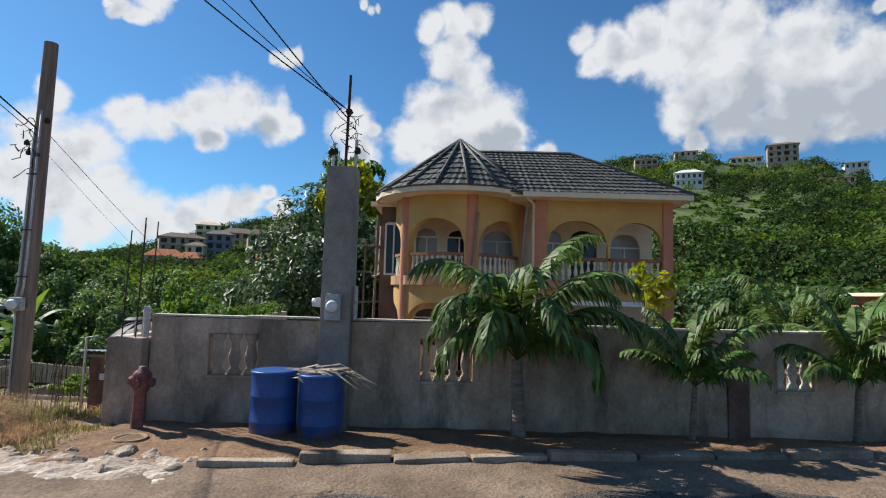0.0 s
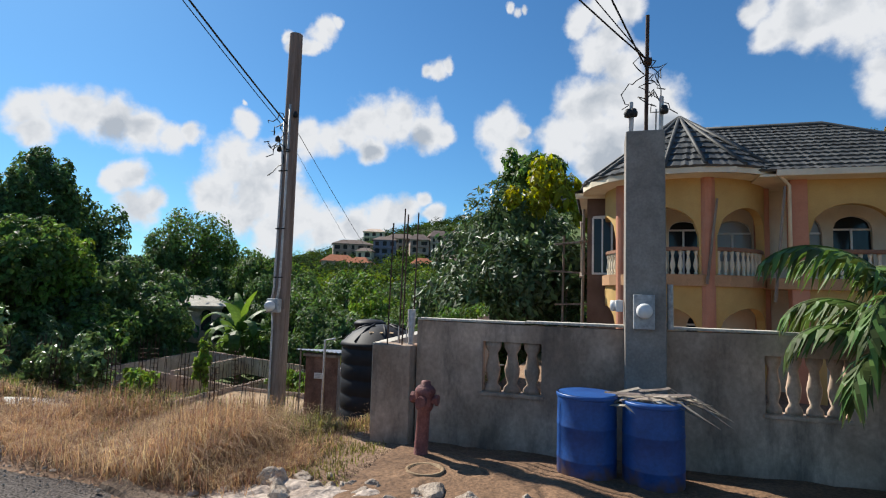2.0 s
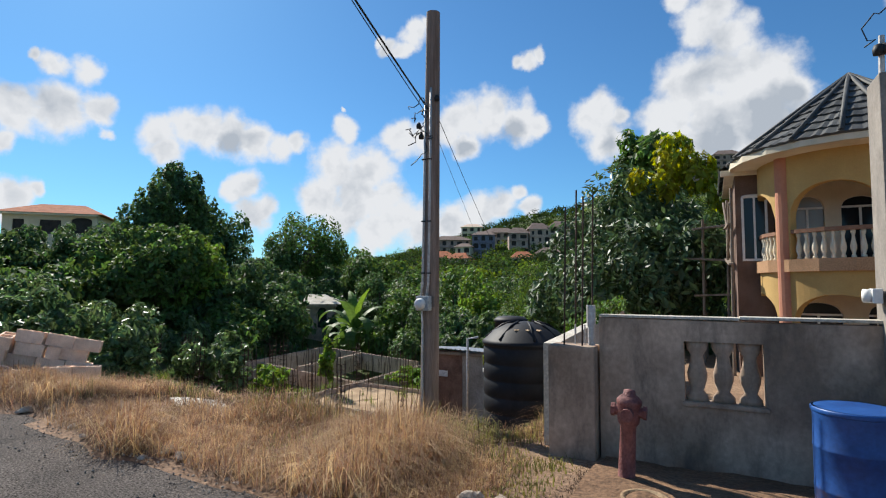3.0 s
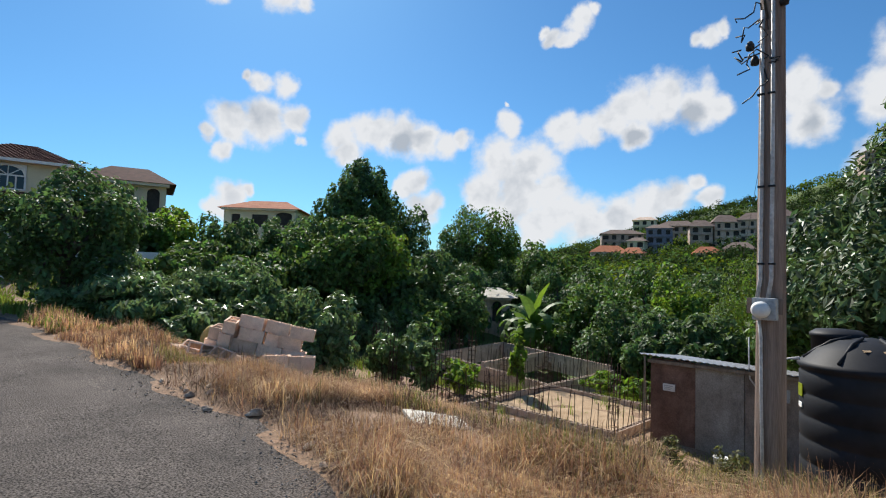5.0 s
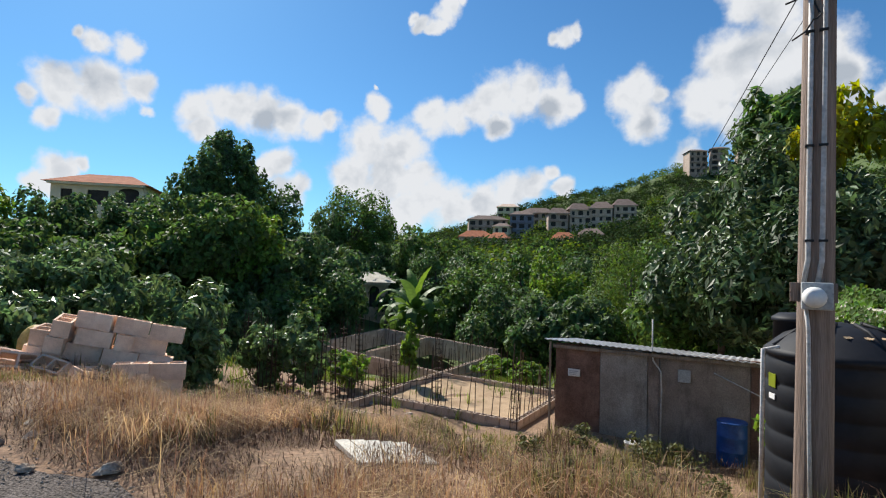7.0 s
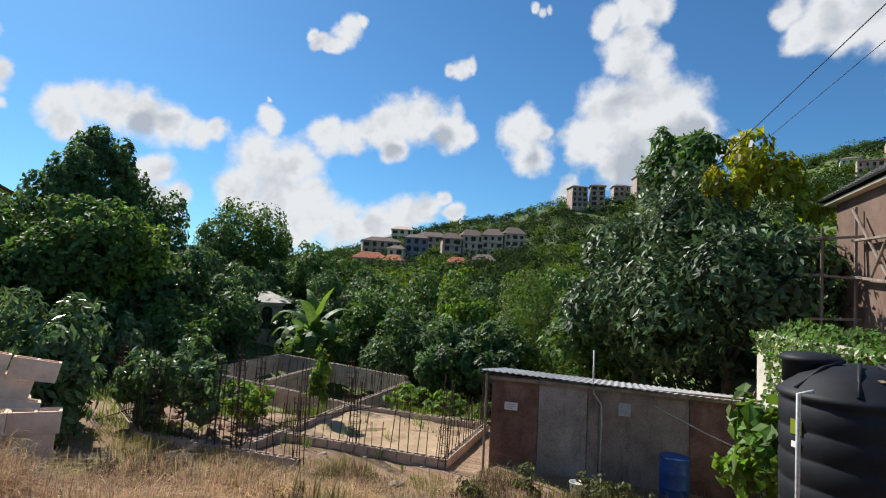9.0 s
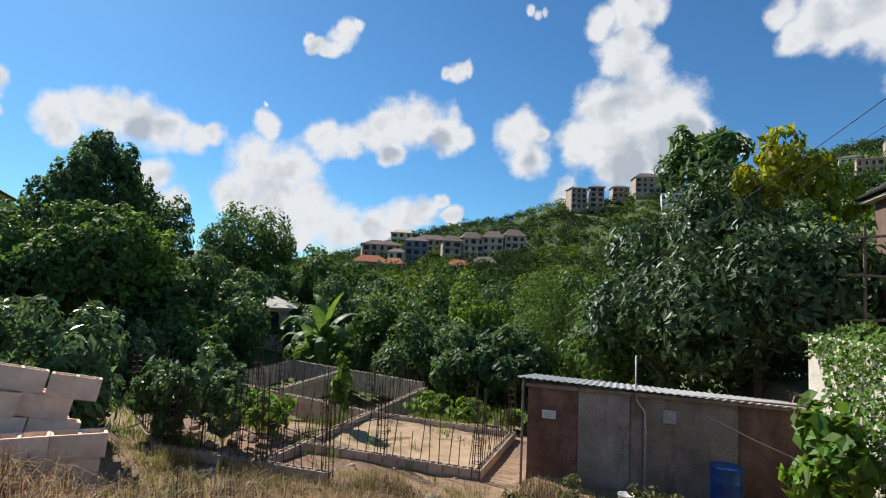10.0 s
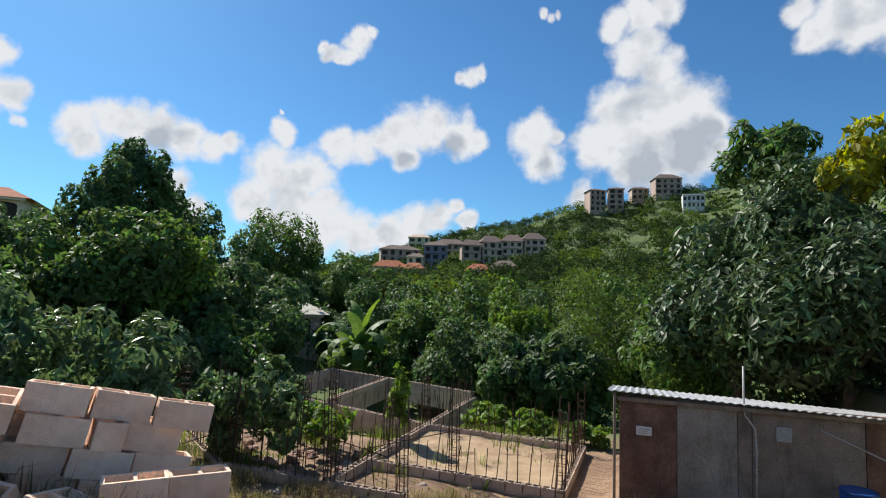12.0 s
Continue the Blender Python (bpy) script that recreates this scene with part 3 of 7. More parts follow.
# ---- boundary wall ----
def build_wall():
    wall = thing("boundary_wall", (3, 7.2, -0.2), "stained grey rendered boundary wall with baluster openings along the verge", "wall", kind="structure")
    bm = bmesh.new()
    holes = [(-3.03, -2.38, 0.53, 1.08, 1.08), (-0.24, 0.46, 0.53, 1.08, 1.08), (4.46, 4.96, 0.53, 1.04, 1.04), (8.2, 8.8, 0.53, 1.04, 1.04)]
    pierced(bm, -3.8, 16.0, -0.4, 1.29, holes, lambda u, d, z: (u, 7.15 + d, z + (0.02 * math.sin(u * 0.7) if z > 1.2 else 0)), 0.15)
    part("wall_face", bm, concrete_wall, wall)
    # paler strips put the sunlit look of the wall's top into colour
    bm = bmesh.new()
    for i in range(16):
        a, b = -3.8 + i * 1.24, -3.8 + (i + 1) * 1.24
        box(bm, (a, 7.14, 1.285 + 0.01 * math.sin(i)), (b - 0.004, 7.31, 1.31 + 0.012 * math.sin(i)), 0.006)
    part("lit_top_strip", bm, pale_concrete, wall, "thin pale capping coloured as the sunlit wall top")
    bm = bmesh.new()
    box(bm, (-4.28, 6.98, -0.4), (-3.82, 7.3, 1.0), 0.02)
    part("end_post", bm, concrete_wall, wall)
    bm = bmesh.new()
    for x in (-4.05, -3.95):
        rod(bm, (x, 7.2, 0.98), (x, 7.2, 1.2), 0.008)
    rod(bm, (-3.88, 7.16, 0.98), (-3.88, 7.16, 1.28), 0.035, n=10)
    rod(bm, (-3.88, 7.16, 1.2), (-3.88, 7.16, 1.4), 0.045, n=10)
    part("pipe_stub", bm, pvc, wall, "pale plastic pipe stub")
    for x, y, z in ((-4.13, 7.05, 2.4), (-4.06, 7.24, 2.6), (-3.95, 7.05, 2.5), (-3.89, 7.24, 2.55)):
        bm = bmesh.new()
        rod(bm, (x, y, 0.9), (x + 0.03, y, z), 0.009, n=6)
        part("starter_bar", bm, rust, wall, "rusty starter bar")
    bm = bmesh.new()
    box(bm, (3.8, 7.11, -0.3), (4.08, 7.148, 1.27), 0.01)
    part("faded_pier", bm, shed_rust, wall, "pinkish bare pier strip")
    for ua, ub, n in ((-3.03, -2.38, 3), (-0.24, 0.46, 4), (4.46, 4.96, 3), (8.2, 8.8, 3)):
        for k in range(n):
            bm = bmesh.new()
            x = ua + (ub - ua) * (k + 0.5) / n
            fat = 1.25 if n == 3 and ua < 0 else 1.0
            prof = [(rad * fat, z) for rad, z in ((0.078, 0.53), (0.074, 0.58), (0.042, 0.63), (0.064, 0.72), (0.07, 0.78), (0.05, 0.88), (0.042, 0.95), (0.07, 1.01), (0.078, 1.08))]
            lathe(bm, prof, (x, 7.225, 0), 10, 0.6)
            part("baluster", bm, pale_concrete if ua > 4 else concrete_wall, wall)
        bm = bmesh.new()
        box(bm, (ua - 0.02, 7.12, 0.49), (ub + 0.03, 7.2, 0.528), 0.008)
        part("sill", bm, concrete_wall, wall)
    side = thing("side_wall", (-4.5, 12, -1), "pale plastered side wall overgrown with green creeper", "wall", kind="structure")
    bm = bmesh.new()

    def place(u, d, z):
        return (-4.42 - 0.075 * u + d, 7.31 + u, z)

    pierced(bm, 0, 10.4, -3.6, 0.98, [], place, 0.16)
    part("wall_face", bm, pale_concrete, side)
    r = np.random.RandomState(3)
    pts, nor = [], []
    for k in range(5200):
        u = 3.2 + 6.8 * r.rand() ** 1.1
        z = 0.95 - abs(r.randn()) * (0.5 + 0.14 * u)
        if z < ground(-4.9, 7.3 + u) or (u > 9.2 and z < 0.5):
            continue
        bulge = 0.05 + 0.22 * r.rand() * (0.4 + noise.noise((u, z, 1)) + 0.6)
        p = place(u, -bulge, z + 0.12 * r.rand())
        if r.rand() < 0.22:
            p = place(u, 0.3 * r.rand(), 1.0 + 0.25 * r.rand() * (1 + noise.noise((u * 1.5, 0, 3))))
        pts.append(p)
        nor.append((-1, -0.4, 0.5))
    leaves("creeper", np.array(pts), np.array(nor), r, 0.1, 0.085, leaf_creeper, side, "dense green creeper")


def leaves(name, pts, nor, r, length, width, mat, parent=None, label="", droop=0.0, jitter=0.42):
    """Many small folded leaves at the points given."""
    n = len(pts)
    nor = nor / np.linalg.norm(nor, axis=1)[:, None] + jitter * r.randn(n, 3)
    nor /= np.linalg.norm(nor, axis=1)[:, None]
    a = np.cross(nor, r.randn(n, 3))
    a /= np.linalg.norm(a, axis=1)[:, None]
    a[:, 2] -= droop
    b = np.cross(nor, a)
    s = (0.65 + 0.7 * r.rand(n))[:, None]
    l, w = length * s, width * s
    v = np.stack([pts - a * l / 2, pts + b * w / 2 + nor * w * 0.15, pts + a * l / 2, pts - b * w / 2 + nor * w * 0.15], 1).reshape(-1, 3)
    f = np.arange(4 * n).reshape(-1, 4)
    return raw(name, v, f.tolist(), mat, parent, label)


def crown_points(r, lobes, n):
    """Points and outward ways on the shells of several lobes (centre, radii)."""
    lobes = [(np.array(c, float), np.array(q, float)) for c, q in lobes]
    weight = np.array([np.prod(q) ** (2 / 3) for _, q in lobes])
    pick = r.choice(len(lobes), n, p=weight / weight.sum())
    d = r.randn(n, 3)
    d /= np.linalg.norm(d, axis=1)[:, None]
    rad = 0.55 + 0.5 * r.rand(n) ** 0.6
    C, Q = np.array([c for c, _ in lobes])[pick], np.array([q for _, q in lobes])[pick]
    pts = C + d * Q * rad[:, None]
    keep = np.ones(n, bool)
    gap = np.array([noise.noise(Vector(p) * (1.6 / max(0.6, q.mean()))) for p, q in zip(pts, Q)])
    keep &= gap > -0.12
    nor = d / Q
    nor /= np.linalg.norm(nor, axis=1)[:, None]
    nor[:, 2] += 0.45
    return pts[keep], nor[keep]


def trunk_mesh(base, top, r0, lobes, seed=1):
    bm = bmesh.new()
    rr = random.Random(seed)
    base, top = Vector(base), Vector(top)
    pts = [base.lerp(top, k / 5) + Vector((rr.uniform(-0.1, 0.1), rr.uniform(-0.1, 0.1), 0)) * (k > 0) for k in range(6)]
    for k, (p, q) in enumerate(zip(pts, pts[1:])):
        rod(bm, p, q, r0 * (1 - 0.13 * k), r0 * (1 - 0.13 * (k + 1)), 9)
    for c, q in lobes:
        start = pts[2 + rr.randrange(3)]
        end = Vector(c)
        mid = start.lerp(end, 0.5) + Vector((0, 0, 0.1 * (end - start).length))
        rod(bm, start, mid, r0 * 0.42, r0 * 0.25, 6)
        rod(bm, mid, end, r0 * 0.25, r0 * 0.06, 6)
    return bm


def make_lobes(rr, centre, radii, k):
    out = []
    for i in range(k):
        a = 2 * math.pi * (i / k + rr.uniform(-0.08, 0.08)) * 1.6
        e = -0.75 + 1.7 * (i + 0.5) / k
        e = max(-0.9, min(0.95, e + rr.uniform(-0.15, 0.15)))
        c = [centre[0] + radii[0] * 0.74 * math.cos(a) * math.sqrt(1 - abs(e) ** 3), centre[1] + radii[1] * 0.74 * math.sin(a) * math.sqrt(1 - abs(e) ** 3), centre[2] + radii[2] * 0.68 * e]
        s = rr.uniform(0.24, 0.52)
        out.append((c, [radii[0] * s, radii[1] * s, radii[2] * s * 0.9]))
    out.append((list(centre), [q * 0.6 for q in radii]))
    return out


def tree(label, base, height, width, mat, n, leaf=(0.26, 0.16), k=12, seed=1, low=0.25, category="tree", name="tree", group="", trunk=0.16):
    """A tree or shrub: tapered trunk with limbs and a crown of single leaves on uneven lobes."""
    rr, r = random.Random(seed), np.random.RandomState(seed)
    ob = thing(name, base, label, category, group)
    mid = height * (low + 1) / 2
    centre = (base[0], base[1], base[2] + mid)
    lobes = make_lobes(rr, centre, (width / 2, width / 2, height * (1 - low) / 2), k)
    part("trunk", trunk_mesh(base, (base[0], base[1], base[2] + height * 0.75), trunk, lobes, seed), bark, ob)
    pts, nor = crown_points(r, lobes, n)
    leaves("crown", pts, nor, r, leaf[0], leaf[1], mat, ob, droop=0.3)
    return ob


EYE_MID = Vector((-5.5, 2.4, 1.5))


def spot(az, d):
    return EYE_MID.x + d * math.sin(radians(az)), EYE_MID.y + d * math.cos(radians(az))


def tree_at(label, az, el, d, width, mat, n, leaf, seed, k=12, low=0.2, **more):
    """A tree whose top stands el degrees above the eye, d metres off."""
    x, y = spot(az, d)
    z = ground(x, y) - 0.1
    return tree(label, (x, y, z), 1.5 + d * math.tan(radians(el)) - z, width, mat, n, leaf, k, seed, low, **more)


# ---- house ----
def baluster_mesh():
    bm = bmesh.new()
    lathe(bm, [(0.05, 0), (0.05, 0.05), (0.028, 0.08), (0.06, 0.2), (0.064, 0.26), (0.035, 0.42), (0.028, 0.5), (0.05, 0.56), (0.05, 0.62)], (0, 0, 0), 10)
    data = bpy.data.meshes.new("baluster")
    bm.to_mesh(data)
    bm.free()
    data.materials.append(cream_paint)
    return data


def window_part(parent, x0, x1, z0, z1, y, arch=0.0, frame_mat=None, glass=None, bars=1, face=-1):
    """A framed window in a wall that faces -y: frame, mullions and panes."""
    frame_mat, glass = frame_mat or white_paint, glass or window_glass
    w = part("window", bmesh_frame(x0, x1, z0, z1, y, arch), frame_mat, parent)
    bm = bmesh.new()
    n = 12
    top = [bm.verts.new((x0 + (x1 - x0) * i / n, y + 0.02, z1 + arch * math.sqrt(max(0, 1 - (2 * i / n - 1) ** 2)))) for i in range(n + 1)]
    bot = [bm.verts.new((x0 + (x1 - x0) * i / n, y + 0.02, z0)) for i in range(n + 1)]
    for i in range(n):
        bm.faces.new((bot[i], bot[i + 1], top[i + 1], top[i]))
    part("pane", bm, glass, w)
    bm = bmesh.new()
    for i in range(1, bars + 1):
        x = x0 + (x1 - x0) * i / (bars + 1)
        box(bm, (x - 0.025, y - 0.03, z0), (x + 0.025, y + 0.015, z1))
    box(bm, (x0, y - 0.032, z1 - 0.03), (x1, y + 0.014, z1 + 0.02))
    part("mullion", bm, frame_mat, w)
    return w


def bmesh_frame(x0, x1, z0, z1, y, arch):
    bm = bmesh.new()
    f = 0.06
    box(bm, (x0 - f, y - 0.05, z0 - f), (x0, y + 0.03, z1))
    box(bm, (x1, y - 0.05, z0 - f), (x1 + f, y + 0.03, z1))
    box(bm, (x0, y - 0.06, z0 - f), (x1, y + 0.03, z0))
    n = 12
    pts = [(x0 - f / 2 + (x1 - x0 + f) * i / n, z1 + (arch + f / 2) * math.sqrt(max(0, 1 - (2 * i / n - 1) ** 2))) for i in range(n + 1)]
    for (a, za), (b, zb) in zip(pts, pts[1:]):
        rod(bm, (a, y - 0.01, za), (b, y - 0.01, zb), 0.04, n=6)
    return bm


def tile_plane(roof, mat, a, b, c, d, rows=None, wave=0.16):
    """Courses of rounded tiles on the roof plane with eave a-b and ridge d-c; each course steps over the one below."""
    a, b, c, d = map(Vector, (a, b, c, d))
    up = ((d - a).length + (c - b).length) / 2
    rows = rows or max(3, int(up / 0.34))
    nrm = (b - a).cross(d - a).normalized()
    if nrm.z < 0:
        nrm = -nrm
    for k in range(rows):
        s0, s1 = k / rows, (k + 1.12) / rows
        p0, q0 = a.lerp(d, s0), b.lerp(c, s0)
        p1, q1 = a.lerp(d, min(1, s1)), b.lerp(c, min(1, s1))
        m = max(2, int((q0 - p0).length / 0.09))
        lo, hi, lip = [], [], []
        bm = bmesh.new()
        for i in range(m + 1):
            u = i / m
            dist = u * (q0 - p0).length
            h = 0.018 * math.cos(2 * math.pi * dist / wave)
            lo.append(bm.verts.new(p0.lerp(q0, u) + nrm * (0.062 + h)))
            hi.append(bm.verts.new(p1.lerp(q1, u) + nrm * (0.016 + h * 0.6)))
            lip.append(bm.verts.new(p0.lerp(q0, u) + nrm * 0.0))
        for i in range(m):
            bm.faces.new((lo[i], lo[i + 1], hi[i + 1], hi[i]))
            bm.faces.new((lip[i], lip[i + 1], lo[i + 1], lo[i]))
        part("tile_course", bm, mat, roof)


rail_paint = material("dull_brown_paint", (0.2, 0.1, 0.06), (0.32, 0.17, 0.1), 0.8, 1.5, 40, 0.1)
slab_paint = material("tan_slab_paint", (0.36, 0.2, 0.1), (0.48, 0.28, 0.15), 0.85, 1.2, 40, 0.1)


def build_house():
    house = thing("house", (2.5, 19, -0.9), "two-storey ochre yellow house with salmon columns and charcoal tiled roof", "house")
    c, R = Vector((0.5, 18.2, 0)), 2.12

    def bend(u, d, z):
        t = u / R
        return (c.x + (R - d) * math.sin(t), c.y - (R - d) * math.cos(t), z)

    deg = R * math.pi / 180
    upper = [(a * deg, b * deg, 2.2, 3.25, 4.0) for a, b in ((-112, -60), (-48, 4), (16, 68))]
    lower = [(a * deg, b * deg, -1.0, 0.75, 1.42) for a, b in ((-112, -60), (-48, 4), (16, 68))]
    bm = bmesh.new()
    pierced(bm, -118 * deg, 76 * deg, 2.25, 4.8, upper, bend, 0.2)
    part("tower_wall", bm, yellow_paint, house)
    bm = bmesh.new()
    pierced(bm, -118 * deg, 76 * deg, -1.0, 1.95, lower, bend, 0.2)
    part("tower_base_wall", bm, yellow_paint, house)
    for t in (-118, -54, 10, 74):
        bm = bmesh.new()
        p = bend(t * deg, 0.08, 0)
        rod(bm, (p[0], p[1], -1), (p[0], p[1], 4.8), 0.19, n=16)
        part("column", bm, orange_paint, house)
    bm = bmesh.new()
    pierced(bm, -118 * deg, 76 * deg, 1.95, 2.24, [], lambda u, d, z: bend(u, d - 0.1, z), 0.3)
    lathe(bm, [(R - 0.1, 1.98), (R - 0.1, 2.22)], (c.x, c.y, 0), 32)
    part("balcony_slab", bm, slab_paint, house)
    bm = bmesh.new()
    # wing front
    arches = [(3.2, 5.06, 2.2, 3.3, 4.05), (5.14, 6.75, 2.2, 3.3, 4.03)]
    pierced(bm, 2.9, 6.95, 2.25, 4.7, arches, lambda u, d, z: (u, 16.42 + d, z), 0.2)
    part("wing_wall", bm, yellow_paint, house)
    bm = bmesh.new()
    lathe(bm, [(0.0, 3.2), (0.05, 3.24), (0.08, 3.34), (0.1, 3.42), (0.0, 3.44)], (5.1, 16.52, 0), 10)
    part("pendant", bm, cream_paint, house)
    for x0, x1 in ((2.78, 3.17), (6.74, 7.05)):
        bm = bmesh.new()
        box(bm, (x0, 16.36, -1), (x1, 16.68, 4.68), 0.02)
        part("column", bm, orange_paint, house)
    bm = bmesh.new()
    box(bm, (2.4, 16.3, 1.92), (7.12, 18.0, 2.2), 0.015)
    part("balcony_slab", bm, slab_paint, house)
    bm = bmesh.new()
    pierced(bm, 3.17, 6.74, -1, 1.92, [(3.5, 6.5, -1, 1.5, 1.5)], lambda u, d, z: (u, 16.45 + d, z), 0.2)
    part("ground_floor_wall", bm, yellow_paint, house)
    bm = bmesh.new()
    box(bm, (3.4, 16.38, 1.46), (6.7, 16.44, 1.6), 0.01)
    part("lintel", bm, white_paint, house, "white painted lintel band")
    # rear block
    bm = bmesh.new()
    pierced(bm, -1.25, 7.0, -1, 4.75, [(-0.9, -0.2, 2.3, 3.6, 3.9), (0.15, 0.95, 2.25, 3.6, 3.85), (1.35, 2.3, 2.7, 3.5, 3.85), (3.4, 4.0, 2.7, 3.5, 3.9), (4.25, 5.15, 2.25, 3.6, 3.95), (5.6, 6.6, 2.6, 3.4, 3.85), (-0.9, 0.1, 0.0, 0.9, 1.2), (0.6, 1.4, -1, 0.9, 1.2), (4.0, 6.4, 0.0, 1.1, 1.1)], lambda u, d, z: (u, 17.95 + d, z), 0.2)
    part("rear_wall", bm, cream_paint, house)
    bm = bmesh.new()
    box(bm, (-2.15, 18.5, -1), (-1.25, 22.4, 4.7))
    box(bm, (-1.25, 22.2, -1), (7.0, 22.4, 4.7))
    part("raw_side_wall", bm, brown_wall, house, "unpainted brown rendered side wall")
    bm = bmesh.new()
    box(bm, (6.8, 18.15, -1), (7.0, 22.2, 4.7))
    part("end_wall", bm, yellow_paint, house)
    # near-black box paints the shade of the rooms behind the openings
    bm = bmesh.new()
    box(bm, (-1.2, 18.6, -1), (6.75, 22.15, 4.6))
    part("interior_shade", bm, room_shade, house)
    for x0, x1, z0, z1, arch, g in ((-0.9, -0.2, 2.3, 3.6, 0.3, pale_glass), (0.15, 0.95, 2.25, 3.6, 0.25, window_glass), (1.35, 2.3, 2.7, 3.5, 0.35, pale_glass), (3.4, 4.0, 2.7, 3.5, 0.4, pale_glass), (4.25, 5.15, 2.25, 3.6, 0.35, window_glass), (5.6, 6.6, 2.6, 3.4, 0.45, pale_glass), (-0.9, 0.1, 0.0, 0.9, 0.3, window_glass), (0.6, 1.4, -1, 0.9, 0.3, window_glass), (4.0, 6.4, 0.0, 1.1, 0.0, window_glass)):
        window_part(house, x0, x1, z0, z1, 18.05, arch, white_paint, g, 2 if x1 - x0 > 2 else 1)
    window_part(house, -1.95, -1.45, 2.35, 4.05, 18.46, 0, white_paint, window_glass, 1)
    # balustrade
    data = baluster_mesh()
    spots = [bend(t * deg, 0.1, 2.24) for t in [-112 + 5.2 * i for i in range(35)] if not any(abs(t - q) < 6 for q in (-118, -54, 10, 74))]
    spots += [(3.32 + 0.195 * i, 16.52, 2.2) for i in range(18)]
    for p in spots:
        ob = new("baluster", data)
        ob.parent = house
        ob.location = Vector(p) - ORIGIN[house]
    bm = bmesh.new()
    pierced(bm, -112 * deg, 74 * deg, 2.86, 2.95, [], lambda u, d, z: bend(u, d, z), 0.2)
    box(bm, (3.17, 16.42, 2.82), (6.74, 16.62, 2.92), 0.012)
    part("handrail", bm, rail_paint, house, "dull brown handrail")
    # ceilings, eaves and roof
    bm = bmesh.new()
    lathe(bm, [(2.75, 4.72), (2.75, 4.8)], (c.x, c.y, 0), 24)
    box(bm, (2.0, 15.9, 4.66), (7.4, 22.8, 4.72))
    box(bm, (-2.4, 18.3, 4.66), (2.0, 22.8, 4.72))
    part("soffit", bm, cream_paint, house)
    bm = bmesh.new()
    box(bm, (2.35, 15.82, 4.66), (7.45, 15.92, 4.82), 0.015)
    box(bm, (7.4, 15.92, 4.66), (7.48, 22.8, 4.82), 0.015)
    box(bm, (-2.5, 18.2, 4.62), (-1.6, 18.3, 4.78), 0.015)
    pierced(bm, -130 * deg, 85 * deg, 4.72, 4.88, [], lambda u, d, z: bend(u, d - 0.68, z), 0.08)
    part("fascia", bm, cream_paint, house, "cream fascia board")
    roof = thing_part("roof", house)
    bm = bmesh.new()
    apex, ne = Vector((0.5, 18.3, 6.98)), 14
    ring = [Vector((c.x + 2.82 * math.sin(radians(-150 + i * 270 / ne)), c.y - 2.82 * math.cos(radians(-150 + i * 270 / ne)), 4.86)) for i in range(ne + 1)]
    for p, q in zip(ring, ring[1:]):
        tile_plane(roof, roof_tile, p, q, apex + (q - p) * 0.02, apex, rows=9)
    rl, rr_ = Vector((0.6, 19.35, 6.88)), Vector((4.55, 19.35, 6.88))
    e = [Vector((-2.5, 15.85, 4.78)), Vector((7.48, 15.85, 4.78)), Vector((7.48, 22.85, 4.78)), Vector((-2.5, 22.85, 4.78))]
    tile_plane(roof, roof_tile, (0.6, 15.85, 4.78), e[1], rr_, rl)
    tile_plane(roof, roof_tile, e[1], e[2], rr_ + Vector((0, 0.01, 0)), rr_)
    tile_plane(roof, roof_tile, e[2], e[3], rl, rr_)
    tile_plane(roof, roof_tile, e[3], (-2.5, 18.25, 4.78), rl, rl + Vector((0, 0.01, 0)))
    bm.free()
    for p in ring:
        bm = bmesh.new()
        tube(bm, [p + Vector((0, 0, 0.07)), p.lerp(apex, 0.5) + Vector((0, 0, 0.08)), apex + Vector((0, 0, 0.06))], 0.055, 6)
        part("ridge_cap", bm, roof_tile, roof)
    bm = bmesh.new()
    tube(bm, [rl + Vector((0, 0, 0.05)), rr_ + Vector((0, 0, 0.05)), e[1] + Vector((0, 0, 0.05))], 0.07, 6)
    tube(bm, [rr_ + Vector((0, 0, 0.05)), e[2] + Vector((0, 0, 0.05))], 0.07, 6)
    part("ridge_cap", bm, roof_tile, roof)
    # downpipe at the inner corner
    bm = bmesh.new()
    tube(bm, [(2.45, 15.95, 4.7), (2.75, 16.3, 4.5), (2.75, 16.32, 2.2)], 0.045, 8)
    part("downpipe", bm, cream_paint, house)


def thing_part(name, parent):
    ob = new(name)
    ob.parent = parent
    ORIGIN[ob] = ORIGIN[parent]
    return ob


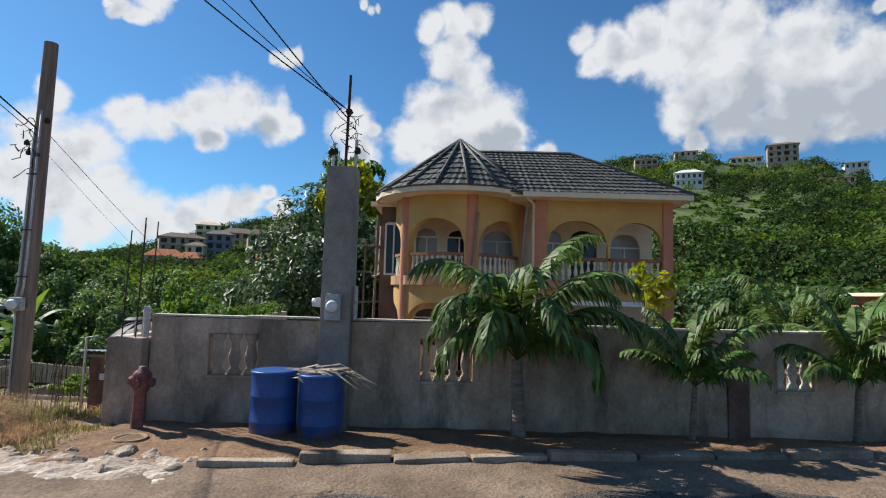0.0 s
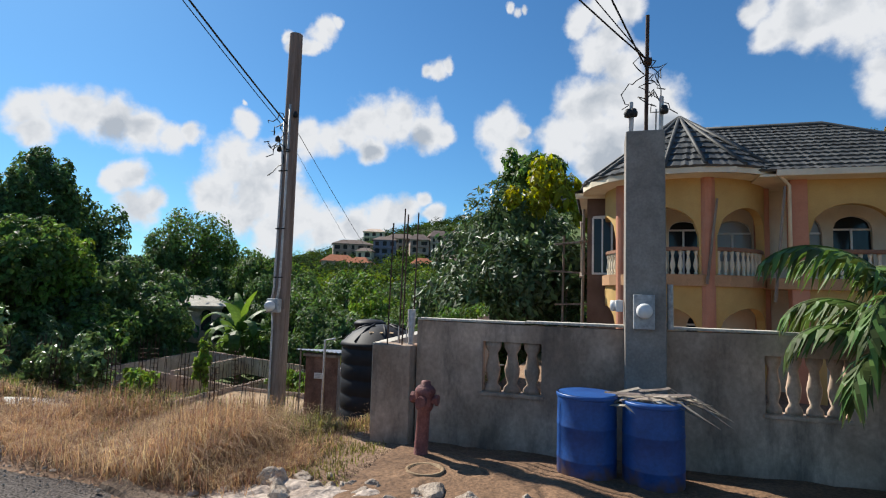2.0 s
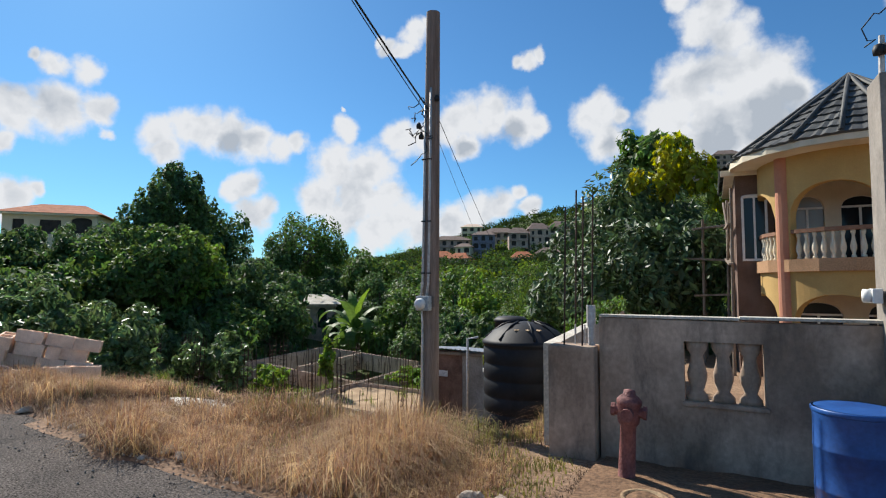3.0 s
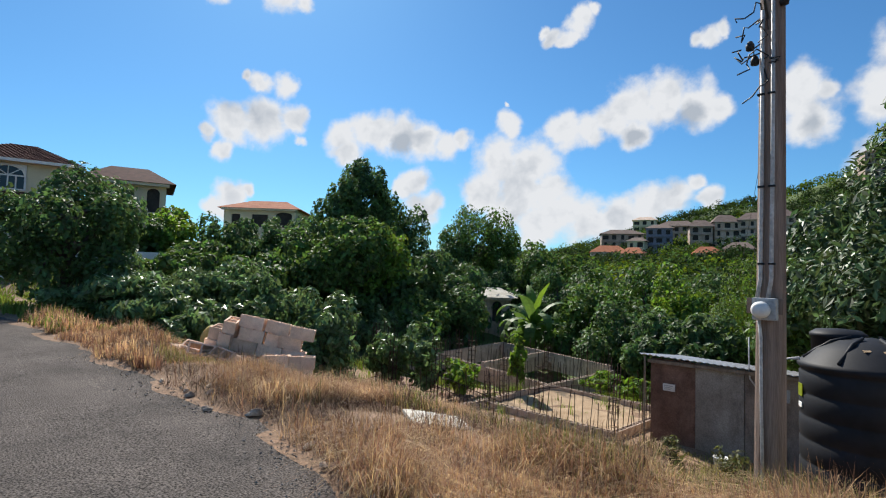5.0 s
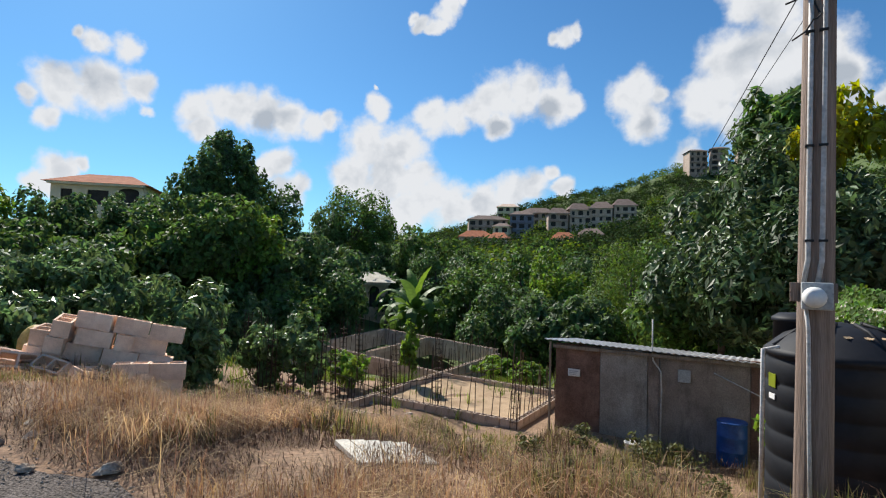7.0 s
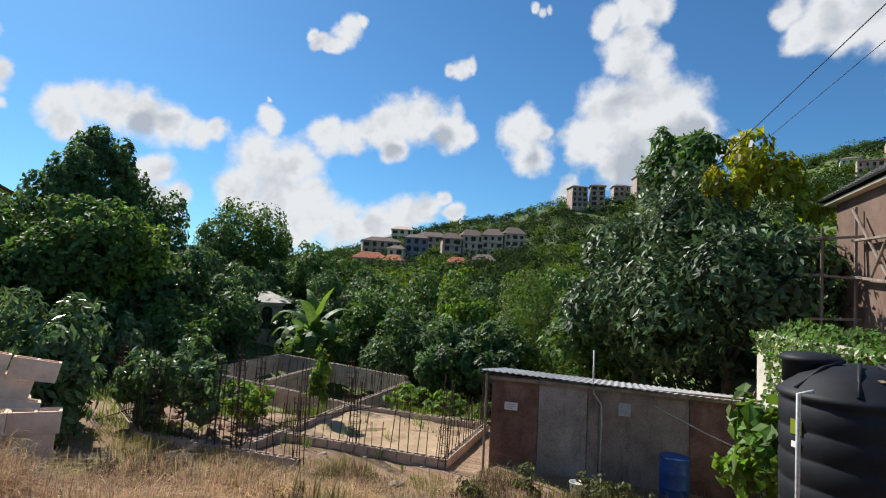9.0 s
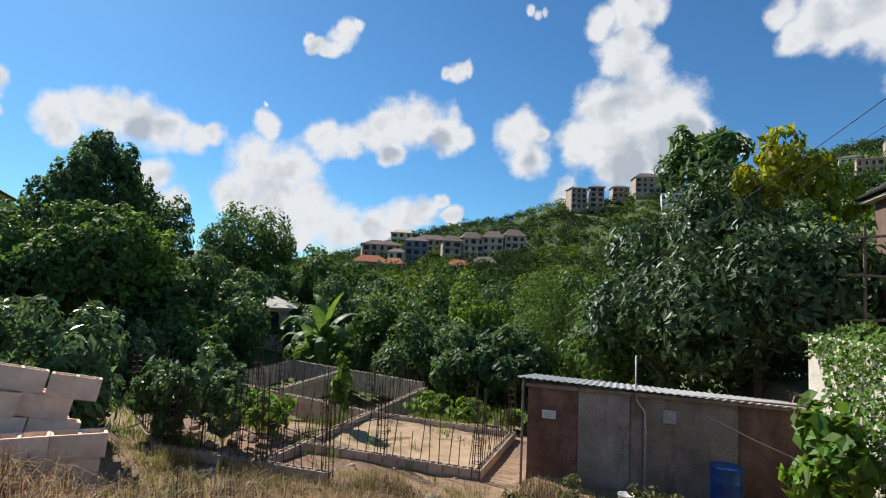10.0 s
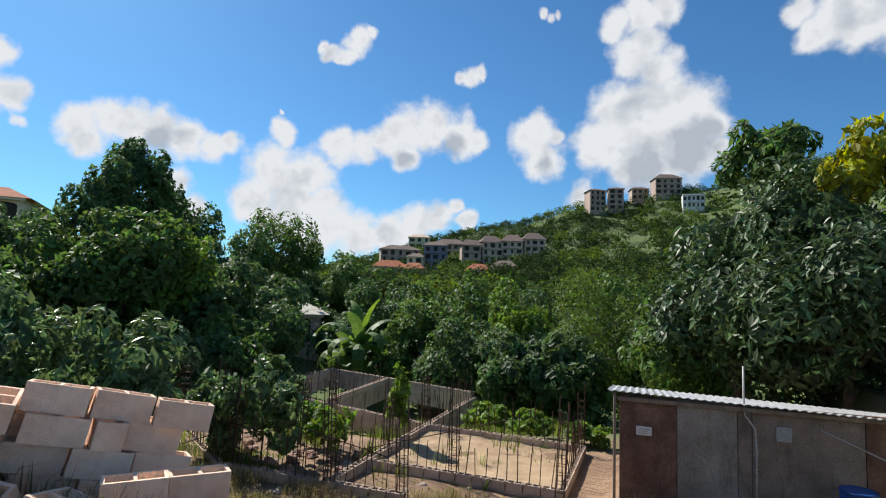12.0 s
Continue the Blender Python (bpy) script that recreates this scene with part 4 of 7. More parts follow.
def build_scaffold():
    s = thing("scaffold", (-2.6, 20.5, -0.9), "rough timber scaffold of grey poles and planks against the house corner", "scaffold")
    for x, y in ((-3.05, 20.8), (-2.35, 20.6), (-3.0, 22.2), (-2.3, 18.3)):
        bm = bmesh.new()
        rod(bm, (x, y, -0.9), (x + 0.05, y, 4.3 if x > -2.5 else 3.75), 0.045, 0.04, 8)
        part("pole", bm, timber, s)
    for p, q in (((-3.3, 20.9, 3.45), (-2.2, 20.4, 3.5)), ((-3.6, 20.8, 2.5), (-2.2, 20.5, 2.4)), ((-3.3, 20.8, 1.3), (-2.2, 20.6, 1.35)), ((-2.35, 20.6, 3.4), (-2.3, 18.2, 3.3)), ((-2.35, 20.6, 2.45), (-2.3, 18.1, 2.2)), ((-3.05, 20.9, 2.5), (-3.0, 22.4, 2.5))):
        bm = bmesh.new()
        a, b = Vector(p), Vector(q)
        box(bm, (-(b - a).length / 2, -0.07, -0.03), ((b - a).length / 2, 0.07, 0.03), 0.008, Matrix.Translation((a + b) / 2) @ (b - a).to_track_quat("X", "Z").to_matrix().to_4x4())
        part("plank", bm, timber, s)
    for p, q in (((-2.4, 20.5, 4.2), (-2.25, 19.0, 2.4)), ((-2.3, 18.3, 3.9), (-2.35, 19.6, 2.4))):
        bm = bmesh.new()
        rod(bm, p, q, 0.04, 0.035, 8)
        part("brace", bm, timber, s)
    for x, y, z0, z1 in ((1.05, 15.95, 2.0, 4.15), (2.45, 15.6, 1.6, 4.35)):
        t = thing("timber_prop", (x, y, z0), "thin weathered timber prop leaning on the balcony", "timber prop")
        bm = bmesh.new()
        rod(bm, (x - 0.25, y, z0), (x, y, z1), 0.035, 0.03, 8)
        part("pole", bm, timber, t)


# ---- verge things ----
def build_pillar():
    p = thing("meter_pillar", (-1.34, 7.1, -0.2), "tall grey concrete service pillar carrying electricity meters and conduit", "pillar")
    bm = bmesh.new()
    box(bm, (-1.54, 6.93, -0.3), (-1.14, 7.33, 3.32), 0.018)
    for v in bm.verts:
        if v.co.z > 3:
            v.co.x = -1.34 + (v.co.x + 1.34) * 0.94
    part("column", bm, concrete_grey, p)
    bm = bmesh.new()
    box(bm, (-1.46, 6.85, 1.3), (-1.26, 6.928, 1.64), 0.012)
    b = part("meter_box", bm, meter_metal, p, "grey steel meter box")
    bm = bmesh.new()
    lathe(bm, [(0.075, 0), (0.075, 0.05), (0.06, 0.09), (0.0, 0.095)], (-1.36, 6.85, 1.48), 20, turn=Matrix.Rotation(radians(90), 3, "X"))
    part("dial", bm, white_paint, b, "round glass meter dial")
    bm = bmesh.new()
    box(bm, (-1.62, 7.02, 1.46), (-1.55, 7.16, 1.58), 0.01)
    lathe(bm, [(0.055, 0), (0.055, 0.05), (0.0, 0.06)], (-1.62, 7.09, 1.52), 14, turn=Matrix.Rotation(radians(-90), 3, "Y"))
    part("side_meter", bm, white_paint, p)
    bm = bmesh.new()
    rod(bm, (-1.1, 7.05, 1.3), (-1.1, 7.05, 1.75), 0.03)
    part("conduit", bm, pvc, p)
    for x, y, z in ((-1.48, 7.05, 3.66), (-1.18, 7.05, 3.7), (-1.22, 7.2, 3.62), (-1.45, 7.25, 3.6)):
        bm = bmesh.new()
        rod(bm, (x, y, 3.3), (x + 0.01, y, z), 0.022 if y < 7.1 else 0.01)
        part("conduit", bm, pvc, p)
    bm = bmesh.new()
    rod(bm, (-1.32, 7.1, 3.3), (-1.3, 7.1, 4.62), 0.02)
    box(bm, (-1.34, 7.06, 4.08), (-1.26, 7.14, 4.14), 0.01)
    part("mast", bm, rust, p, "rusty steel mast")
    bm = bmesh.new()
    rr = random.Random(5)
    for k in range(9):
        a = Vector((-1.32 + rr.uniform(-0.02, 0.02), 7.1, rr.uniform(3.6, 4.2)))
        pts = [a]
        for j in range(7):
            pts.append(pts[-1] + Vector((rr.uniform(-0.09, 0.09), rr.uniform(-0.06, 0.06), rr.uniform(-0.1, 0.06))))
        tube(bm, pts, 0.006, 5)
    for x in (-1.5, -1.15, -1.45):
        lathe(bm, [(0.0, 0), (0.04, 0.01), (0.045, 0.05), (0.03, 0.09), (0.0, 0.1)], (x, 7.02, 3.56 + 0.05 * x), 8)
    part("cable_tangle", bm, cable_mat, p, "tangled black service cables")
    for q, r_, d in (((-6.1, 1.2, 7.3), 0.009, 0.3), ((-5.4, 0.4, 7.2), 0.006, 0.3), ((-4.2, 0.0, 7.3), 0.009, 0.25)):
        w = thing("overhead_cable", (-1.3, 7.1, 4.1), "thin black overhead service cable", "cable", "overhead cables")
        bm = bmesh.new()
        tube(bm, sag((-1.3, 7.1, 4.12 if d == 0.3 else 4.0), q, d), r_, 5)
        part("strand", bm, cable_mat, w)


def build_pole():
    px, py = -6.2, 8.09
    p = thing("utility_pole", (px, py, -0.2), "grey weathered timber utility pole with meter box and conduits", "utility pole")
    bm = bmesh.new()
    rod(bm, (px - 0.02, py, -0.9), (px + 0.03, py - 0.03, 5.4), 0.132, 0.095, 20)
    part("shaft", bm, pole_wood, p)
    for dx, top in ((-0.06, 4.1), (0.025, 4.3)):
        bm = bmesh.new()
        tube(bm, [(px + dx - 0.03, py - 0.13, 1.42), (px + dx, py - 0.128, 1.62), (px + dx + 0.01, py - 0.12, 2.6), (px + dx + 0.02, py - 0.115, top)], 0.018, 8)
        c = part("conduit", bm, pvc, p)
        for z in (1.75, 2.45, 3.3):
            bm = bmesh.new()
            box(bm, (px + dx - 0.022, py - 0.145, z), (px + dx + 0.035, py - 0.095, z + 0.018), 0.003)
            part("strap", bm, cable_mat, c)
    bm = bmesh.new()
    tube(bm, [(px - 0.075, py - 0.13, 1.3), (px - 0.055, py - 0.135, 1.1), (px - 0.05, py - 0.138, 0.4), (px - 0.03, py - 0.142, -0.8)], 0.014, 8)
    part("conduit", bm, pvc, p)
    bm = bmesh.new()
    box(bm, (px - 0.17, py - 0.135, 1.31), (px + 0.12, py - 0.105, 1.45), 0.004)
    part("backing_board", bm, pole_wood, p)
    bm = bmesh.new()
    box(bm, (px - 0.105, py - 0.235, 1.26), (px + 0.085, py - 0.137, 1.455), 0.012)
    b = part("meter_box", bm, meter_metal, p, "grey steel meter box")
    bm = bmesh.new()
    lathe(bm, [(0.075, 0), (0.075, 0.035), (0.066, 0.06), (0.05, 0.085), (0, 0.09)], (px - 0.03, py - 0.234, 1.35), 20, turn=Matrix.Rotation(radians(90), 3, "X"))
    part("dial", bm, white_paint, b, "round glass meter dial")
    rr = random.Random(8)
    for k in range(8):
        a = Vector((px - 0.05, py - 0.1, rr.uniform(3.5, 4.1)))
        pts = [a]
        for j in range(6):
            pts.append(pts[-1] + Vector((rr.uniform(-0.1, 0.07), rr.uniform(-0.07, 0.06), rr.uniform(-0.12, 0.07))))
        bm = bmesh.new()
        tube(bm, pts, 0.007, 5)
        part("cable", bm, cable_mat, p, "loose black cable end")
    for dx, z in ((-0.15, 3.75), (-0.11, 3.6), (0.13, 4.1)):
        bm = bmesh.new()
        lathe(bm, [(0.0, 0), (0.035, 0.01), (0.04, 0.05), (0.02, 0.09), (0.0, 0.1)], (px + dx, py - 0.1, z), 8)
        part("insulator", bm, cable_mat, p, "small black insulator")
    for a, q, d, r_ in (((-6.2, 8.0, 4.0), (-4.9, -3.6, 7.9), 0.3, 0.012), ((-6.2, 8.0, 3.9), (-4.5, -3.6, 7.1), 0.2, 0.006), ((-6.13, 8.05, 4.0), (-14.6, 40, -0.5), 0.5, 0.005), ((-6.13, 8.05, 3.7), (-15.6, 40, -1.0), 0.5, 0.003)):
        w = thing("overhead_cable", a, "thin black overhead cable at the utility pole", "cable", "overhead cables")
        bm = bmesh.new()
        tube(bm, sag(a, q, d), r_, 5)
        part("strand", bm, cable_mat, w)


def muddied(name):
    """Blue plastic with dried mud splashed up from the foot."""
    m = material(name, (0.012, 0.05, 0.19), (0.026, 0.1, 0.33), 0.45, 2.5, 30, 0.05, grit=0.15)
    nt = m.node_tree
    add, link = nt.nodes.new, nt.links.new
    bsdf = [n for n in nt.nodes if n.type == "BSDF_PRINCIPLED"][0]
    old = bsdf.inputs["Base Color"].links[0].from_socket
    coord, split, splash, level, span, mix = (add(k) for k in ("ShaderNodeTexCoord", "ShaderNodeSeparateXYZ", "ShaderNodeTexNoise", "ShaderNodeMath", "ShaderNodeMapRange", "ShaderNodeMixRGB"))
    link(coord.outputs["Object"], split.inputs[0])
    link(coord.outputs["Object"], splash.inputs["Vector"])
    splash.inputs["Scale"].default_value, splash.inputs["Detail"].default_value = 9.0, 6.0
    level.operation = "MULTIPLY_ADD"
    level.inputs[1].default_value = -0.45
    link(splash.outputs["Fac"], level.inputs[0])
    link(split.outputs["Z"], level.inputs[2])
    span.inputs["From Min"].default_value, span.inputs["From Max"].default_value = 0.05, -0.12
    link(level.outputs[0], span.inputs["Value"])
    mix.inputs["Color2"].default_value = (0.13, 0.075, 0.05, 1)
    link(span.outputs[0], mix.inputs["Fac"])
    link(old, mix.inputs["Color1"])
    link(mix.outputs[0], bsdf.inputs["Base Color"])
    return m


muddy_blue = muddied("mud_splashed_blue_plastic")


def build_barrel(x, y, z, h, r, tilt, label, open_top=True):
    ob = thing("plastic_barrel", (x, y, z), label, "barrel", "blue plastic barrels")
    bm = bmesh.new()
    prof = [(r * 0.9, 0), (r * 0.97, 0.03), (r, 0.1), (r, h * 0.33), (r * 1.012, h * 0.337), (r * 1.012, h * 0.352), (r, h * 0.36), (r, h * 0.66), (r * 1.012, h * 0.667), (r * 1.012, h * 0.682), (r, h * 0.69), (r * 0.99, h * 0.93), (r * 1.01, h * 0.95), (r * 1.01, h), (r * 0.96, h), (r * 0.94, h * 0.8), (0.001, h * 0.78)]
    lathe(bm, prof, (x, y, z), 32)
    part("drum", bm, muddy_blue if y < 7 else blue_plastic, ob)
    bm = bmesh.new()
    lathe(bm, [(r * 1.012, h * 0.955), (r * 1.035, h * 0.965), (r * 1.035, h * 0.99), (r * 1.012, h * 1.0)], (x, y, z), 32)
    part("rim", bm, blue_plastic, ob)
    return ob


def build_hydrant():
    h = thing("fire_hydrant", (-3.45, 6.3, -0.1), "faded red cast-iron fire hydrant leaning beside the wall", "fire hydrant")
    lean = Matrix.Translation((-3.45, 6.3, -0.1)) @ pose(0, 0, 0, 0, 3, 0)
    bm = bmesh.new()
    lathe(bm, [(0.11, 0.0), (0.11, 0.035), (0.07, 0.05), (0.066, 0.3), (0.062, 0.55), (0.085, 0.58), (0.092, 0.63), (0.092, 0.71), (0.1, 0.73), (0.1, 0.76), (0.075, 0.79), (0.05, 0.805), (0.045, 0.84), (0.0, 0.85)], (0, 0, 0), 18)
    bmesh.ops.transform(bm, matrix=lean, verts=bm.verts[:])
    part("barrel", bm, hydrant_red, h)
    for s in (-1, 1):
        bm = bmesh.new()
        rod(bm, (0.05 * s, 0, 0.67), (0.11 * s, 0, 0.67), 0.045, n=10)
        rod(bm, (0.11 * s, 0, 0.67), (0.14 * s, 0, 0.67), 0.055, n=6)
        bmesh.ops.transform(bm, matrix=lean, verts=bm.verts[:])
        part("outlet", bm, hydrant_red, h)
    bm = bmesh.new()
    rod(bm, (0, -0.08, 0.66), (0, -0.14, 0.66), 0.05, n=10)
    bmesh.ops.transform(bm, matrix=lean, verts=bm.verts[:])
    part("outlet", bm, hydrant_red, h)
    b = thing("clay_basin", (-3.25, 5.85, -0.02), "round brown clay basin half sunk in the soil", "basin")
    bm = bmesh.new()
    lathe(bm, [(0.13, -0.05), (0.17, 0.03), (0.175, 0.06), (0.15, 0.06), (0.13, 0.0), (0.0, -0.01)], (-3.25, 5.85, 0.0), 24)
    part("bowl", bm, terracotta_dull, b)


terracotta_dull = material("dusty_clay", (0.2, 0.13, 0.07), (0.34, 0.24, 0.14), 0.9, 6.0, 40, 0.3)


def build_dead_fronds():
    d = thing("dead_palm_fronds", (-1.55, 6.3, 0.72), "dry grey palm fronds heaped on the blue barrels", "palm fronds")
    rr = random.Random(12)
    bm = bmesh.new()
    for k in range(46):
        a = Vector((-1.75 + rr.uniform(0, 0.5), 6.3 + rr.uniform(-0.12, 0.15), 0.66 + rr.uniform(0, 0.12)))
        ang = rr.uniform(-0.5, 0.5)
        way = Vector((math.cos(ang), math.sin(ang), rr.uniform(-0.12, 0.1)))
        L = rr.uniform(0.25, 0.7)
        w = Vector((-way.y, way.x, 0.3)) * 0.018
        m, e = a + way * L / 2 + Vector((0, 0, 0.03)), a + way * L - Vector((0, 0, rr.uniform(0, 0.16)))
        v = [bm.verts.new(p) for p in (a - w, m - w, e, m + w, a + w)]
        bm.faces.new((v[0], v[1], v[3], v[4]))
        bm.faces.new((v[1], v[2], v[3]))
    part("dry_frond", bm, dead_leaf, d)
    bm = bmesh.new()
    lathe(bm, [(0.0, 0.0), (0.09, 0.005), (0.1, 0.04), (0.06, 0.08), (0.0, 0.09)], (-1.3, 6.25, 0.66), 10)
    part("crumpled_bag", bm, white_paint, d, "crumpled white bag")


def palm(base, h, spread_, fronds, seed, label, trunk_r=0.07, droop=1.0, group="palms at the wall"):
    """A young feather palm: ringed stem and fronds that rise, arch over and hang, with many narrow drooping leaflets."""
    ob = thing("palm_tree", base, label, "palm tree", group)
    rr = random.Random(seed)
    base = Vector(base)
    top = base + Vector((rr.uniform(-0.05, 0.05), 0, h))
    bm = bmesh.new()
    n = 18
    for k in range(n):
        p, q = base.lerp(top, k / n), base.lerp(top, (k + 1) / n)
        rod(bm, p, q, trunk_r * (1.35 - 0.4 * (k / n)), trunk_r * (1.15 - 0.4 * (k / n)), 10)
    part("trunk", bm, palm_bark, ob)
    for i in range(fronds):
        a = 2 * math.pi * (i * 0.382 + rr.uniform(-0.05, 0.05))
        u = i / fronds
        L = spread_ * rr.uniform(0.88, 1.12) * (1.2 - 0.3 * u)
        out = Vector((math.cos(a), math.sin(a), 0))
        spine, p, e = [top.copy()], top.copy(), 1.5 - 0.9 * u + rr.uniform(-0.1, 0.1)
        m = 24
        turn = (1.9 + 0.9 * u) * droop * rr.uniform(0.85, 1.15)
        for k in range(m):
            d = out * math.cos(e) + Vector((0, 0, math.sin(e)))
            p = p + d * L / m
            spine.append(p.copy())
            e -= turn / m * (0.1 + 2.0 * (k / m) ** 1.2)
        verts, faces = [], []
        bm = bmesh.new()
        tube(bm, spine, 0.009, 4)
        frond = part("frond", bm, leaf_palm, ob)
        sidev = out.cross(Vector((0, 0, 1)))
        for k in range(4, m + 1):
            t = k / m
            ll = L * 0.2 * math.sin(math.pi * min(1, 0.2 + 0.74 * t)) ** 0.7 + 0.04
            tang = (spine[k] - spine[k - 1]).normalized()
            for s in (-1, 1):
                for half in (0, 0.5):
                    q = spine[k].lerp(spine[k - 1], half)
                    way = (sidev * s * rr.uniform(0.5, 0.8) + tang * 0.8 + Vector((0, 0, -0.15 - 0.35 * rr.random()))).normalized()
                    w = tang.cross(way).cross(way).normalized() * 0.019
                    l2 = ll * rr.uniform(0.8, 1.15)
                    mid = q + way * l2 * 0.5 + Vector((0, 0, -l2 * 0.06))
                    end = q + way * l2 * 0.9 + Vector((0, 0, -l2 * (0.3 + 0.6 * rr.random())))
                    b0 = len(verts)
                    verts += [q - w * 0.7, mid - w * 1.3, end, mid + w * 1.3, q + w * 0.7]
                    faces += [(b0, b0 + 1, b0 + 3, b0 + 4), (b0 + 1, b0 + 2, b0 + 3)]
        raw("leaf_blade", [tuple(v) for v in verts], faces, leaf_palm, frond)
    return ob


palm_bark = material("pale_ringed_palm_stem", (0.13, 0.1, 0.08), (0.3, 0.25, 0.2), 0.9, 4.0, 40, 0.5, stretch=(1, 1, 6))


def build_tank():
    t = thing("water_tank", (-5.73, 10.76, -1.3), "large black ribbed plastic water tank with domed lid", "water tank")
    x, y, R = -5.73, 10.76, 0.735
    prof = [(R, -1.5)]
    for k in range(7):
        z = -1.3 + k * 0.27
        prof += [(R, z), (R, z + 0.2), (R - 0.012, z + 0.215), (R - 0.012, z + 0.245)]
    prof += [(R, 0.58), (R + 0.02, 0.6), (R + 0.02, 0.64), (R - 0.02, 0.67), (R * 0.75, 0.82), (R * 0.45, 0.93), (0.001, 0.98)]
    bm = bmesh.new()
    lathe(bm, prof, (x, y, 0), 56)
    part("body", bm, black_plastic, t)
    bm = bmesh.new()
    lathe(bm, [(0.29, 0.7), (0.29, 0.93), (0.31, 0.94), (0.31, 0.98), (0.28, 1.0), (0.24, 1.03), (0.0, 1.05)], (x - 0.36, y + 0.26, 0), 32)
    part("lid", bm, black_plastic, t, "screw-on black lid")
    for a in (200, 250, 300, 340, 20, 70):
        bm = bmesh.new()
        c, s = math.cos(radians(a)), math.sin(radians(a))
        tube(bm, [(x + R * 0.95 * c, y + R * 0.95 * s, 0.69), (x + R * 0.55 * c, y + R * 0.55 * s, 0.91), (x + 0.2 * c, y + 0.2 * s, 0.975)], 0.022, 6)
        part("dome_rib", bm, black_plastic, t)
    for z, w, h, mat in ((0.3, 0.07, 0.075, None), (0.12, 0.06, 0.03, white_paint)):
        bm = bmesh.new()
        a = radians(205)
        m = Matrix.Translation((x + (R + 0.006) * math.cos(a), y + (R + 0.006) * math.sin(a), z)) @ pose(0, 0, 0, 0, 0, 205 - 90 + 180)
        box(bm, (-w, -0.004, -h), (w, 0.004, h), 0, m)
        part("label_plate", bm, mat or leaf_yellow, t, "yellow and white printed label")
    for k in range(4):
        bm = bmesh.new()
        px, py = x + 0.05 + 0.09 * k, y - 0.46 + 0.03 * k
        box(bm, (-0.1, -0.02, -0.004), (0.1, 0.02, 0.004), 0, Matrix.Translation((px, py, 0.855)) @ pose(0, 0, 0, 22, 0, 40 * (-1) ** k))
        part("painted_mark", bm, sand_mat, t, "hand-painted ochre scrawl")
    p = thing("standpipe", (-6.5, 10.2, -1.5), "thin pale plastic pipe standing by the tank", "pipe")
    bm = bmesh.new()
    tube(bm, [(-6.52, 10.0, -1.6), (-6.5, 10.0, 0.7), (-6.35, 10.1, 0.72)], 0.022, 8)
    part("pipe", bm, pvc, p)


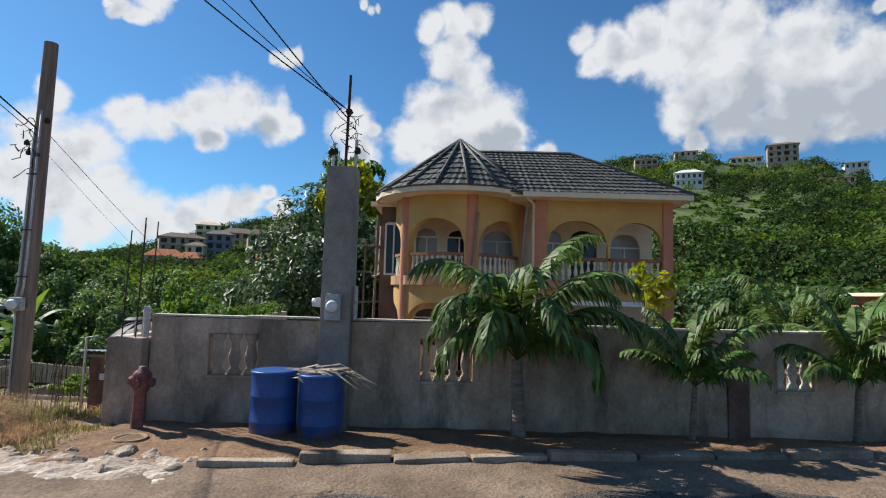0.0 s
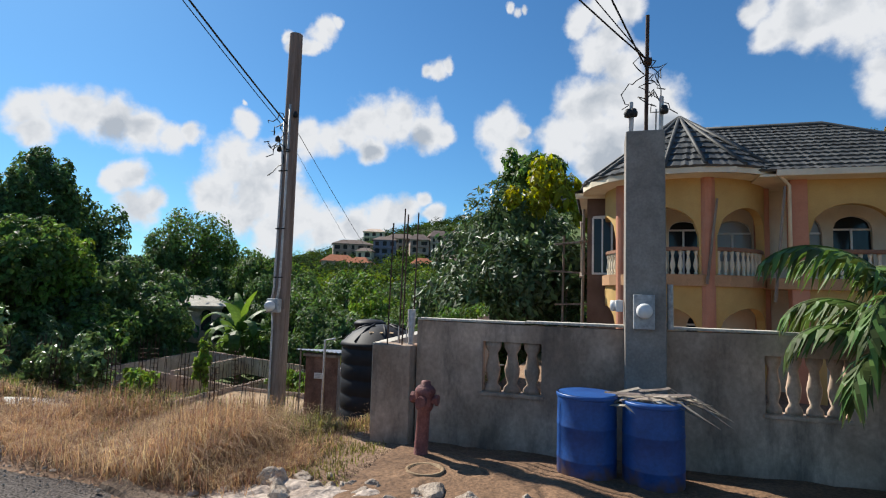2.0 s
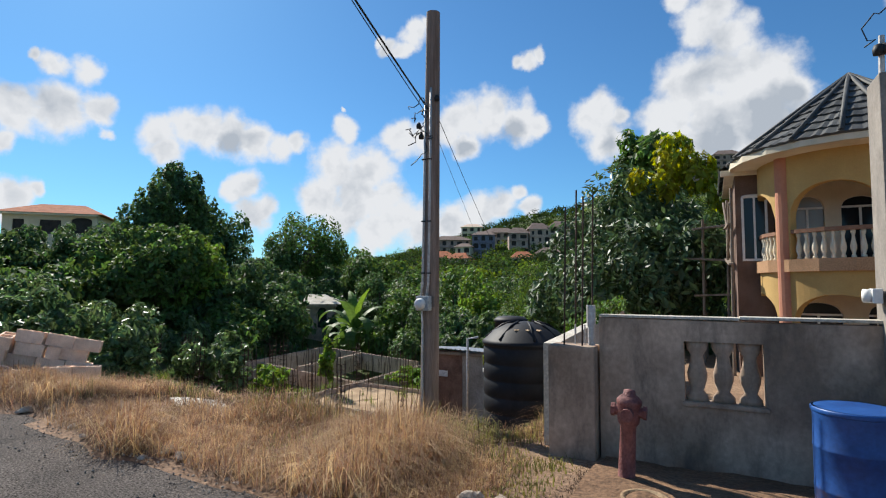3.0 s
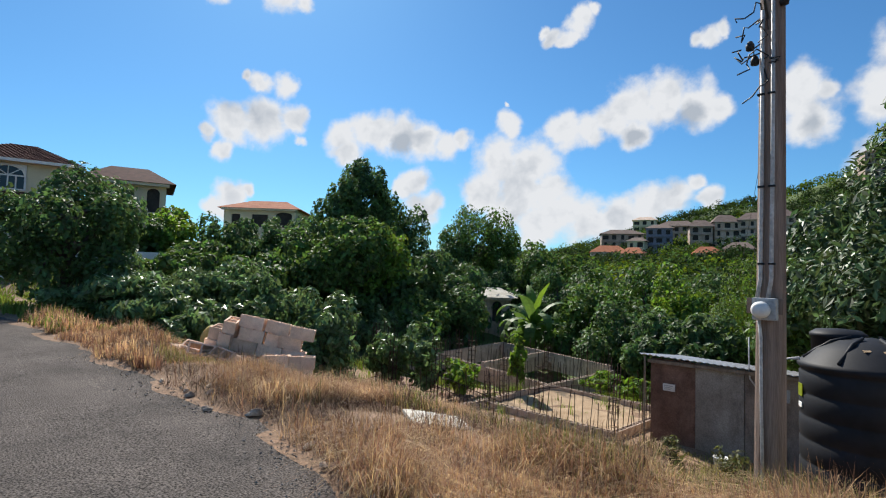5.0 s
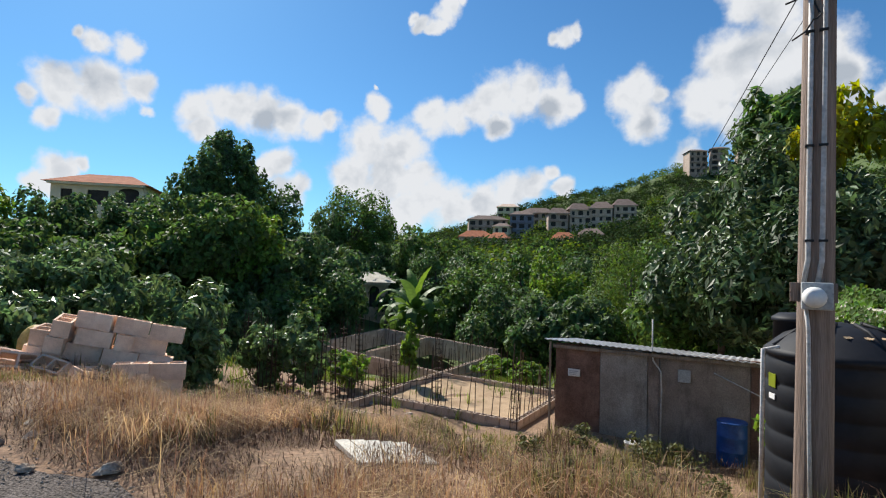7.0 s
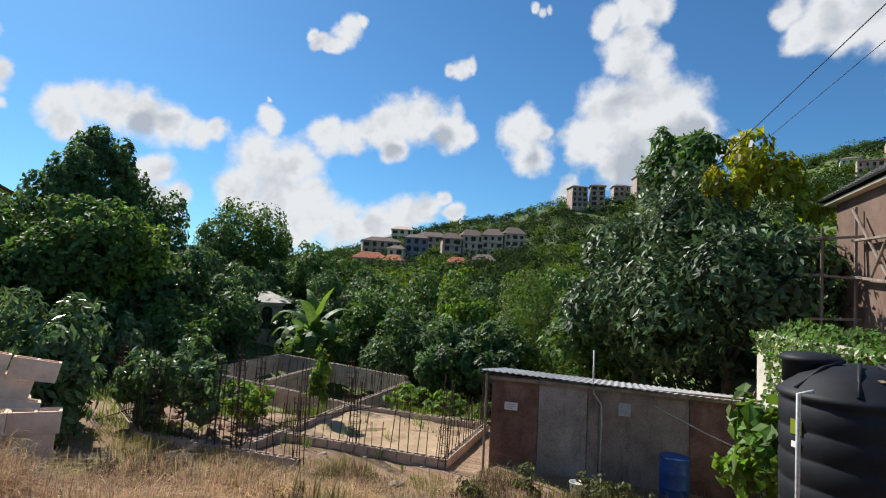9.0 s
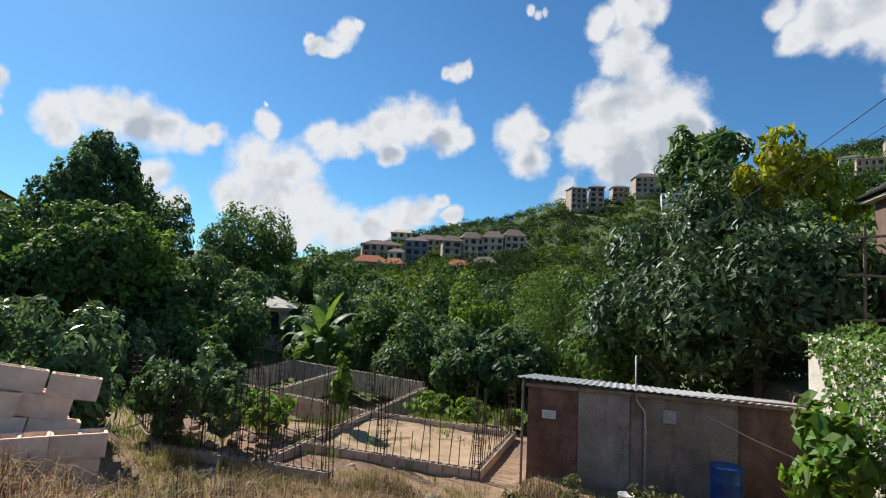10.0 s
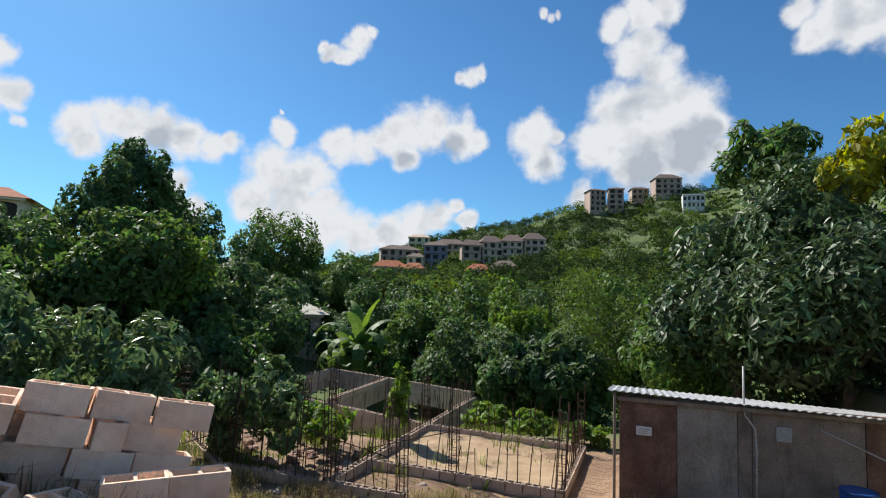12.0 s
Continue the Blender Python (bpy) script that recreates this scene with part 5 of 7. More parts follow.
def build_shed():
    s = thing("shed", (-8, 18.5, -3.1), "low board shed with rust-stained and grey panels under a zinc roof", "shed")
    for x0, x1, mat, lab in ((-11.15, -9.98, shed_rust, "rust-stained board"), (-9.97, -8.82, shed_grey, "grey cement board"), (-8.81, -8.55, shed_brown, ""), (-8.54, -6.6, shed_brown, ""), (-6.59, -5.1, shed_rust, "")):
        bm = bmesh.new()
        box(bm, (x0, 17.42 + 0.015 * math.sin(x0 * 7), -3.3), (x1, 17.5, -0.5), 0.008)
        part("panel", bm, mat, s, lab)
    bm = bmesh.new()
    box(bm, (-11.15, 17.5, -3.3), (-11.05, 20.2, -0.75))
    box(bm, (-5.2, 17.5, -3.3), (-5.1, 20.2, -0.85))
    box(bm, (-11.15, 20.1, -3.3), (-5.1, 20.2, -0.9))
    part("side_wall", bm, shed_brown, s)
    bm = bmesh.new()
    n = 160
    rows = [[bm.verts.new((-11.4 + 6.5 * i / n, y, -0.4 - 0.024 * (6.5 * i / n) + dz + 0.014 * math.cos(2 * math.pi * i / 4) + t)) for i in range(n + 1)] for y, dz, t in ((17.2, 0, 0), (20.5, -0.35, 0), (20.5, -0.35, 0.012), (17.2, 0, 0.012))]
    for lo, hi in ((rows[0], rows[1]), (rows[2], rows[3]), (rows[3], rows[0])):
        for i in range(n):
            bm.faces.new((lo[i], lo[i + 1], hi[i + 1], hi[i]))
    part("roof_sheet", bm, zinc, s, "corrugated zinc roof sheet")
    bm = bmesh.new()
    box(bm, (-11.2, 17.3, -0.62), (-5.0, 17.4, -0.53), 0.01)
    part("eave_batten", bm, timber, s)
    bm = bmesh.new()
    rod(bm, (-11.25, 17.25, -3.3), (-11.25, 17.25, -0.45), 0.03)
    part("corner_post", bm, timber, s)
    for x0, x1, z0, z1 in ((-10.8, -10.48, -1.33, -1.14), (-8.12, -7.84, -1.16, -0.86)):
        bm = bmesh.new()
        box(bm, (x0, 17.37, z0), (x1, 17.4, z1), 0.008)
        b = part("notice_board" if x0 < -10 else "switch_box", bm, white_paint if x0 < -10 else meter_metal, s, "small white notice" if x0 < -10 else "grey switch box")
        if x0 < -10:
            for k in range(3):
                bm = bmesh.new()
                box(bm, (x0 + 0.04, 17.362, z1 - 0.06 - 0.045 * k), (x1 - 0.05 - 0.03 * k, 17.368, z1 - 0.045 - 0.045 * k))
                part("text_bar", bm, meter_metal, b)
    bm = bmesh.new()
    tube(bm, [(-8.7, 17.36, 0.3), (-8.7, 17.36, -0.5), (-8.68, 17.35, -0.7), (-8.5, 17.35, -0.95), (-8.48, 17.35, -1.4), (-8.5, 17.35, -3.1)], 0.02, 6)
    part("conduit", bm, pvc, s)
    bm = bmesh.new()
    tube(bm, [(-7.35, 17.38, -0.85), (-6.3, 17.3, -1.3), (-5.2, 17.2, -1.7)], 0.015, 6)
    part("stay_wire", bm, pvc, s)
    bm = bmesh.new()
    box(bm, (-11.2, 17.0, -3.3), (-5.0, 17.42, -3.02), 0.02)
    part("plinth", bm, concrete_grey, s)
    b = thing("paint_bucket", (-8.9, 15.9, -2.6), "white plastic bucket standing in the weeds", "bucket")
    bm = bmesh.new()
    z = ground(-8.9, 15.9)
    lathe(bm, [(0.13, z), (0.16, z + 0.36), (0.17, z + 0.37), (0.155, z + 0.37), (0.13, z + 0.05), (0, z + 0.04)], (-8.9, 15.9, 0), 18)
    part("pail", bm, white_paint, b)


build_wall()
build_pillar()
build_pole()
build_barrel(-1.89, 6.35, -0.12, 0.86, 0.262, 0, "blue plastic barrel with muddy base beside the wall")
build_barrel(-1.33, 6.3, -0.12, 0.84, 0.255, 0, "blue plastic barrel topped with dry palm fronds")
build_barrel(-6.95, 16.75, ground(-6.95, 16.75), 0.95, 0.3, 0, "bright blue plastic barrel against the shed")
build_hydrant()
build_dead_fronds()
build_tank()
build_shed()
build_house()
build_scaffold()
palm((1.0, 6.6, -0.1), 1.0, 1.7, 22, 21, "young feather palm with drooping fronds before the wall", 0.075, 1.0)
palm((3.15, 6.75, -0.1), 0.72, 1.1, 11, 22, "small slender palm with bright green fronds", 0.036, 0.6)
palm((5.3, 6.9, -0.1), 0.74, 1.15, 13, 23, "small slender palm with bright green fronds", 0.04, 0.6)
palm((7.9, 12.3, -0.85), 1.3, 1.9, 15, 24, "feather palm with light fronds in the garden behind the wall", 0.07, 1.0)
palm((10.4, 12.8, -0.85), 1.3, 1.9, 15, 25, "feather palm with light fronds in the garden behind the wall", 0.07, 1.0)


# ---- building plot ----
def block_mesh(name, size, hollow=True):
    """A hollow concrete block, its two cores open at the top."""
    L, W, H = size
    bm = bmesh.new()
    if not hollow:
        box(bm, (-L / 2, -W / 2, -H / 2), (L / 2, W / 2, H / 2), 0.006)
    else:
        t = 0.03
        xs = [-L / 2, -L / 2 + t, -t / 2, t / 2, L / 2 - t, L / 2]
        ys = [-W / 2, -W / 2 + t, W / 2 - t, W / 2]
        grid = {(i, j, k): bm.verts.new((xs[i], ys[j], (-H / 2, H / 2)[k])) for i in range(6) for j in range(4) for k in (0, 1)}
        for i in range(5):
            for j in range(3):
                if j == 1 and i in (1, 3):
                    q = [(i, j), (i + 1, j), (i + 1, j + 1), (i, j + 1)]
                    for a, b in zip(q, q[1:] + q[:1]):
                        bm.faces.new([grid[(*a, 0)], grid[(*b, 0)], grid[(*b, 1)], grid[(*a, 1)]][::-1])
                    continue
                for k in (0, 1):
                    f = [grid[(i, j, k)], grid[(i + 1, j, k)], grid[(i + 1, j + 1, k)], grid[(i, j + 1, k)]]
                    bm.faces.new(f if k else f[::-1])
        for i in range(5):
            bm.faces.new([grid[(i, 0, 0)], grid[(i + 1, 0, 0)], grid[(i + 1, 0, 1)], grid[(i, 0, 1)]])
            bm.faces.new([grid[(i + 1, 3, 0)], grid[(i, 3, 0)], grid[(i, 3, 1)], grid[(i + 1, 3, 1)]])
        for j in range(3):
            bm.faces.new([grid[(0, j + 1, 0)], grid[(0, j, 0)], grid[(0, j, 1)], grid[(0, j + 1, 1)]])
            bm.faces.new([grid[(5, j, 0)], grid[(5, j + 1, 0)], grid[(5, j + 1, 1)], grid[(5, j, 1)]])
    data = bpy.data.meshes.new(name)
    bm.to_mesh(data)
    bm.free()
    return data


def build_stack():
    """A leaning stack of hollow blocks, each a thing of its own."""
    data = block_mesh("concrete_block", (0.5, 0.25, 0.25))
    data.materials.append(block_mat)
    rr = random.Random(31)
    base = Matrix.Translation((-15.36, 8.25, -0.77)) @ pose(0, 0, 0, 0, 0, 52) @ pose(0, 0, 0, -2, 12, 0)

    def lay(m, label):
        ob = new("concrete_block", data)
        ob.matrix_world = m
        tagged(ob, label, "concrete block", "stacked concrete blocks")

    # the leaning wall of blocks: laid long way or end on, course by course, with gaps
    for k in range(5):
        x = -0.92 + (0.0, 0.08, -0.05, 0.06, 0.0)[k]
        i = 0
        while x < 0.4:
            end_on = rr.random() < 0.28 or x > 0.22
            wide = 0.25 if end_on else 0.5
            push = rr.uniform(-0.07, 0.05)
            turn = rr.uniform(-7, 7) + (90 if end_on else 0)
            lay(base @ pose(x + wide / 2, (0.25 if end_on else 0.13) + push, 0.125 + k * 0.254, rr.uniform(-1.5, 1.5), rr.uniform(-1.5, 1.5), turn), "sandy beige hollow concrete block in a leaning stack")
            if k < 4 and not end_on:
                lay(base @ pose(x + wide / 2 - 0.12, 0.42 + push, 0.125 + k * 0.254, 0, 0, rr.uniform(-4, 4)), "sandy beige hollow concrete block in a leaning stack")
            x += wide + rr.uniform(0.004, 0.035)
            i += 1
    # blocks slumped at the far end
    for column, courses, drop in ((-1.06, 5, 0.16), (-1.32, 4, 0.1)):
        for k in range(courses):
            lay(base @ pose(column + rr.uniform(-0.03, 0.03), 0.2 + rr.uniform(-0.1, 0.06), 0.125 + k * 0.256 - drop, rr.uniform(-3, 3), -8 + rr.uniform(-4, 4), rr.choice((90, 84, 96))), "sandy beige hollow concrete block slumped at the stack's end")
    for x, yy, tip, turn in ((-15.6, 7.35, 35, 20), (-16.1, 7.1, 62, 70), (-15.1, 7.6, 18, 110), (-16.6, 7.2, 28, 40)):
        lay(pose(x, yy, ground(x, yy) + 0.12, tip, 12, turn), "sandy beige hollow concrete block fallen before the stack")
    # the low pile in front
    for k in range(3):
        for i in range(2):
            lay(pose(-14.82 + i * 0.3 + (0.03, -0.03, 0.02)[k], 8.02 + i * 0.4 + 0.02 * k, -0.72 + k * 0.255 - i * 0.02, rr.uniform(-1, 1), 2 + rr.uniform(-1, 1), 52 + rr.uniform(-4, 4)), "sandy beige hollow concrete block in a low pile")
    # broken pieces strewn beside the stack
    for k in range(26):
        s = rr.uniform(0.05, 0.15)
        bm = bmesh.new()
        box(bm, (-s, -s * 0.7, -s * 0.4), (s, s * 0.7, s * 0.4))
        for v in bm.verts:
            v.co += Vector((rr.uniform(-s, s), rr.uniform(-s, s), rr.uniform(-s, s))) * 0.3
        piece = bpy.data.meshes.new("broken_block")
        bm.to_mesh(piece)
        bm.free()
        piece.materials.append(block_mat)
        ob = new("broken_block", piece)
        x, yy = rr.uniform(-19.2, -16.6), rr.uniform(6.9, 7.9)
        ob.matrix_world = pose(x, yy, ground(x, yy) + s * 0.3, rr.uniform(-15, 15), rr.uniform(-15, 15), rr.uniform(0, 360))
        tagged(ob, "pale broken piece of concrete block lying on the verge", "rubble", "broken block pieces")
    y = thing("yellow_sack", (-18.2, 8.3, -0.4), "dirty yellow plastic sack slumped behind the blocks", "sack")
    bm = bmesh.new()
    bmesh.ops.create_icosphere(bm, subdivisions=3, radius=0.3)
    for v in bm.verts:
        v.co *= 1 + 0.25 * noise.noise(v.co * 4)
        v.co.z *= 1.3
        v.co += Vector((-18.25, 8.3, -0.2))
    part("body", bm, sack_mat, y)


sack_mat = material("yellow_plastic_sack", (0.42, 0.26, 0.05), (0.6, 0.42, 0.12), 0.6, 5, 30, 0.2)
build_stack()

PLOT = -3.15
FOOTINGS = [((-20.9, 16.1), (-15.7, 16.1)), ((-20.9, 16.1), (-25.6, 19.2)), ((-17.7, 16.1), (-17.7, 28.6)), ((-17.7, 18.1), (-12.5, 17.9)), ((-12.45, 17.8), (-12.35, 22.2)), ((-17.7, 22.6), (-12.35, 22.2)), ((-25.6, 19.2), (-27.2, 31.9)), ((-27.2, 31.9), (-17.8, 28.6)), ((-26.3, 25.2), (-17.7, 22.6)), ((-22.5, 24), (-22.9, 30.3))]


def build_foundation():
    f = thing("foundation", (-18, 21, PLOT), "unfinished house foundation of low sandy block walls round sand fill", "foundation")
    data = block_mesh("block", (0.4, 0.2, 0.2))
    data.materials.append(footing_mat)
    count = 0
    for n, (a, b) in enumerate(FOOTINGS):
        a, b = Vector((*a, 0)), Vector((*b, 0))
        L = (b - a).length
        ang = math.degrees(math.atan2(b.y - a.y, b.x - a.x))
        back = n in (6, 7, 9)
        low = ground(a.x, a.y)
        bm = bmesh.new()
        box(bm, (-L / 2, -0.1, -0.6), (L / 2, 0.1, 0.0 if not back else 0.2), 0, Matrix.Translation((a + b) / 2 + Vector((0, 0, PLOT + 0.05))) @ pose(0, 0, 0, 0, 0, ang))
        part("footing_wall", bm, footing_mat, f)
        k = int(L / 0.41)
        for i in range(k):
            p = a.lerp(b, (i + 0.5) / k)
            ob = new("block", data)
            ob.parent = f
            ob.matrix_basis = Matrix.Translation(p + Vector((0, 0, PLOT + 0.15 + (0.2 if back else 0))) - ORIGIN[f]) @ pose(0, 0, 0, 0, 0, ang + random.uniform(-0.8, 0.8))
            count += 1
    bm = bmesh.new()
    v = [bm.verts.new(p) for p in ((-17.6, 18.2, PLOT + 0.06), (-12.5, 18.0, PLOT + 0.06), (-12.45, 22.1, PLOT + 0.08), (-17.6, 22.5, PLOT + 0.08))]
    bm.faces.new(v)
    bmesh.ops.subdivide_edges(bm, edges=bm.edges[:], cuts=18, use_grid_fill=True)
    for w in bm.verts:
        w.co.z += 0.1 * noise.noise(w.co * 0.9) + 0.03 * noise.noise(w.co * 3)
    part("sand_fill", bm, sand_mat, f, "levelled tan sand fill")
    rr = random.Random(41)
    # starter bars along the walls
    bm = bmesh.new()
    for n, (a, b) in enumerate(FOOTINGS):
        if n in (6, 7, 9, 8):
            gapd = 0.7
        else:
            gapd = 0.27
        a, b = Vector((*a, PLOT + 0.1)), Vector((*b, PLOT + 0.1))
        for i in range(int((b - a).length / gapd)):
            p = a.lerp(b, (i + 0.5) * gapd / (b - a).length)
            rod(bm, p, p + Vector((rr.uniform(-0.12, 0.12), rr.uniform(-0.12, 0.12), rr.uniform(0.8, 1.45))), 0.013, n=4)
    tagged(part("starter_bar", bm, rust, f, "rusty upright starter bars"), kind="stuff")
    for x, y, h in ((-20.6, 16.2, 2.2), (-17.7, 16.2, 2.4), (-15.8, 16.2, 1.9), (-12.5, 17.9, 2.1), (-17.7, 22.6, 2.0), (-19.3, 17.2, 2.4), (-22.6, 18.0, 2.3), (-24.2, 17.0, 2.5), (-23.2, 15.6, 2.2), (-12.4, 22.2, 1.9), (-25.5, 19.4, 2.2), (-15.2, 18.1, 2.0), (-20.1, 20.3, 2.3), (-21.5, 16.7, 2.5), (-22.0, 21.6, 2.0), (-17.7, 19.4, 1.9), (-23.8, 16.2, 2.3)):
        c = thing("rebar_cage", (x, y, PLOT), "rusty reinforcing-bar column cage rising from the foundation", "rebar cage", "column cages")
        lx, ly = rr.uniform(-0.12, 0.12), rr.uniform(-0.1, 0.1)
        for dx in (-0.1, 0.1):
            for dy in (-0.1, 0.1):
                bm = bmesh.new()
                rod(bm, (x + dx, y + dy, PLOT - 0.2), (x + dx + lx, y + dy + ly, PLOT + h + rr.uniform(-0.2, 0.4)), 0.014, n=5)
                part("bar", bm, rust, c)
        k = int(h / 0.2)
        for i in range(1, k):
            s = i * 0.2 / h
            bm = bmesh.new()
            q = [Vector((x + dx + lx * s, y + dy + ly * s, PLOT + i * 0.2)) for dx, dy in ((-0.11, -0.11), (0.11, -0.11), (0.11, 0.11), (-0.11, 0.11), (-0.11, -0.11))]
            tube(bm, q, 0.008, 4)
            part("stirrup", bm, rust, c)
    for p, q in (((-23, 16.4, -2.9), (-19.5, 16.8, -1.6)), ((-22.4, 16.3, -1.7), (-18.4, 17.6, -2.8)), ((-18, 18.5, -2.8), (-14.5, 21.5, -2.2)), ((-19.8, 17, -1.9), (-17.2, 18.4, -2.9))):
        t = thing("steel_bar", p, "loose rusty steel bar leaning over the foundation", "steel bar", "loose bars")
        bm = bmesh.new()
        rod(bm, p, q, 0.014, n=5)
        part("bar", bm, rust, t)


build_foundation()


# ---- trees and shrubs ----
def build_trees():
    big, mid_, small = (0.34, 0.2), (0.26, 0.16), (0.2, 0.13)
    # the dark tree beside the house, with its yellow flush
    t = tree("large dark glossy tree with a yellow-green top behind the shed", (-4.5, 24.6, -3.4), 9.8, 7.4, leaf_glossy, 36000, (0.3, 0.12), 26, 51, 0.06, trunk=0.28)
    r = np.random.RandomState(52)
    pts, nor = crown_points(r, [((-4.0, 24.2, 6.6), (0.75, 0.7, 0.95)), ((-3.1, 24.1, 5.9), (0.7, 0.6, 0.8)), ((-5.3, 23.4, 5.6), (0.35, 0.4, 0.45)), ((-2.3, 23.7, 4.9), (0.55, 0.5, 0.6)), ((-4.4, 24.3, 5.6), (0.6, 0.5, 0.7))], 1900)
    leaves("yellow_flush", pts, nor, r, 0.32, 0.14, leaf_yellow, t, "yellow-green new leaves", droop=0.6)
    tree("tall slender tree with big lobed leaves above the dark tree", (-5.45, 30.6, -4.5), 14.5, 3.6, leaf_mid, 2200, (0.5, 0.2), 9, 53, 0.74, trunk=0.13)
    tree("broad-leaved tree with big light leaves behind the shed", (-7.6, 25.6, -3.6), 8.6, 4.6, leaf_glossy, 9000, (0.34, 0.15), 12, 54, 0.1)
    tree("broad-leaved tree with big light leaves behind the shed", (-9.2, 27.6, -3.8), 6.4, 4.4, leaf_mid, 8000, (0.3, 0.15), 12, 56, 0.05)
    # tree before the pale house down the road
    tree_at("dense round dark tree at the roadside before the pale house", -78.2, 10.4, 24, 5.0, leaf_dark, 19000, small, 55, 20, -0.12, trunk=0.2)
    # far left woods
    rows = [(-52.2, 13.3, 51, 6.2, leaf_dark, 6500, 0.3), (-50.2, 11.2, 53, 4.5, leaf_dark, 3000, 0.3), (-55.9, 9.2, 50, 6.5, leaf_dark, 5000, 0.1), (-47.6, 8.4, 54, 5, leaf_dark, 4000, 0.1), (-58.8, 6.4, 50, 6, leaf_dark, 4500, 0.1),
            (-65.7, 6.2, 46, 4.6, leaf_dark, 3500, 0.1), (-71.0, 6.4, 40, 5.5, leaf_light, 5500, 0.1), (-74.2, 5.6, 38, 5, leaf_mid, 4000, 0.1), (-62.8, 6.0, 46, 5.5, leaf_dark, 4500, 0.05), (-45.4, 4.2, 50, 5, leaf_dark, 4000, 0.1),
            (-39.7, 8.3, 66, 8.5, leaf_mid, 4200, 0.2), (-37.4, 6.2, 68, 6, leaf_mid, 3200, 0.2), (-42.6, 5.6, 64, 6, leaf_dark, 4000, 0.1), (-35.2, 3.0, 60, 6, leaf_dark, 4000, 0.1), (-32.6, 4.3, 58, 6, leaf_mid, 4500, 0.1), (-29.6, 3.4, 60, 6, leaf_mid, 4500, 0.1),
            (-53.2, 6.6, 36, 6, leaf_mid, 7000, 0.05), (-50.2, 5.9, 37, 5, leaf_light, 3500, 0.1), (-57.5, 4.6, 36, 6.5, leaf_mid, 5500, 0.05), (-47, 4.0, 38, 6, leaf_dark, 6000, 0.05), (-42.6, 3.0, 42, 6.5, leaf_dark, 6000, 0.05), (-63.5, 2.4, 34, 6, leaf_mid, 5000, 0.05),
            (-69, 3.0, 32, 5.5, leaf_mid, 4500, 0.05), (-60.2, 5.8, 47, 4.5, leaf_dark, 4000, 0.05)]
    for i, (az, el, d, w, mat, n, low) in enumerate(rows):
        kind = "tall dark tree rising over the far woodland" if el > 9 else ("mid-green leafy tree in the valley woodland" if mat is leaf_mid else "dark leafy tree in the valley woodland")
        tree_at(kind, az, el, d, w * 0.95, mat, int(n * 2.2), (0.34, 0.21), 60 + i, 14, low, group="valley trees")
    rows = [(-31, 1.8, 50, 7, leaf_dark, 5000), (-27, 2.3, 44, 6.5, leaf_mid, 6000), (-22.4, 2.9, 42, 6.5, leaf_mid, 6500), (-19.2, 1.4, 38, 4.5, leaf_light, 4500), (-16, 1.8, 42, 7, leaf_dark, 5500), (-11.8, 3.2, 36, 6.5, leaf_fern, 8500), (-7.5, 4.0, 40, 7, leaf_mid, 6000),
            (-18.5, -1.8, 34, 5.5, leaf_dark, 5500), (-24, -1.0, 36, 6, leaf_dark, 5500), (-13.5, -1.0, 31, 5.5, leaf_fern, 6500), (-27.5, -1.2, 40, 6, leaf_mid, 5000), (-6, -0.5, 31, 5.5, leaf_dark, 5000), (-34.2, -1.2, 52, 5, leaf_dark, 4500), (-41.5, -3.6, 46, 5, leaf_dark, 4000), (-43.5, 0.3, 38, 6, leaf_dark, 5000), (-45.4, -1.6, 33, 4.4, leaf_mid, 3000), (-20.8, -2.4, 30, 3.5, leaf_dark, 3500), (-16.2, -2.6, 29, 3.5, leaf_dark, 3500)]
    for i, (az, el, d, w, mat, n) in enumerate(rows):
        kind = {leaf_light: "light yellow-green leafy tree behind the plot", leaf_fern: "bright green feathery-leaved tree behind the plot", leaf_mid: "mid-green leafy tree behind the plot", leaf_dark: "dark leafy tree behind the plot"}[mat]
        tree_at(kind, az, el, d, w * 0.95, mat, int(n * 2), (0.2, 0.07) if mat is leaf_fern else (0.3, 0.17), 90 + i, 14, 0.0, group="trees behind the plot")
    # pale broad shrubs by the block stack
    rows = [(-74, 1.2, 23, 4.5, 3200), (-69, 0.8, 23, 4.5, 3200), (-64, 0.2, 23, 4.2, 3000), (-59.5, -0.8, 23, 3.6, 2600), (-55.5, -1.6, 22, 3.2, 2200), (-67, -1.6, 18.5, 2.6, 1800), (-71.5, -1.6, 19, 2.8, 2000), (-61.5, -2.6, 20, 2.6, 1800), (-55, -4.4, 21, 2.2, 1500), (-49.5, -3.4, 30, 2.8, 2000), (-45.5, -4.0, 32, 2.6, 1800), (-76.5, -1.0, 20, 3.0, 2000)]
    for i, (az, el, d, w, n) in enumerate(rows):
        tree_at("broad-leaved shrub with pale drooping leaves", az, el + ((i * 7) % 5 - 2) * 0.6, d + ((i * 5) % 4) - 1.5, w * 0.85, leaf_pale, int(n * 1.6), (0.3, 0.12), 120 + i, 11, 0.0, category="shrub", name="shrub", group="broad-leaved shrubs", trunk=0.05)
    # behind the boundary wall
    rows = [(24, 2.2, 27, 5, leaf_dark, 4500), (29, 2.6, 28, 5.5, leaf_dark, 4500), (34, 2.8, 27, 5.5, leaf_mid, 4500), (39, 2.4, 26, 5.5, leaf_mid, 4500), (45, 3.5, 26, 6, leaf_dark, 4000), (52, 4, 26, 7, leaf_dark, 3000)]
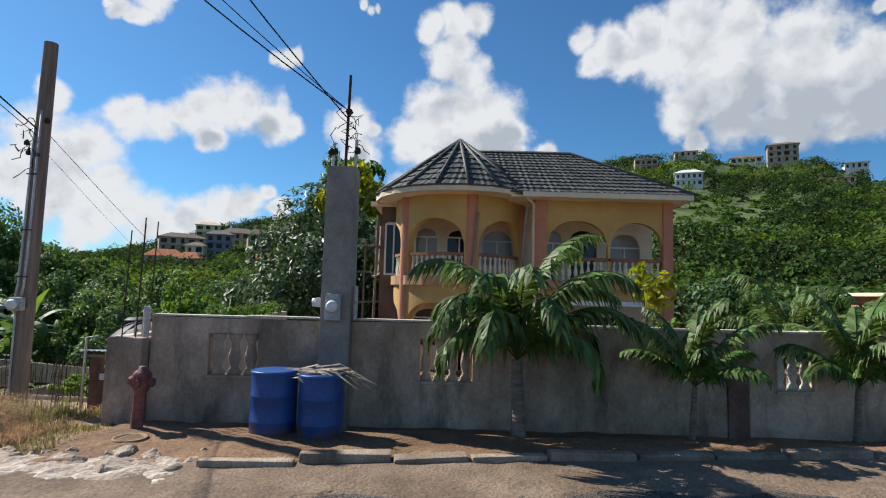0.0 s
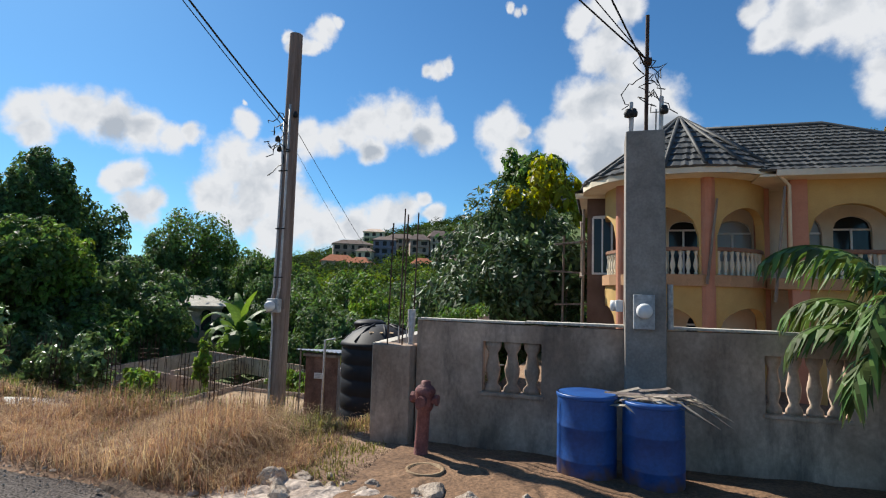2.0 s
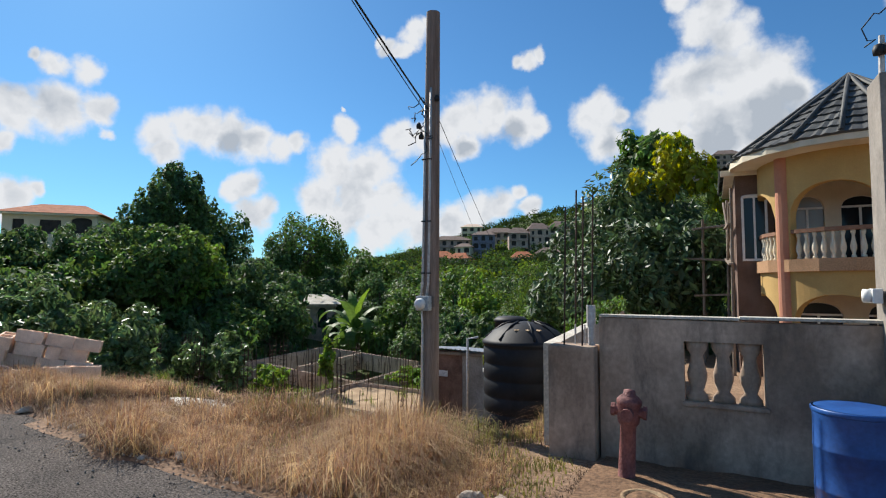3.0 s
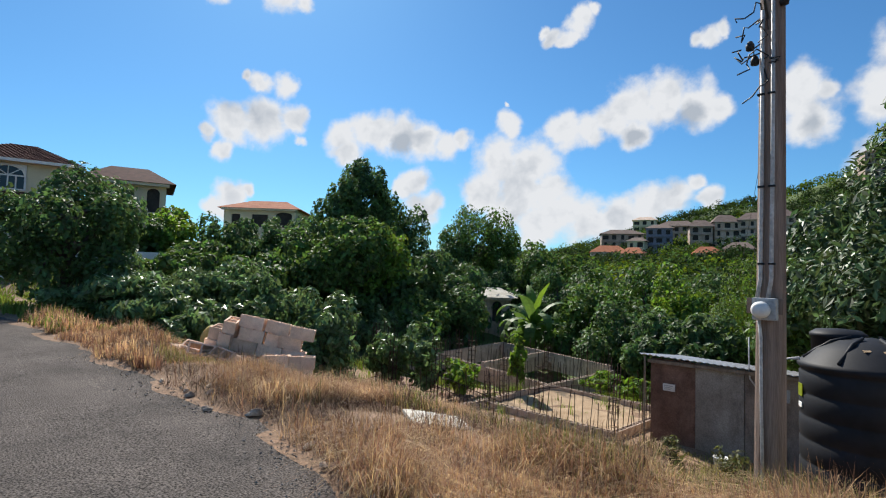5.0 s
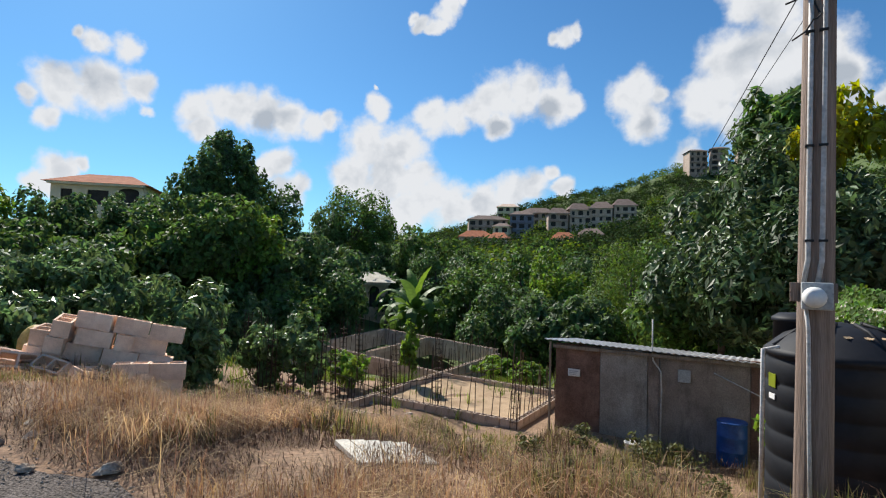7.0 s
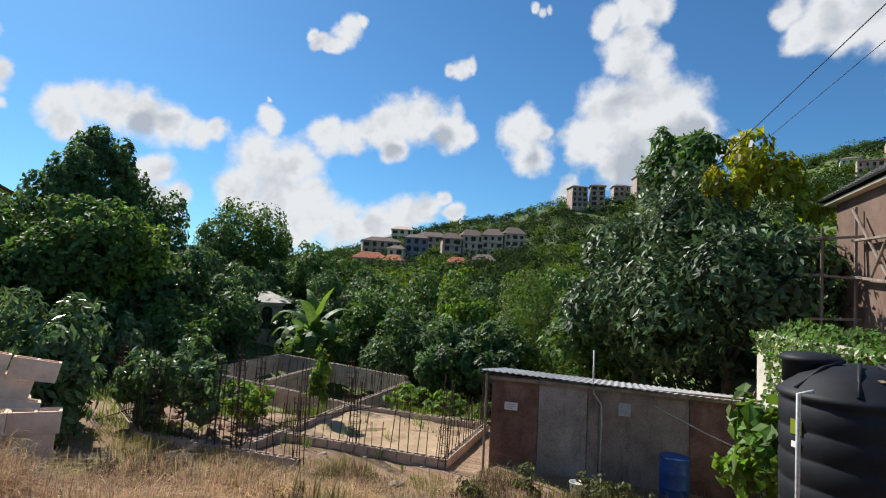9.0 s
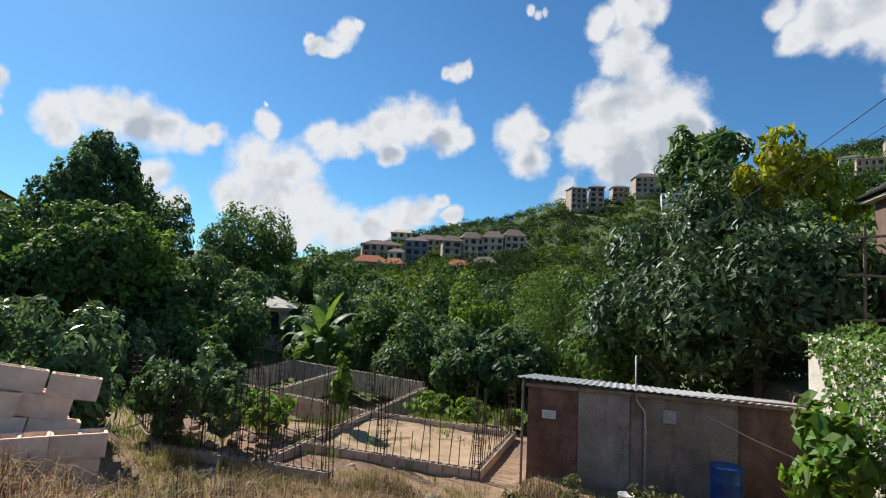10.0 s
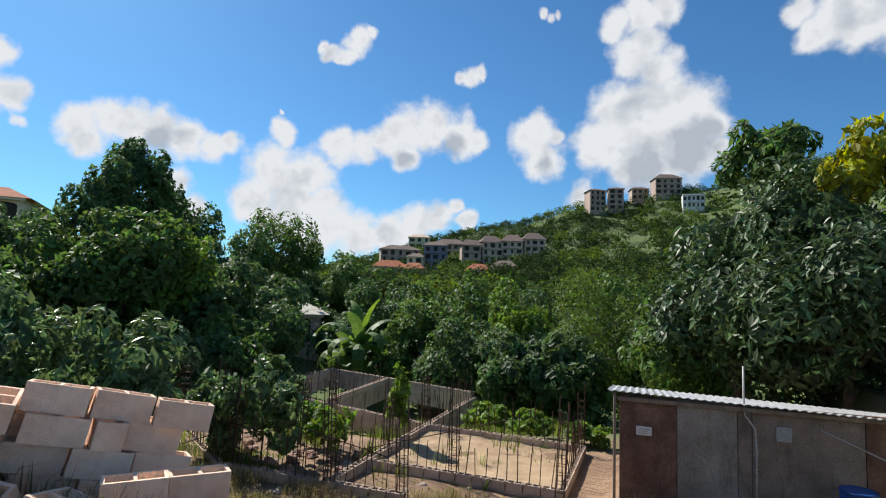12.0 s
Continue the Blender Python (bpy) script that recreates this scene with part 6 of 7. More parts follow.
    for i, (az, el, d, w, mat, n) in enumerate(rows):
        x, y = d * math.sin(radians(az)), d * math.cos(radians(az))
        z = ground(x, y) - 0.1
        tree("dense dark tree in the garden behind the wall" if mat is leaf_dark else "leafy green tree in the garden behind the wall", (x, y, z), 1.6 + d * math.tan(radians(el)) - z, w, mat, n, (0.3, 0.18), 14, 140 + i, 0.0, group="garden trees")
    tree("yellow-green croton shrub with bare stems behind the wall", (4.25, 11.0, -0.8), 3.35, 0.95, leaf_yellow, 330, (0.2, 0.1), 8, 150, 0.55, category="shrub", name="shrub", trunk=0.04)
    tree("light green leafy shrub behind the wall", (4.9, 11.8, -0.8), 2.2, 1.3, leaf_light, 700, (0.16, 0.1), 8, 151, 0.4, category="shrub", name="shrub", trunk=0.04)
    tree("young fig-like sapling with lobed leaves beside the tank", (-5.75, 14.6, -2.9), 2.9, 1.5, leaf_light, 900, (0.26, 0.2), 8, 152, 0.2, category="sapling", name="sapling", trunk=0.04)
    for i, (x, y, h, w) in enumerate(((-9.9, 15.6, 0.7, 0.7), (-8.6, 15.3, 0.85, 0.9), (-7.8, 15.7, 0.6, 0.8), (-10.9, 14.6, 0.6, 0.7), (-8.1, 12.9, 0.5, 0.7), (-7.2, 14.4, 0.5, 0.9), (-9.4, 13.0, 0.45, 0.6), (-6.6, 12.0, 0.5, 0.8))):
        tree("scrubby olive weed growing before the shed", (x, y, ground(x, y) - 0.05), h, w, weed_leaf, 420, (0.1, 0.045), 9, 180 + i, 0.05, category="weed", name="weed", group="weeds before the shed", trunk=0.012)
    for i, (x, y, h, w) in enumerate(((-19.2, 18.6, 1.5, 1.3), (-17.9, 20.6, 2.6, 0.7), (-20.4, 19.6, 1.3, 1.2), (-20.4, 17.1, 3.1, 2.3), (-21.9, 17.2, 2.5, 1.7), (-23.6, 15.3, 1.9, 2.0), (-14.2, 23.6, 0.9, 1.6), (-12.2, 23.5, 0.8, 1.5), (-16, 24, 0.9, 2.0))):
        mat = leaf_pale if i in (3, 4, 5) else leaf_light
        tree("leafy weed bush growing inside the foundation", (x, y, PLOT - 0.05), h, w, mat, 2600 if mat is leaf_pale else 900, (0.24, 0.12), 9, 160 + i, 0.05, category="bush", name="bush", group="weed bushes", trunk=0.03)


def banana(base, h, seed):
    ob = thing("banana_plant", base, "banana plant with long torn green leaves behind the plot", "banana plant")
    rr = random.Random(seed)
    base = Vector(base)
    top = base + Vector((0, 0, h * 0.5))
    bm = bmesh.new()
    rod(bm, base, top, 0.16, 0.1, 12)
    part("stem", bm, leaf_light, ob)
    for i in range(13):
        a, e = i * 2.4, 1.5 - 0.1 * i
        L = h * 0.55 * rr.uniform(0.85, 1.1)
        out = Vector((math.cos(a), math.sin(a), 0))
        sidev = out.cross(Vector((0, 0, 1)))
        p, verts, faces, m = top.copy(), [], [], 12
        for k in range(m + 1):
            w = 0.4 * math.sin(math.pi * min(1, 0.08 + k / m * 0.92)) ** 0.6 * (1 + 0.12 * rr.uniform(-1, 1))
            fold = Vector((0, 0, -0.25 * w))
            verts += [p - sidev * w + fold, p.copy(), p + sidev * w + fold]
            p = p + (out * math.cos(e) + Vector((0, 0, math.sin(e)))) * L / m
            e -= (0.06 + 0.03 * i) * (0.5 + 1.7 * k / m)
        for k in range(m):
            b = 3 * k
            faces += [(b, b + 1, b + 4, b + 3), (b + 1, b + 2, b + 5, b + 4)]
        raw("leaf", [tuple(v) for v in verts], faces, leaf_light if i < 2 else leaf_mid, ob)


def clumps(name, spots, mat, label, category, cards, size, seed):
    """A far wood: many uneven leaf clumps joined, for what nobody could count."""
    r = np.random.RandomState(seed)
    P, N = [], []
    for x, y, z, w, h in spots:
        d = r.randn(cards, 3)
        d /= np.linalg.norm(d, axis=1)[:, None]
        d[:, 2] = np.abs(d[:, 2]) * 1.0 - 0.25
        rad = 0.6 + 0.45 * r.rand(cards)
        P.append(np.array([x, y, z + h * 0.4]) + d * np.array([w, w, h * 0.62]) * rad[:, None])
        N.append(d + np.array([0, 0, 0.5]))
    ob = leaves(name, np.concatenate(P), np.concatenate(N), r, size, size * 0.7, mat, None, droop=0.2)
    tagged(ob, label, category, kind="stuff")


def build_woods():
    rr = random.Random(77)
    dark, light, bright = [], [], []
    for k in range(5000):
        az = rr.uniform(-42, 58)
        rad = 62 + 290 * rr.random() ** 0.8
        x, y = spot(az, rad)
        if any(abs(az - a) * 0.0175 * dd < wd / 2 + 1 and dd - 8 < rad < dd + 5 for a, dd, wd in FAR_SITES):
            continue
        open_ = noise.noise((x * 0.016, y * 0.016, 3)) + 0.4 * noise.noise((x * 0.06, y * 0.06, 8))
        if az > 4 and rad > 90 and open_ > 0.05 and rr.random() < 0.85:
            w = rr.uniform(0.8, 1.7)
            h = w * rr.uniform(0.7, 1.1)
        else:
            w = rr.uniform(1.8, 4.6)
            h = w * rr.uniform(1.2, 1.8)
        tone = noise.noise((x * 0.03, y * 0.03, 9)) + rr.uniform(-0.45, 0.45) + (0.2 if w < 1.75 else -0.1)
        (bright if tone > 0.32 else light if tone > -0.08 else dark).append((x, y, ground(x, y) - 0.3, w, h))
    clumps("hillside_scrub", bright, hill_bright, "bright yellow-green scrub in the clearings of the hillside", "woodland", 70, 0.8, 4)
    clumps("hillside_thicket", light, hill_green, "green trees and bushes covering the hillside", "woodland", 76, 0.85, 5)
    clumps("hillside_wood", dark, hill_dark, "dark green trees covering the hillside", "woodland", 84, 0.85, 6)
    far = []
    for k in range(420):
        az, rad = rr.uniform(-80, -4), rr.uniform(44, 100)
        x, y = spot(az, rad)
        lift = 1.0 if az < -33 else 0.8
        h = rr.uniform(3.5, 6.5) * lift
        far.append((x, y, ground(x, y) - 0.3, rr.uniform(2, 3.2), h))
    clumps("valley_wood", far, leaf_dark, "dense dark woodland filling the valley", "woodland", 150, 0.6, 7)


# ---- far buildings ----
FAR_SITES = []


def far_house(label, az, el_base, d, width, depth, storeys, wall_mat, roof_mat, turn, hip=2.2, bays=4, parapet=False, group="hillside buildings"):
    """A building of storeys, with real openings in its front, sills, balconies and a hipped or flat roof, seen from afar."""
    d0 = d
    x, y = spot(az, d)
    z = 1.5 + d * math.tan(radians(el_base))
    if d > 140:
        while ground(x, y) > z + 0.5 and d > 150:
            d -= 3
            x, y = spot(az, d)
            z = 1.5 + d * math.tan(radians(el_base))
        while ground(x, y) < z - 0.6 and d < 345:
            d += 3
            x, y = spot(az, d)
            z = 1.5 + d * math.tan(radians(el_base))
        FAR_SITES.append((az, d, width))
    grow = max(0.85, min(1.2, d / d0))
    width, depth = width * grow, depth * grow
    tall = 3.0 * grow
    h = storeys * tall
    ob = thing("building", (x, y, z), label, "building", group)
    M = Matrix.Translation((x, y, z)) @ pose(0, 0, 0, 0, 0, turn)
    holes, rr = [], random.Random(int(abs(az) * 10 + d))
    step = width / bays
    for s in range(storeys):
        for b in range(bays):
            ww = step * rr.choice((0.5, 0.68, 0.36))
            c = -width / 2 + step * (b + 0.5)
            holes.append((c - ww / 2, c + ww / 2, (s + 0.23) * tall, (s + 0.76) * tall, (s + (0.76 if rr.random() < 0.6 else 0.87)) * tall))
    bm = bmesh.new()
    pierced(bm, -width / 2, width / 2, -6, h, holes, lambda u, q, zz: tuple(M @ Vector((u, -depth / 2 + q, zz))), 0.3)
    box(bm, (-width / 2, -depth / 2 + 0.3, -6), (-width / 2 + 0.3, depth / 2, h), 0, M)
    box(bm, (width / 2 - 0.3, -depth / 2 + 0.3, -6), (width / 2, depth / 2, h), 0, M)
    box(bm, (-width / 2, depth / 2 - 0.3, -6), (width / 2, depth / 2, h), 0, M)
    part("wall", bm, wall_mat, ob)
    # no glass: near-black slabs paint the rooms' shade into each opening
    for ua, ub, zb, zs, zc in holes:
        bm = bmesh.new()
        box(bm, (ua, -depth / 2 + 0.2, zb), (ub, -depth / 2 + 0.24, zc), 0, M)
        part("window", bm, room_shade, ob)
    for s in range(1, storeys + 1):
        bm = bmesh.new()
        box(bm, (-width / 2 - 0.2, -depth / 2 - 0.6, s * tall - 0.25), (width / 2 + 0.2, -depth / 2 - 0.002, s * tall - 0.02), 0, M)
        part("ledge", bm, wall_mat, ob)
    bm = bmesh.new()
    if parapet:
        box(bm, (-width / 2 - 0.1, -depth / 2 - 0.1, h), (width / 2 + 0.1, depth / 2 + 0.1, h + 0.5), 0, M)
    else:
        o = 0.7
        c = [M @ Vector(p) for p in ((-width / 2 - o, -depth / 2 - o, h), (width / 2 + o, -depth / 2 - o, h), (width / 2 + o, depth / 2 + o, h), (-width / 2 - o, depth / 2 + o, h), (-width / 4, 0, h + hip), (width / 4, 0, h + hip))]
        v = [bm.verts.new(p) for p in c]
        for f in ((0, 1, 5, 4), (1, 2, 5), (2, 3, 4, 5), (3, 0, 4), (3, 2, 1, 0)):
            bm.faces.new([v[i] for i in f])
    part("roof", bm, roof_mat, ob)


def build_town():
    grey, apartment = "grey hillside apartment wing with shaded balconies", "pale apartment block with balconies on the hillside"
    far_house("long grey two-storey house with hipped roof on the hillside", -25.2, 3.3, 228, 16, 10, 2, far_grey, far_roof, 30, 2.4, bays=5)
    far_house("blue-grey house among the hillside apartments", -21.6, 3.0, 218, 9, 9, 3, far_blue, far_roof, 20, 1.8, bays=3)
    far_house(grey, -23.6, 2.5, 212, 6, 8, 2, mansion_paint, far_roof, 12, 1.6, bays=2)
    far_house("long brown-roofed house on the hillside", -20.0, 4.2, 250, 15, 10, 2, far_grey, far_roof, 16, 2.6, bays=5)
    far_house(grey, -18.0, 3.3, 232, 8, 9, 3, far_grey, far_roof, 24, 2.6, bays=2)
    far_house(apartment, -15.9, 3.7, 236, 9, 10, 3, far_cream, far_roof, 28, 3.0, bays=3)
    far_house(apartment, -13.6, 3.9, 240, 9, 10, 3, far_cream, far_roof, 12, 3.0, bays=3)
    far_house(apartment, -11.5, 4.2, 246, 9, 10, 3, far_cream, far_roof, 22, 3.0, bays=3)
    far_house("yellow house on the ridge", -23.0, 5.0, 290, 11, 9, 2, mansion_paint, far_cream, 20, bays=3)
    far_house("low house under an orange tile roof in the valley", -26.4, 2.0, 165, 11, 9, 1, far_cream, terracotta, 30, 2.8, bays=3)
    far_house("low house under an orange tile roof in the valley", -24.0, 1.8, 160, 6, 7, 1, far_cream, terracotta, 10, 2.2, bays=2)
    far_house("low brown house below the apartments", -14.6, 2.5, 190, 8, 8, 1, far_grey, far_roof, 10, 2.2, bays=3)
    far_house("low brown house below the apartments", -17.4, 2.0, 180, 7, 8, 1, far_cream, terracotta, 24, 2.2, bays=2)
    far_house("brown concrete apartment tower on the skyline", -4.9, 9.2, 322, 9, 10, 4, far_grey, far_roof, 24, 1.8, bays=3)
    far_house("brown concrete apartment tower on the skyline", -2.9, 9.3, 322, 8, 10, 4, far_grey, far_roof, 8, 1.8, bays=2)
    far_house("low brown house beside the skyline towers", -0.6, 10.3, 322, 9, 9, 2, far_grey, far_roof, 12, 2.0, bays=3)
    far_house("tall brown house beside the skyline towers", 1.9, 10.7, 325, 14, 10, 3, far_grey, far_roof, 14, 3.4, bays=4)
    far_house("white hillside house with dark windows", 4.2, 9.3, 270, 9, 8, 2, far_white, far_white, 0, 0.6, bays=5, parapet=True)
    far_house("white two-storey house on the hillside", 26.0, 11.0, 262, 11, 8, 2, far_white, far_white, -22, 2.0, bays=5)
    far_house("unfinished grey concrete house on the hillside", 19.6, 11.4, 280, 9, 8, 2, far_grey, far_grey, -15, 1.0, bays=4, parapet=True)
    far_house("unfinished grey concrete house on the hillside", 21.8, 12.7, 295, 11, 8, 2, far_grey, far_grey, -15, 1.0, bays=4, parapet=True)
    far_house("pale terraced house on the hillside", 22.2, 10.9, 262, 9, 8, 1, far_cream, far_cream, -15, 1.0, bays=3, parapet=True)
    far_house("pale house on the hillside", 18.4, 12.3, 292, 8, 8, 1, far_white, far_roof, -15, 1.6, bays=3)
    far_house("pale house on the ridge", 25.3, 13.8, 315, 11, 8, 1, far_cream, far_cream, -20, 1.4, bays=4)
    far_house("grey-roofed house on the ridge", 30.4, 12.7, 310, 14, 9, 1, far_white, far_roof, -24, 2.6, bays=5)
    far_house("tall brown house on the ridge", 33.4, 12.5, 312, 13, 9, 3, far_grey, far_roof, -28, 2.2, bays=4)
    far_house("pale house on the ridge", 38.6, 11.4, 315, 9, 8, 1, far_white, far_roof, -30, 1.4, bays=4)
    far_house("long low pale house on the hillside", 37.6, 10.2, 290, 12, 8, 1, far_cream, far_roof, -30, 1.0, bays=5)
    far_house("red-tiled pale house among the trees", -61.4, 3.8, 75, 9, 8, 1, mansion_paint, terracotta, 45, 1.5, bays=3)
    far_house("small house under a pale sheet roof among the trees", -38.4, -5.0, 54, 5.0, 4.0, 1, far_cream, pale_concrete, 32, 0.9, bays=2)


def build_mansion():
    """The pale yellow house with arched windows down the road."""
    d = 42.0
    x, y = spot(-86.5, d)
    ob = thing("mansion", (x, y, 1.0), "pale yellow two-storey house with arched white windows and maroon tiled roof", "house")
    M = Matrix.Translation((x, y, 0)) @ pose(0, 0, 0, 0, 0, 78)

    def at(u, q, z):
        return tuple(M @ Vector((u, q, z)))

    def arch_window(u, z0, w, h):
        bm = bmesh.new()
        pierced(bm, u - w / 2 - 0.1, u + w / 2 + 0.1, z0 - 0.1, z0 + h + w * 0.36 + 0.12, [(u - w / 2, u + w / 2, z0, z0 + h, z0 + h + w * 0.36)], lambda a, q, z: at(a, -0.08 + q, z), 0.12)
        win = part("window", bm, white_paint, ob)
        bm = bmesh.new()
        box(bm, (u - w / 2, 0.02, z0), (u + w / 2, 0.05, z0 + h + w * 0.36), 0, M)
        part("pane", bm, window_glass, win)
        bm = bmesh.new()
        n = 2 if w < 1.4 else 4
        for i in range(1, n):
            box(bm, (u - w / 2 + w * i / n - 0.04, -0.06, z0), (u - w / 2 + w * i / n + 0.04, 0.015, z0 + h), 0, M)
        box(bm, (u - w / 2, -0.065, z0 + h - 0.04), (u + w / 2, 0.016, z0 + h + 0.04), 0, M)
        for i in range(1, 4):
            t = math.pi * i / 4
            rod(bm, at(u, -0.02, z0 + h), at(u + w / 2 * math.cos(t), -0.02, z0 + h + w * 0.36 * math.sin(t)), 0.03, n=5)
        part("mullion", bm, white_paint, win)

    holes = [(0.6, 1.4, 6.2, 7.0, 7.29), (2.0, 3.6, 6.2, 7.0, 7.58), (1.3, 3.1, 3.5, 4.6, 5.25)]
    bm = bmesh.new()
    pierced(bm, 0, 6, -1, 7.9, [holes[0], holes[1], holes[2]], lambda u, q, z: at(u, q, z), 0.3)
    box(bm, (5.7, 0.3, -1), (6, 9, 7.9), 0, M)
    box(bm, (-6, 9, -1), (6, 9.3, 7.9), 0, M)
    part("front_wall", bm, mansion_paint, ob)
    arch_window(1.0, 6.2, 0.8, 0.8)
    arch_window(2.8, 6.2, 1.6, 0.8)
    arch_window(2.2, 3.5, 1.8, 1.1)
    bm = bmesh.new()
    pierced(bm, -6, 0, -1, 7.9, [(-3.4, -0.6, 5.2, 6.7, 7.4), (-3.4, -0.6, 1.5, 3.7, 4.5)], lambda u, q, z: at(u, 0.9 + q, z), 0.3)
    part("loggia_wall", bm, mansion_paint, ob)
    # near-black sheets put the rooms' shade into colour behind loggia and windows
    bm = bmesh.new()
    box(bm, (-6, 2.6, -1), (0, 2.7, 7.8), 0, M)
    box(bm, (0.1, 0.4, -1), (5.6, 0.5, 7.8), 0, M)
    part("interior_shade", bm, room_shade, ob)
    bm = bmesh.new()
    for z in (5.2, 2.0):
        box(bm, (-3.4, 0.8, z), (-0.6, 0.95, z + 0.12), 0, M)
        box(bm, (-3.4, 0.8, z + 0.85), (-0.6, 0.95, z + 0.97), 0, M)
    part("handrail", bm, white_paint, ob)
    for z in (5.3, 2.1):
        for k in range(9):
            bm = bmesh.new()
            lathe(bm, [(0.07, 0), (0.04, 0.1), (0.09, 0.3), (0.04, 0.6), (0.07, 0.75)], at(-3.2 + 0.3 * k, 0.87, z), 6)
            part("baluster", bm, white_paint, ob)
    roof = thing_part("roof", ob)
    tile_plane(roof, red_tile, at(-0.6, -0.7, 7.9), at(6.6, -0.7, 7.9), at(3.8, 4.4, 9.7), at(2.6, 4.4, 9.7), wave=0.3)
    tile_plane(roof, red_tile, at(6.6, -0.7, 7.9), at(6.6, 9.8, 7.9), at(3.8, 4.5, 9.7), at(3.8, 4.4, 9.7), wave=0.3)
    tile_plane(roof, red_tile, at(-0.6, 9.8, 7.9), at(-0.6, -0.7, 7.9), at(2.6, 4.4, 9.7), at(2.6, 4.5, 9.7), wave=0.3)
    tile_plane(roof, red_tile, at(-7, 0.2, 8.0), at(1.5, 0.2, 8.0), at(0.5, 5, 10.2), at(-4, 5, 10.2), wave=0.3)
    tile_plane(roof, red_tile, at(-0.1, -1.6, 5.4), at(5.6, -1.6, 5.4), at(4.6, -0.02, 6.0), at(0.8, -0.02, 6.0), wave=0.3)
    bm = bmesh.new()
    box(bm, (-0.6, -0.75, 7.78), (6.6, -0.6, 7.96), 0, M)
    box(bm, (-7, 0.15, 7.82), (0.0, 0.3, 8.0), 0, M)
    box(bm, (-0.1, -1.65, 5.28), (5.6, -1.5, 5.44), 0, M)
    part("fascia", bm, white_paint, ob)
    bm = bmesh.new()
    box(bm, (-14, -6.2, -1), (12, -6.0, 2.5), 0.02, M)
    w = part("garden_wall", bm, white_paint, None)
    tagged(w, "white painted garden wall before the pale house", "wall", kind="structure")
    far_house("grey-roofed rear wing of the pale house behind a tree", -73.9, 1.0, 52, 5.5, 6, 2, mansion_paint, red_tile, 72, 1.6, bays=3, group="")


# ---- verge: kerb, stones, grass ----
red_rubble = material("reddish_rubble", (0.22, 0.12, 0.09), (0.5, 0.33, 0.26), 0.95, 6.0, 50, 0.7, vary=0.3)
chalk_mat = material("crushed_chalk_rubble", (0.3, 0.23, 0.18), (0.56, 0.47, 0.39), 0.96, 2.2, 26, 0.9, grit=0.35)
lush_grass = material("lush_green_grass", (0.07, 0.12, 0.02), (0.17, 0.23, 0.05), 0.8, 0.7, 5, 0.0, island=0.35, translucent=0.35)
dead_grass = material("dead_brown_grass", (0.1, 0.06, 0.035), (0.26, 0.17, 0.1), 0.9, 1.0, 5, 0.0, island=0.4)


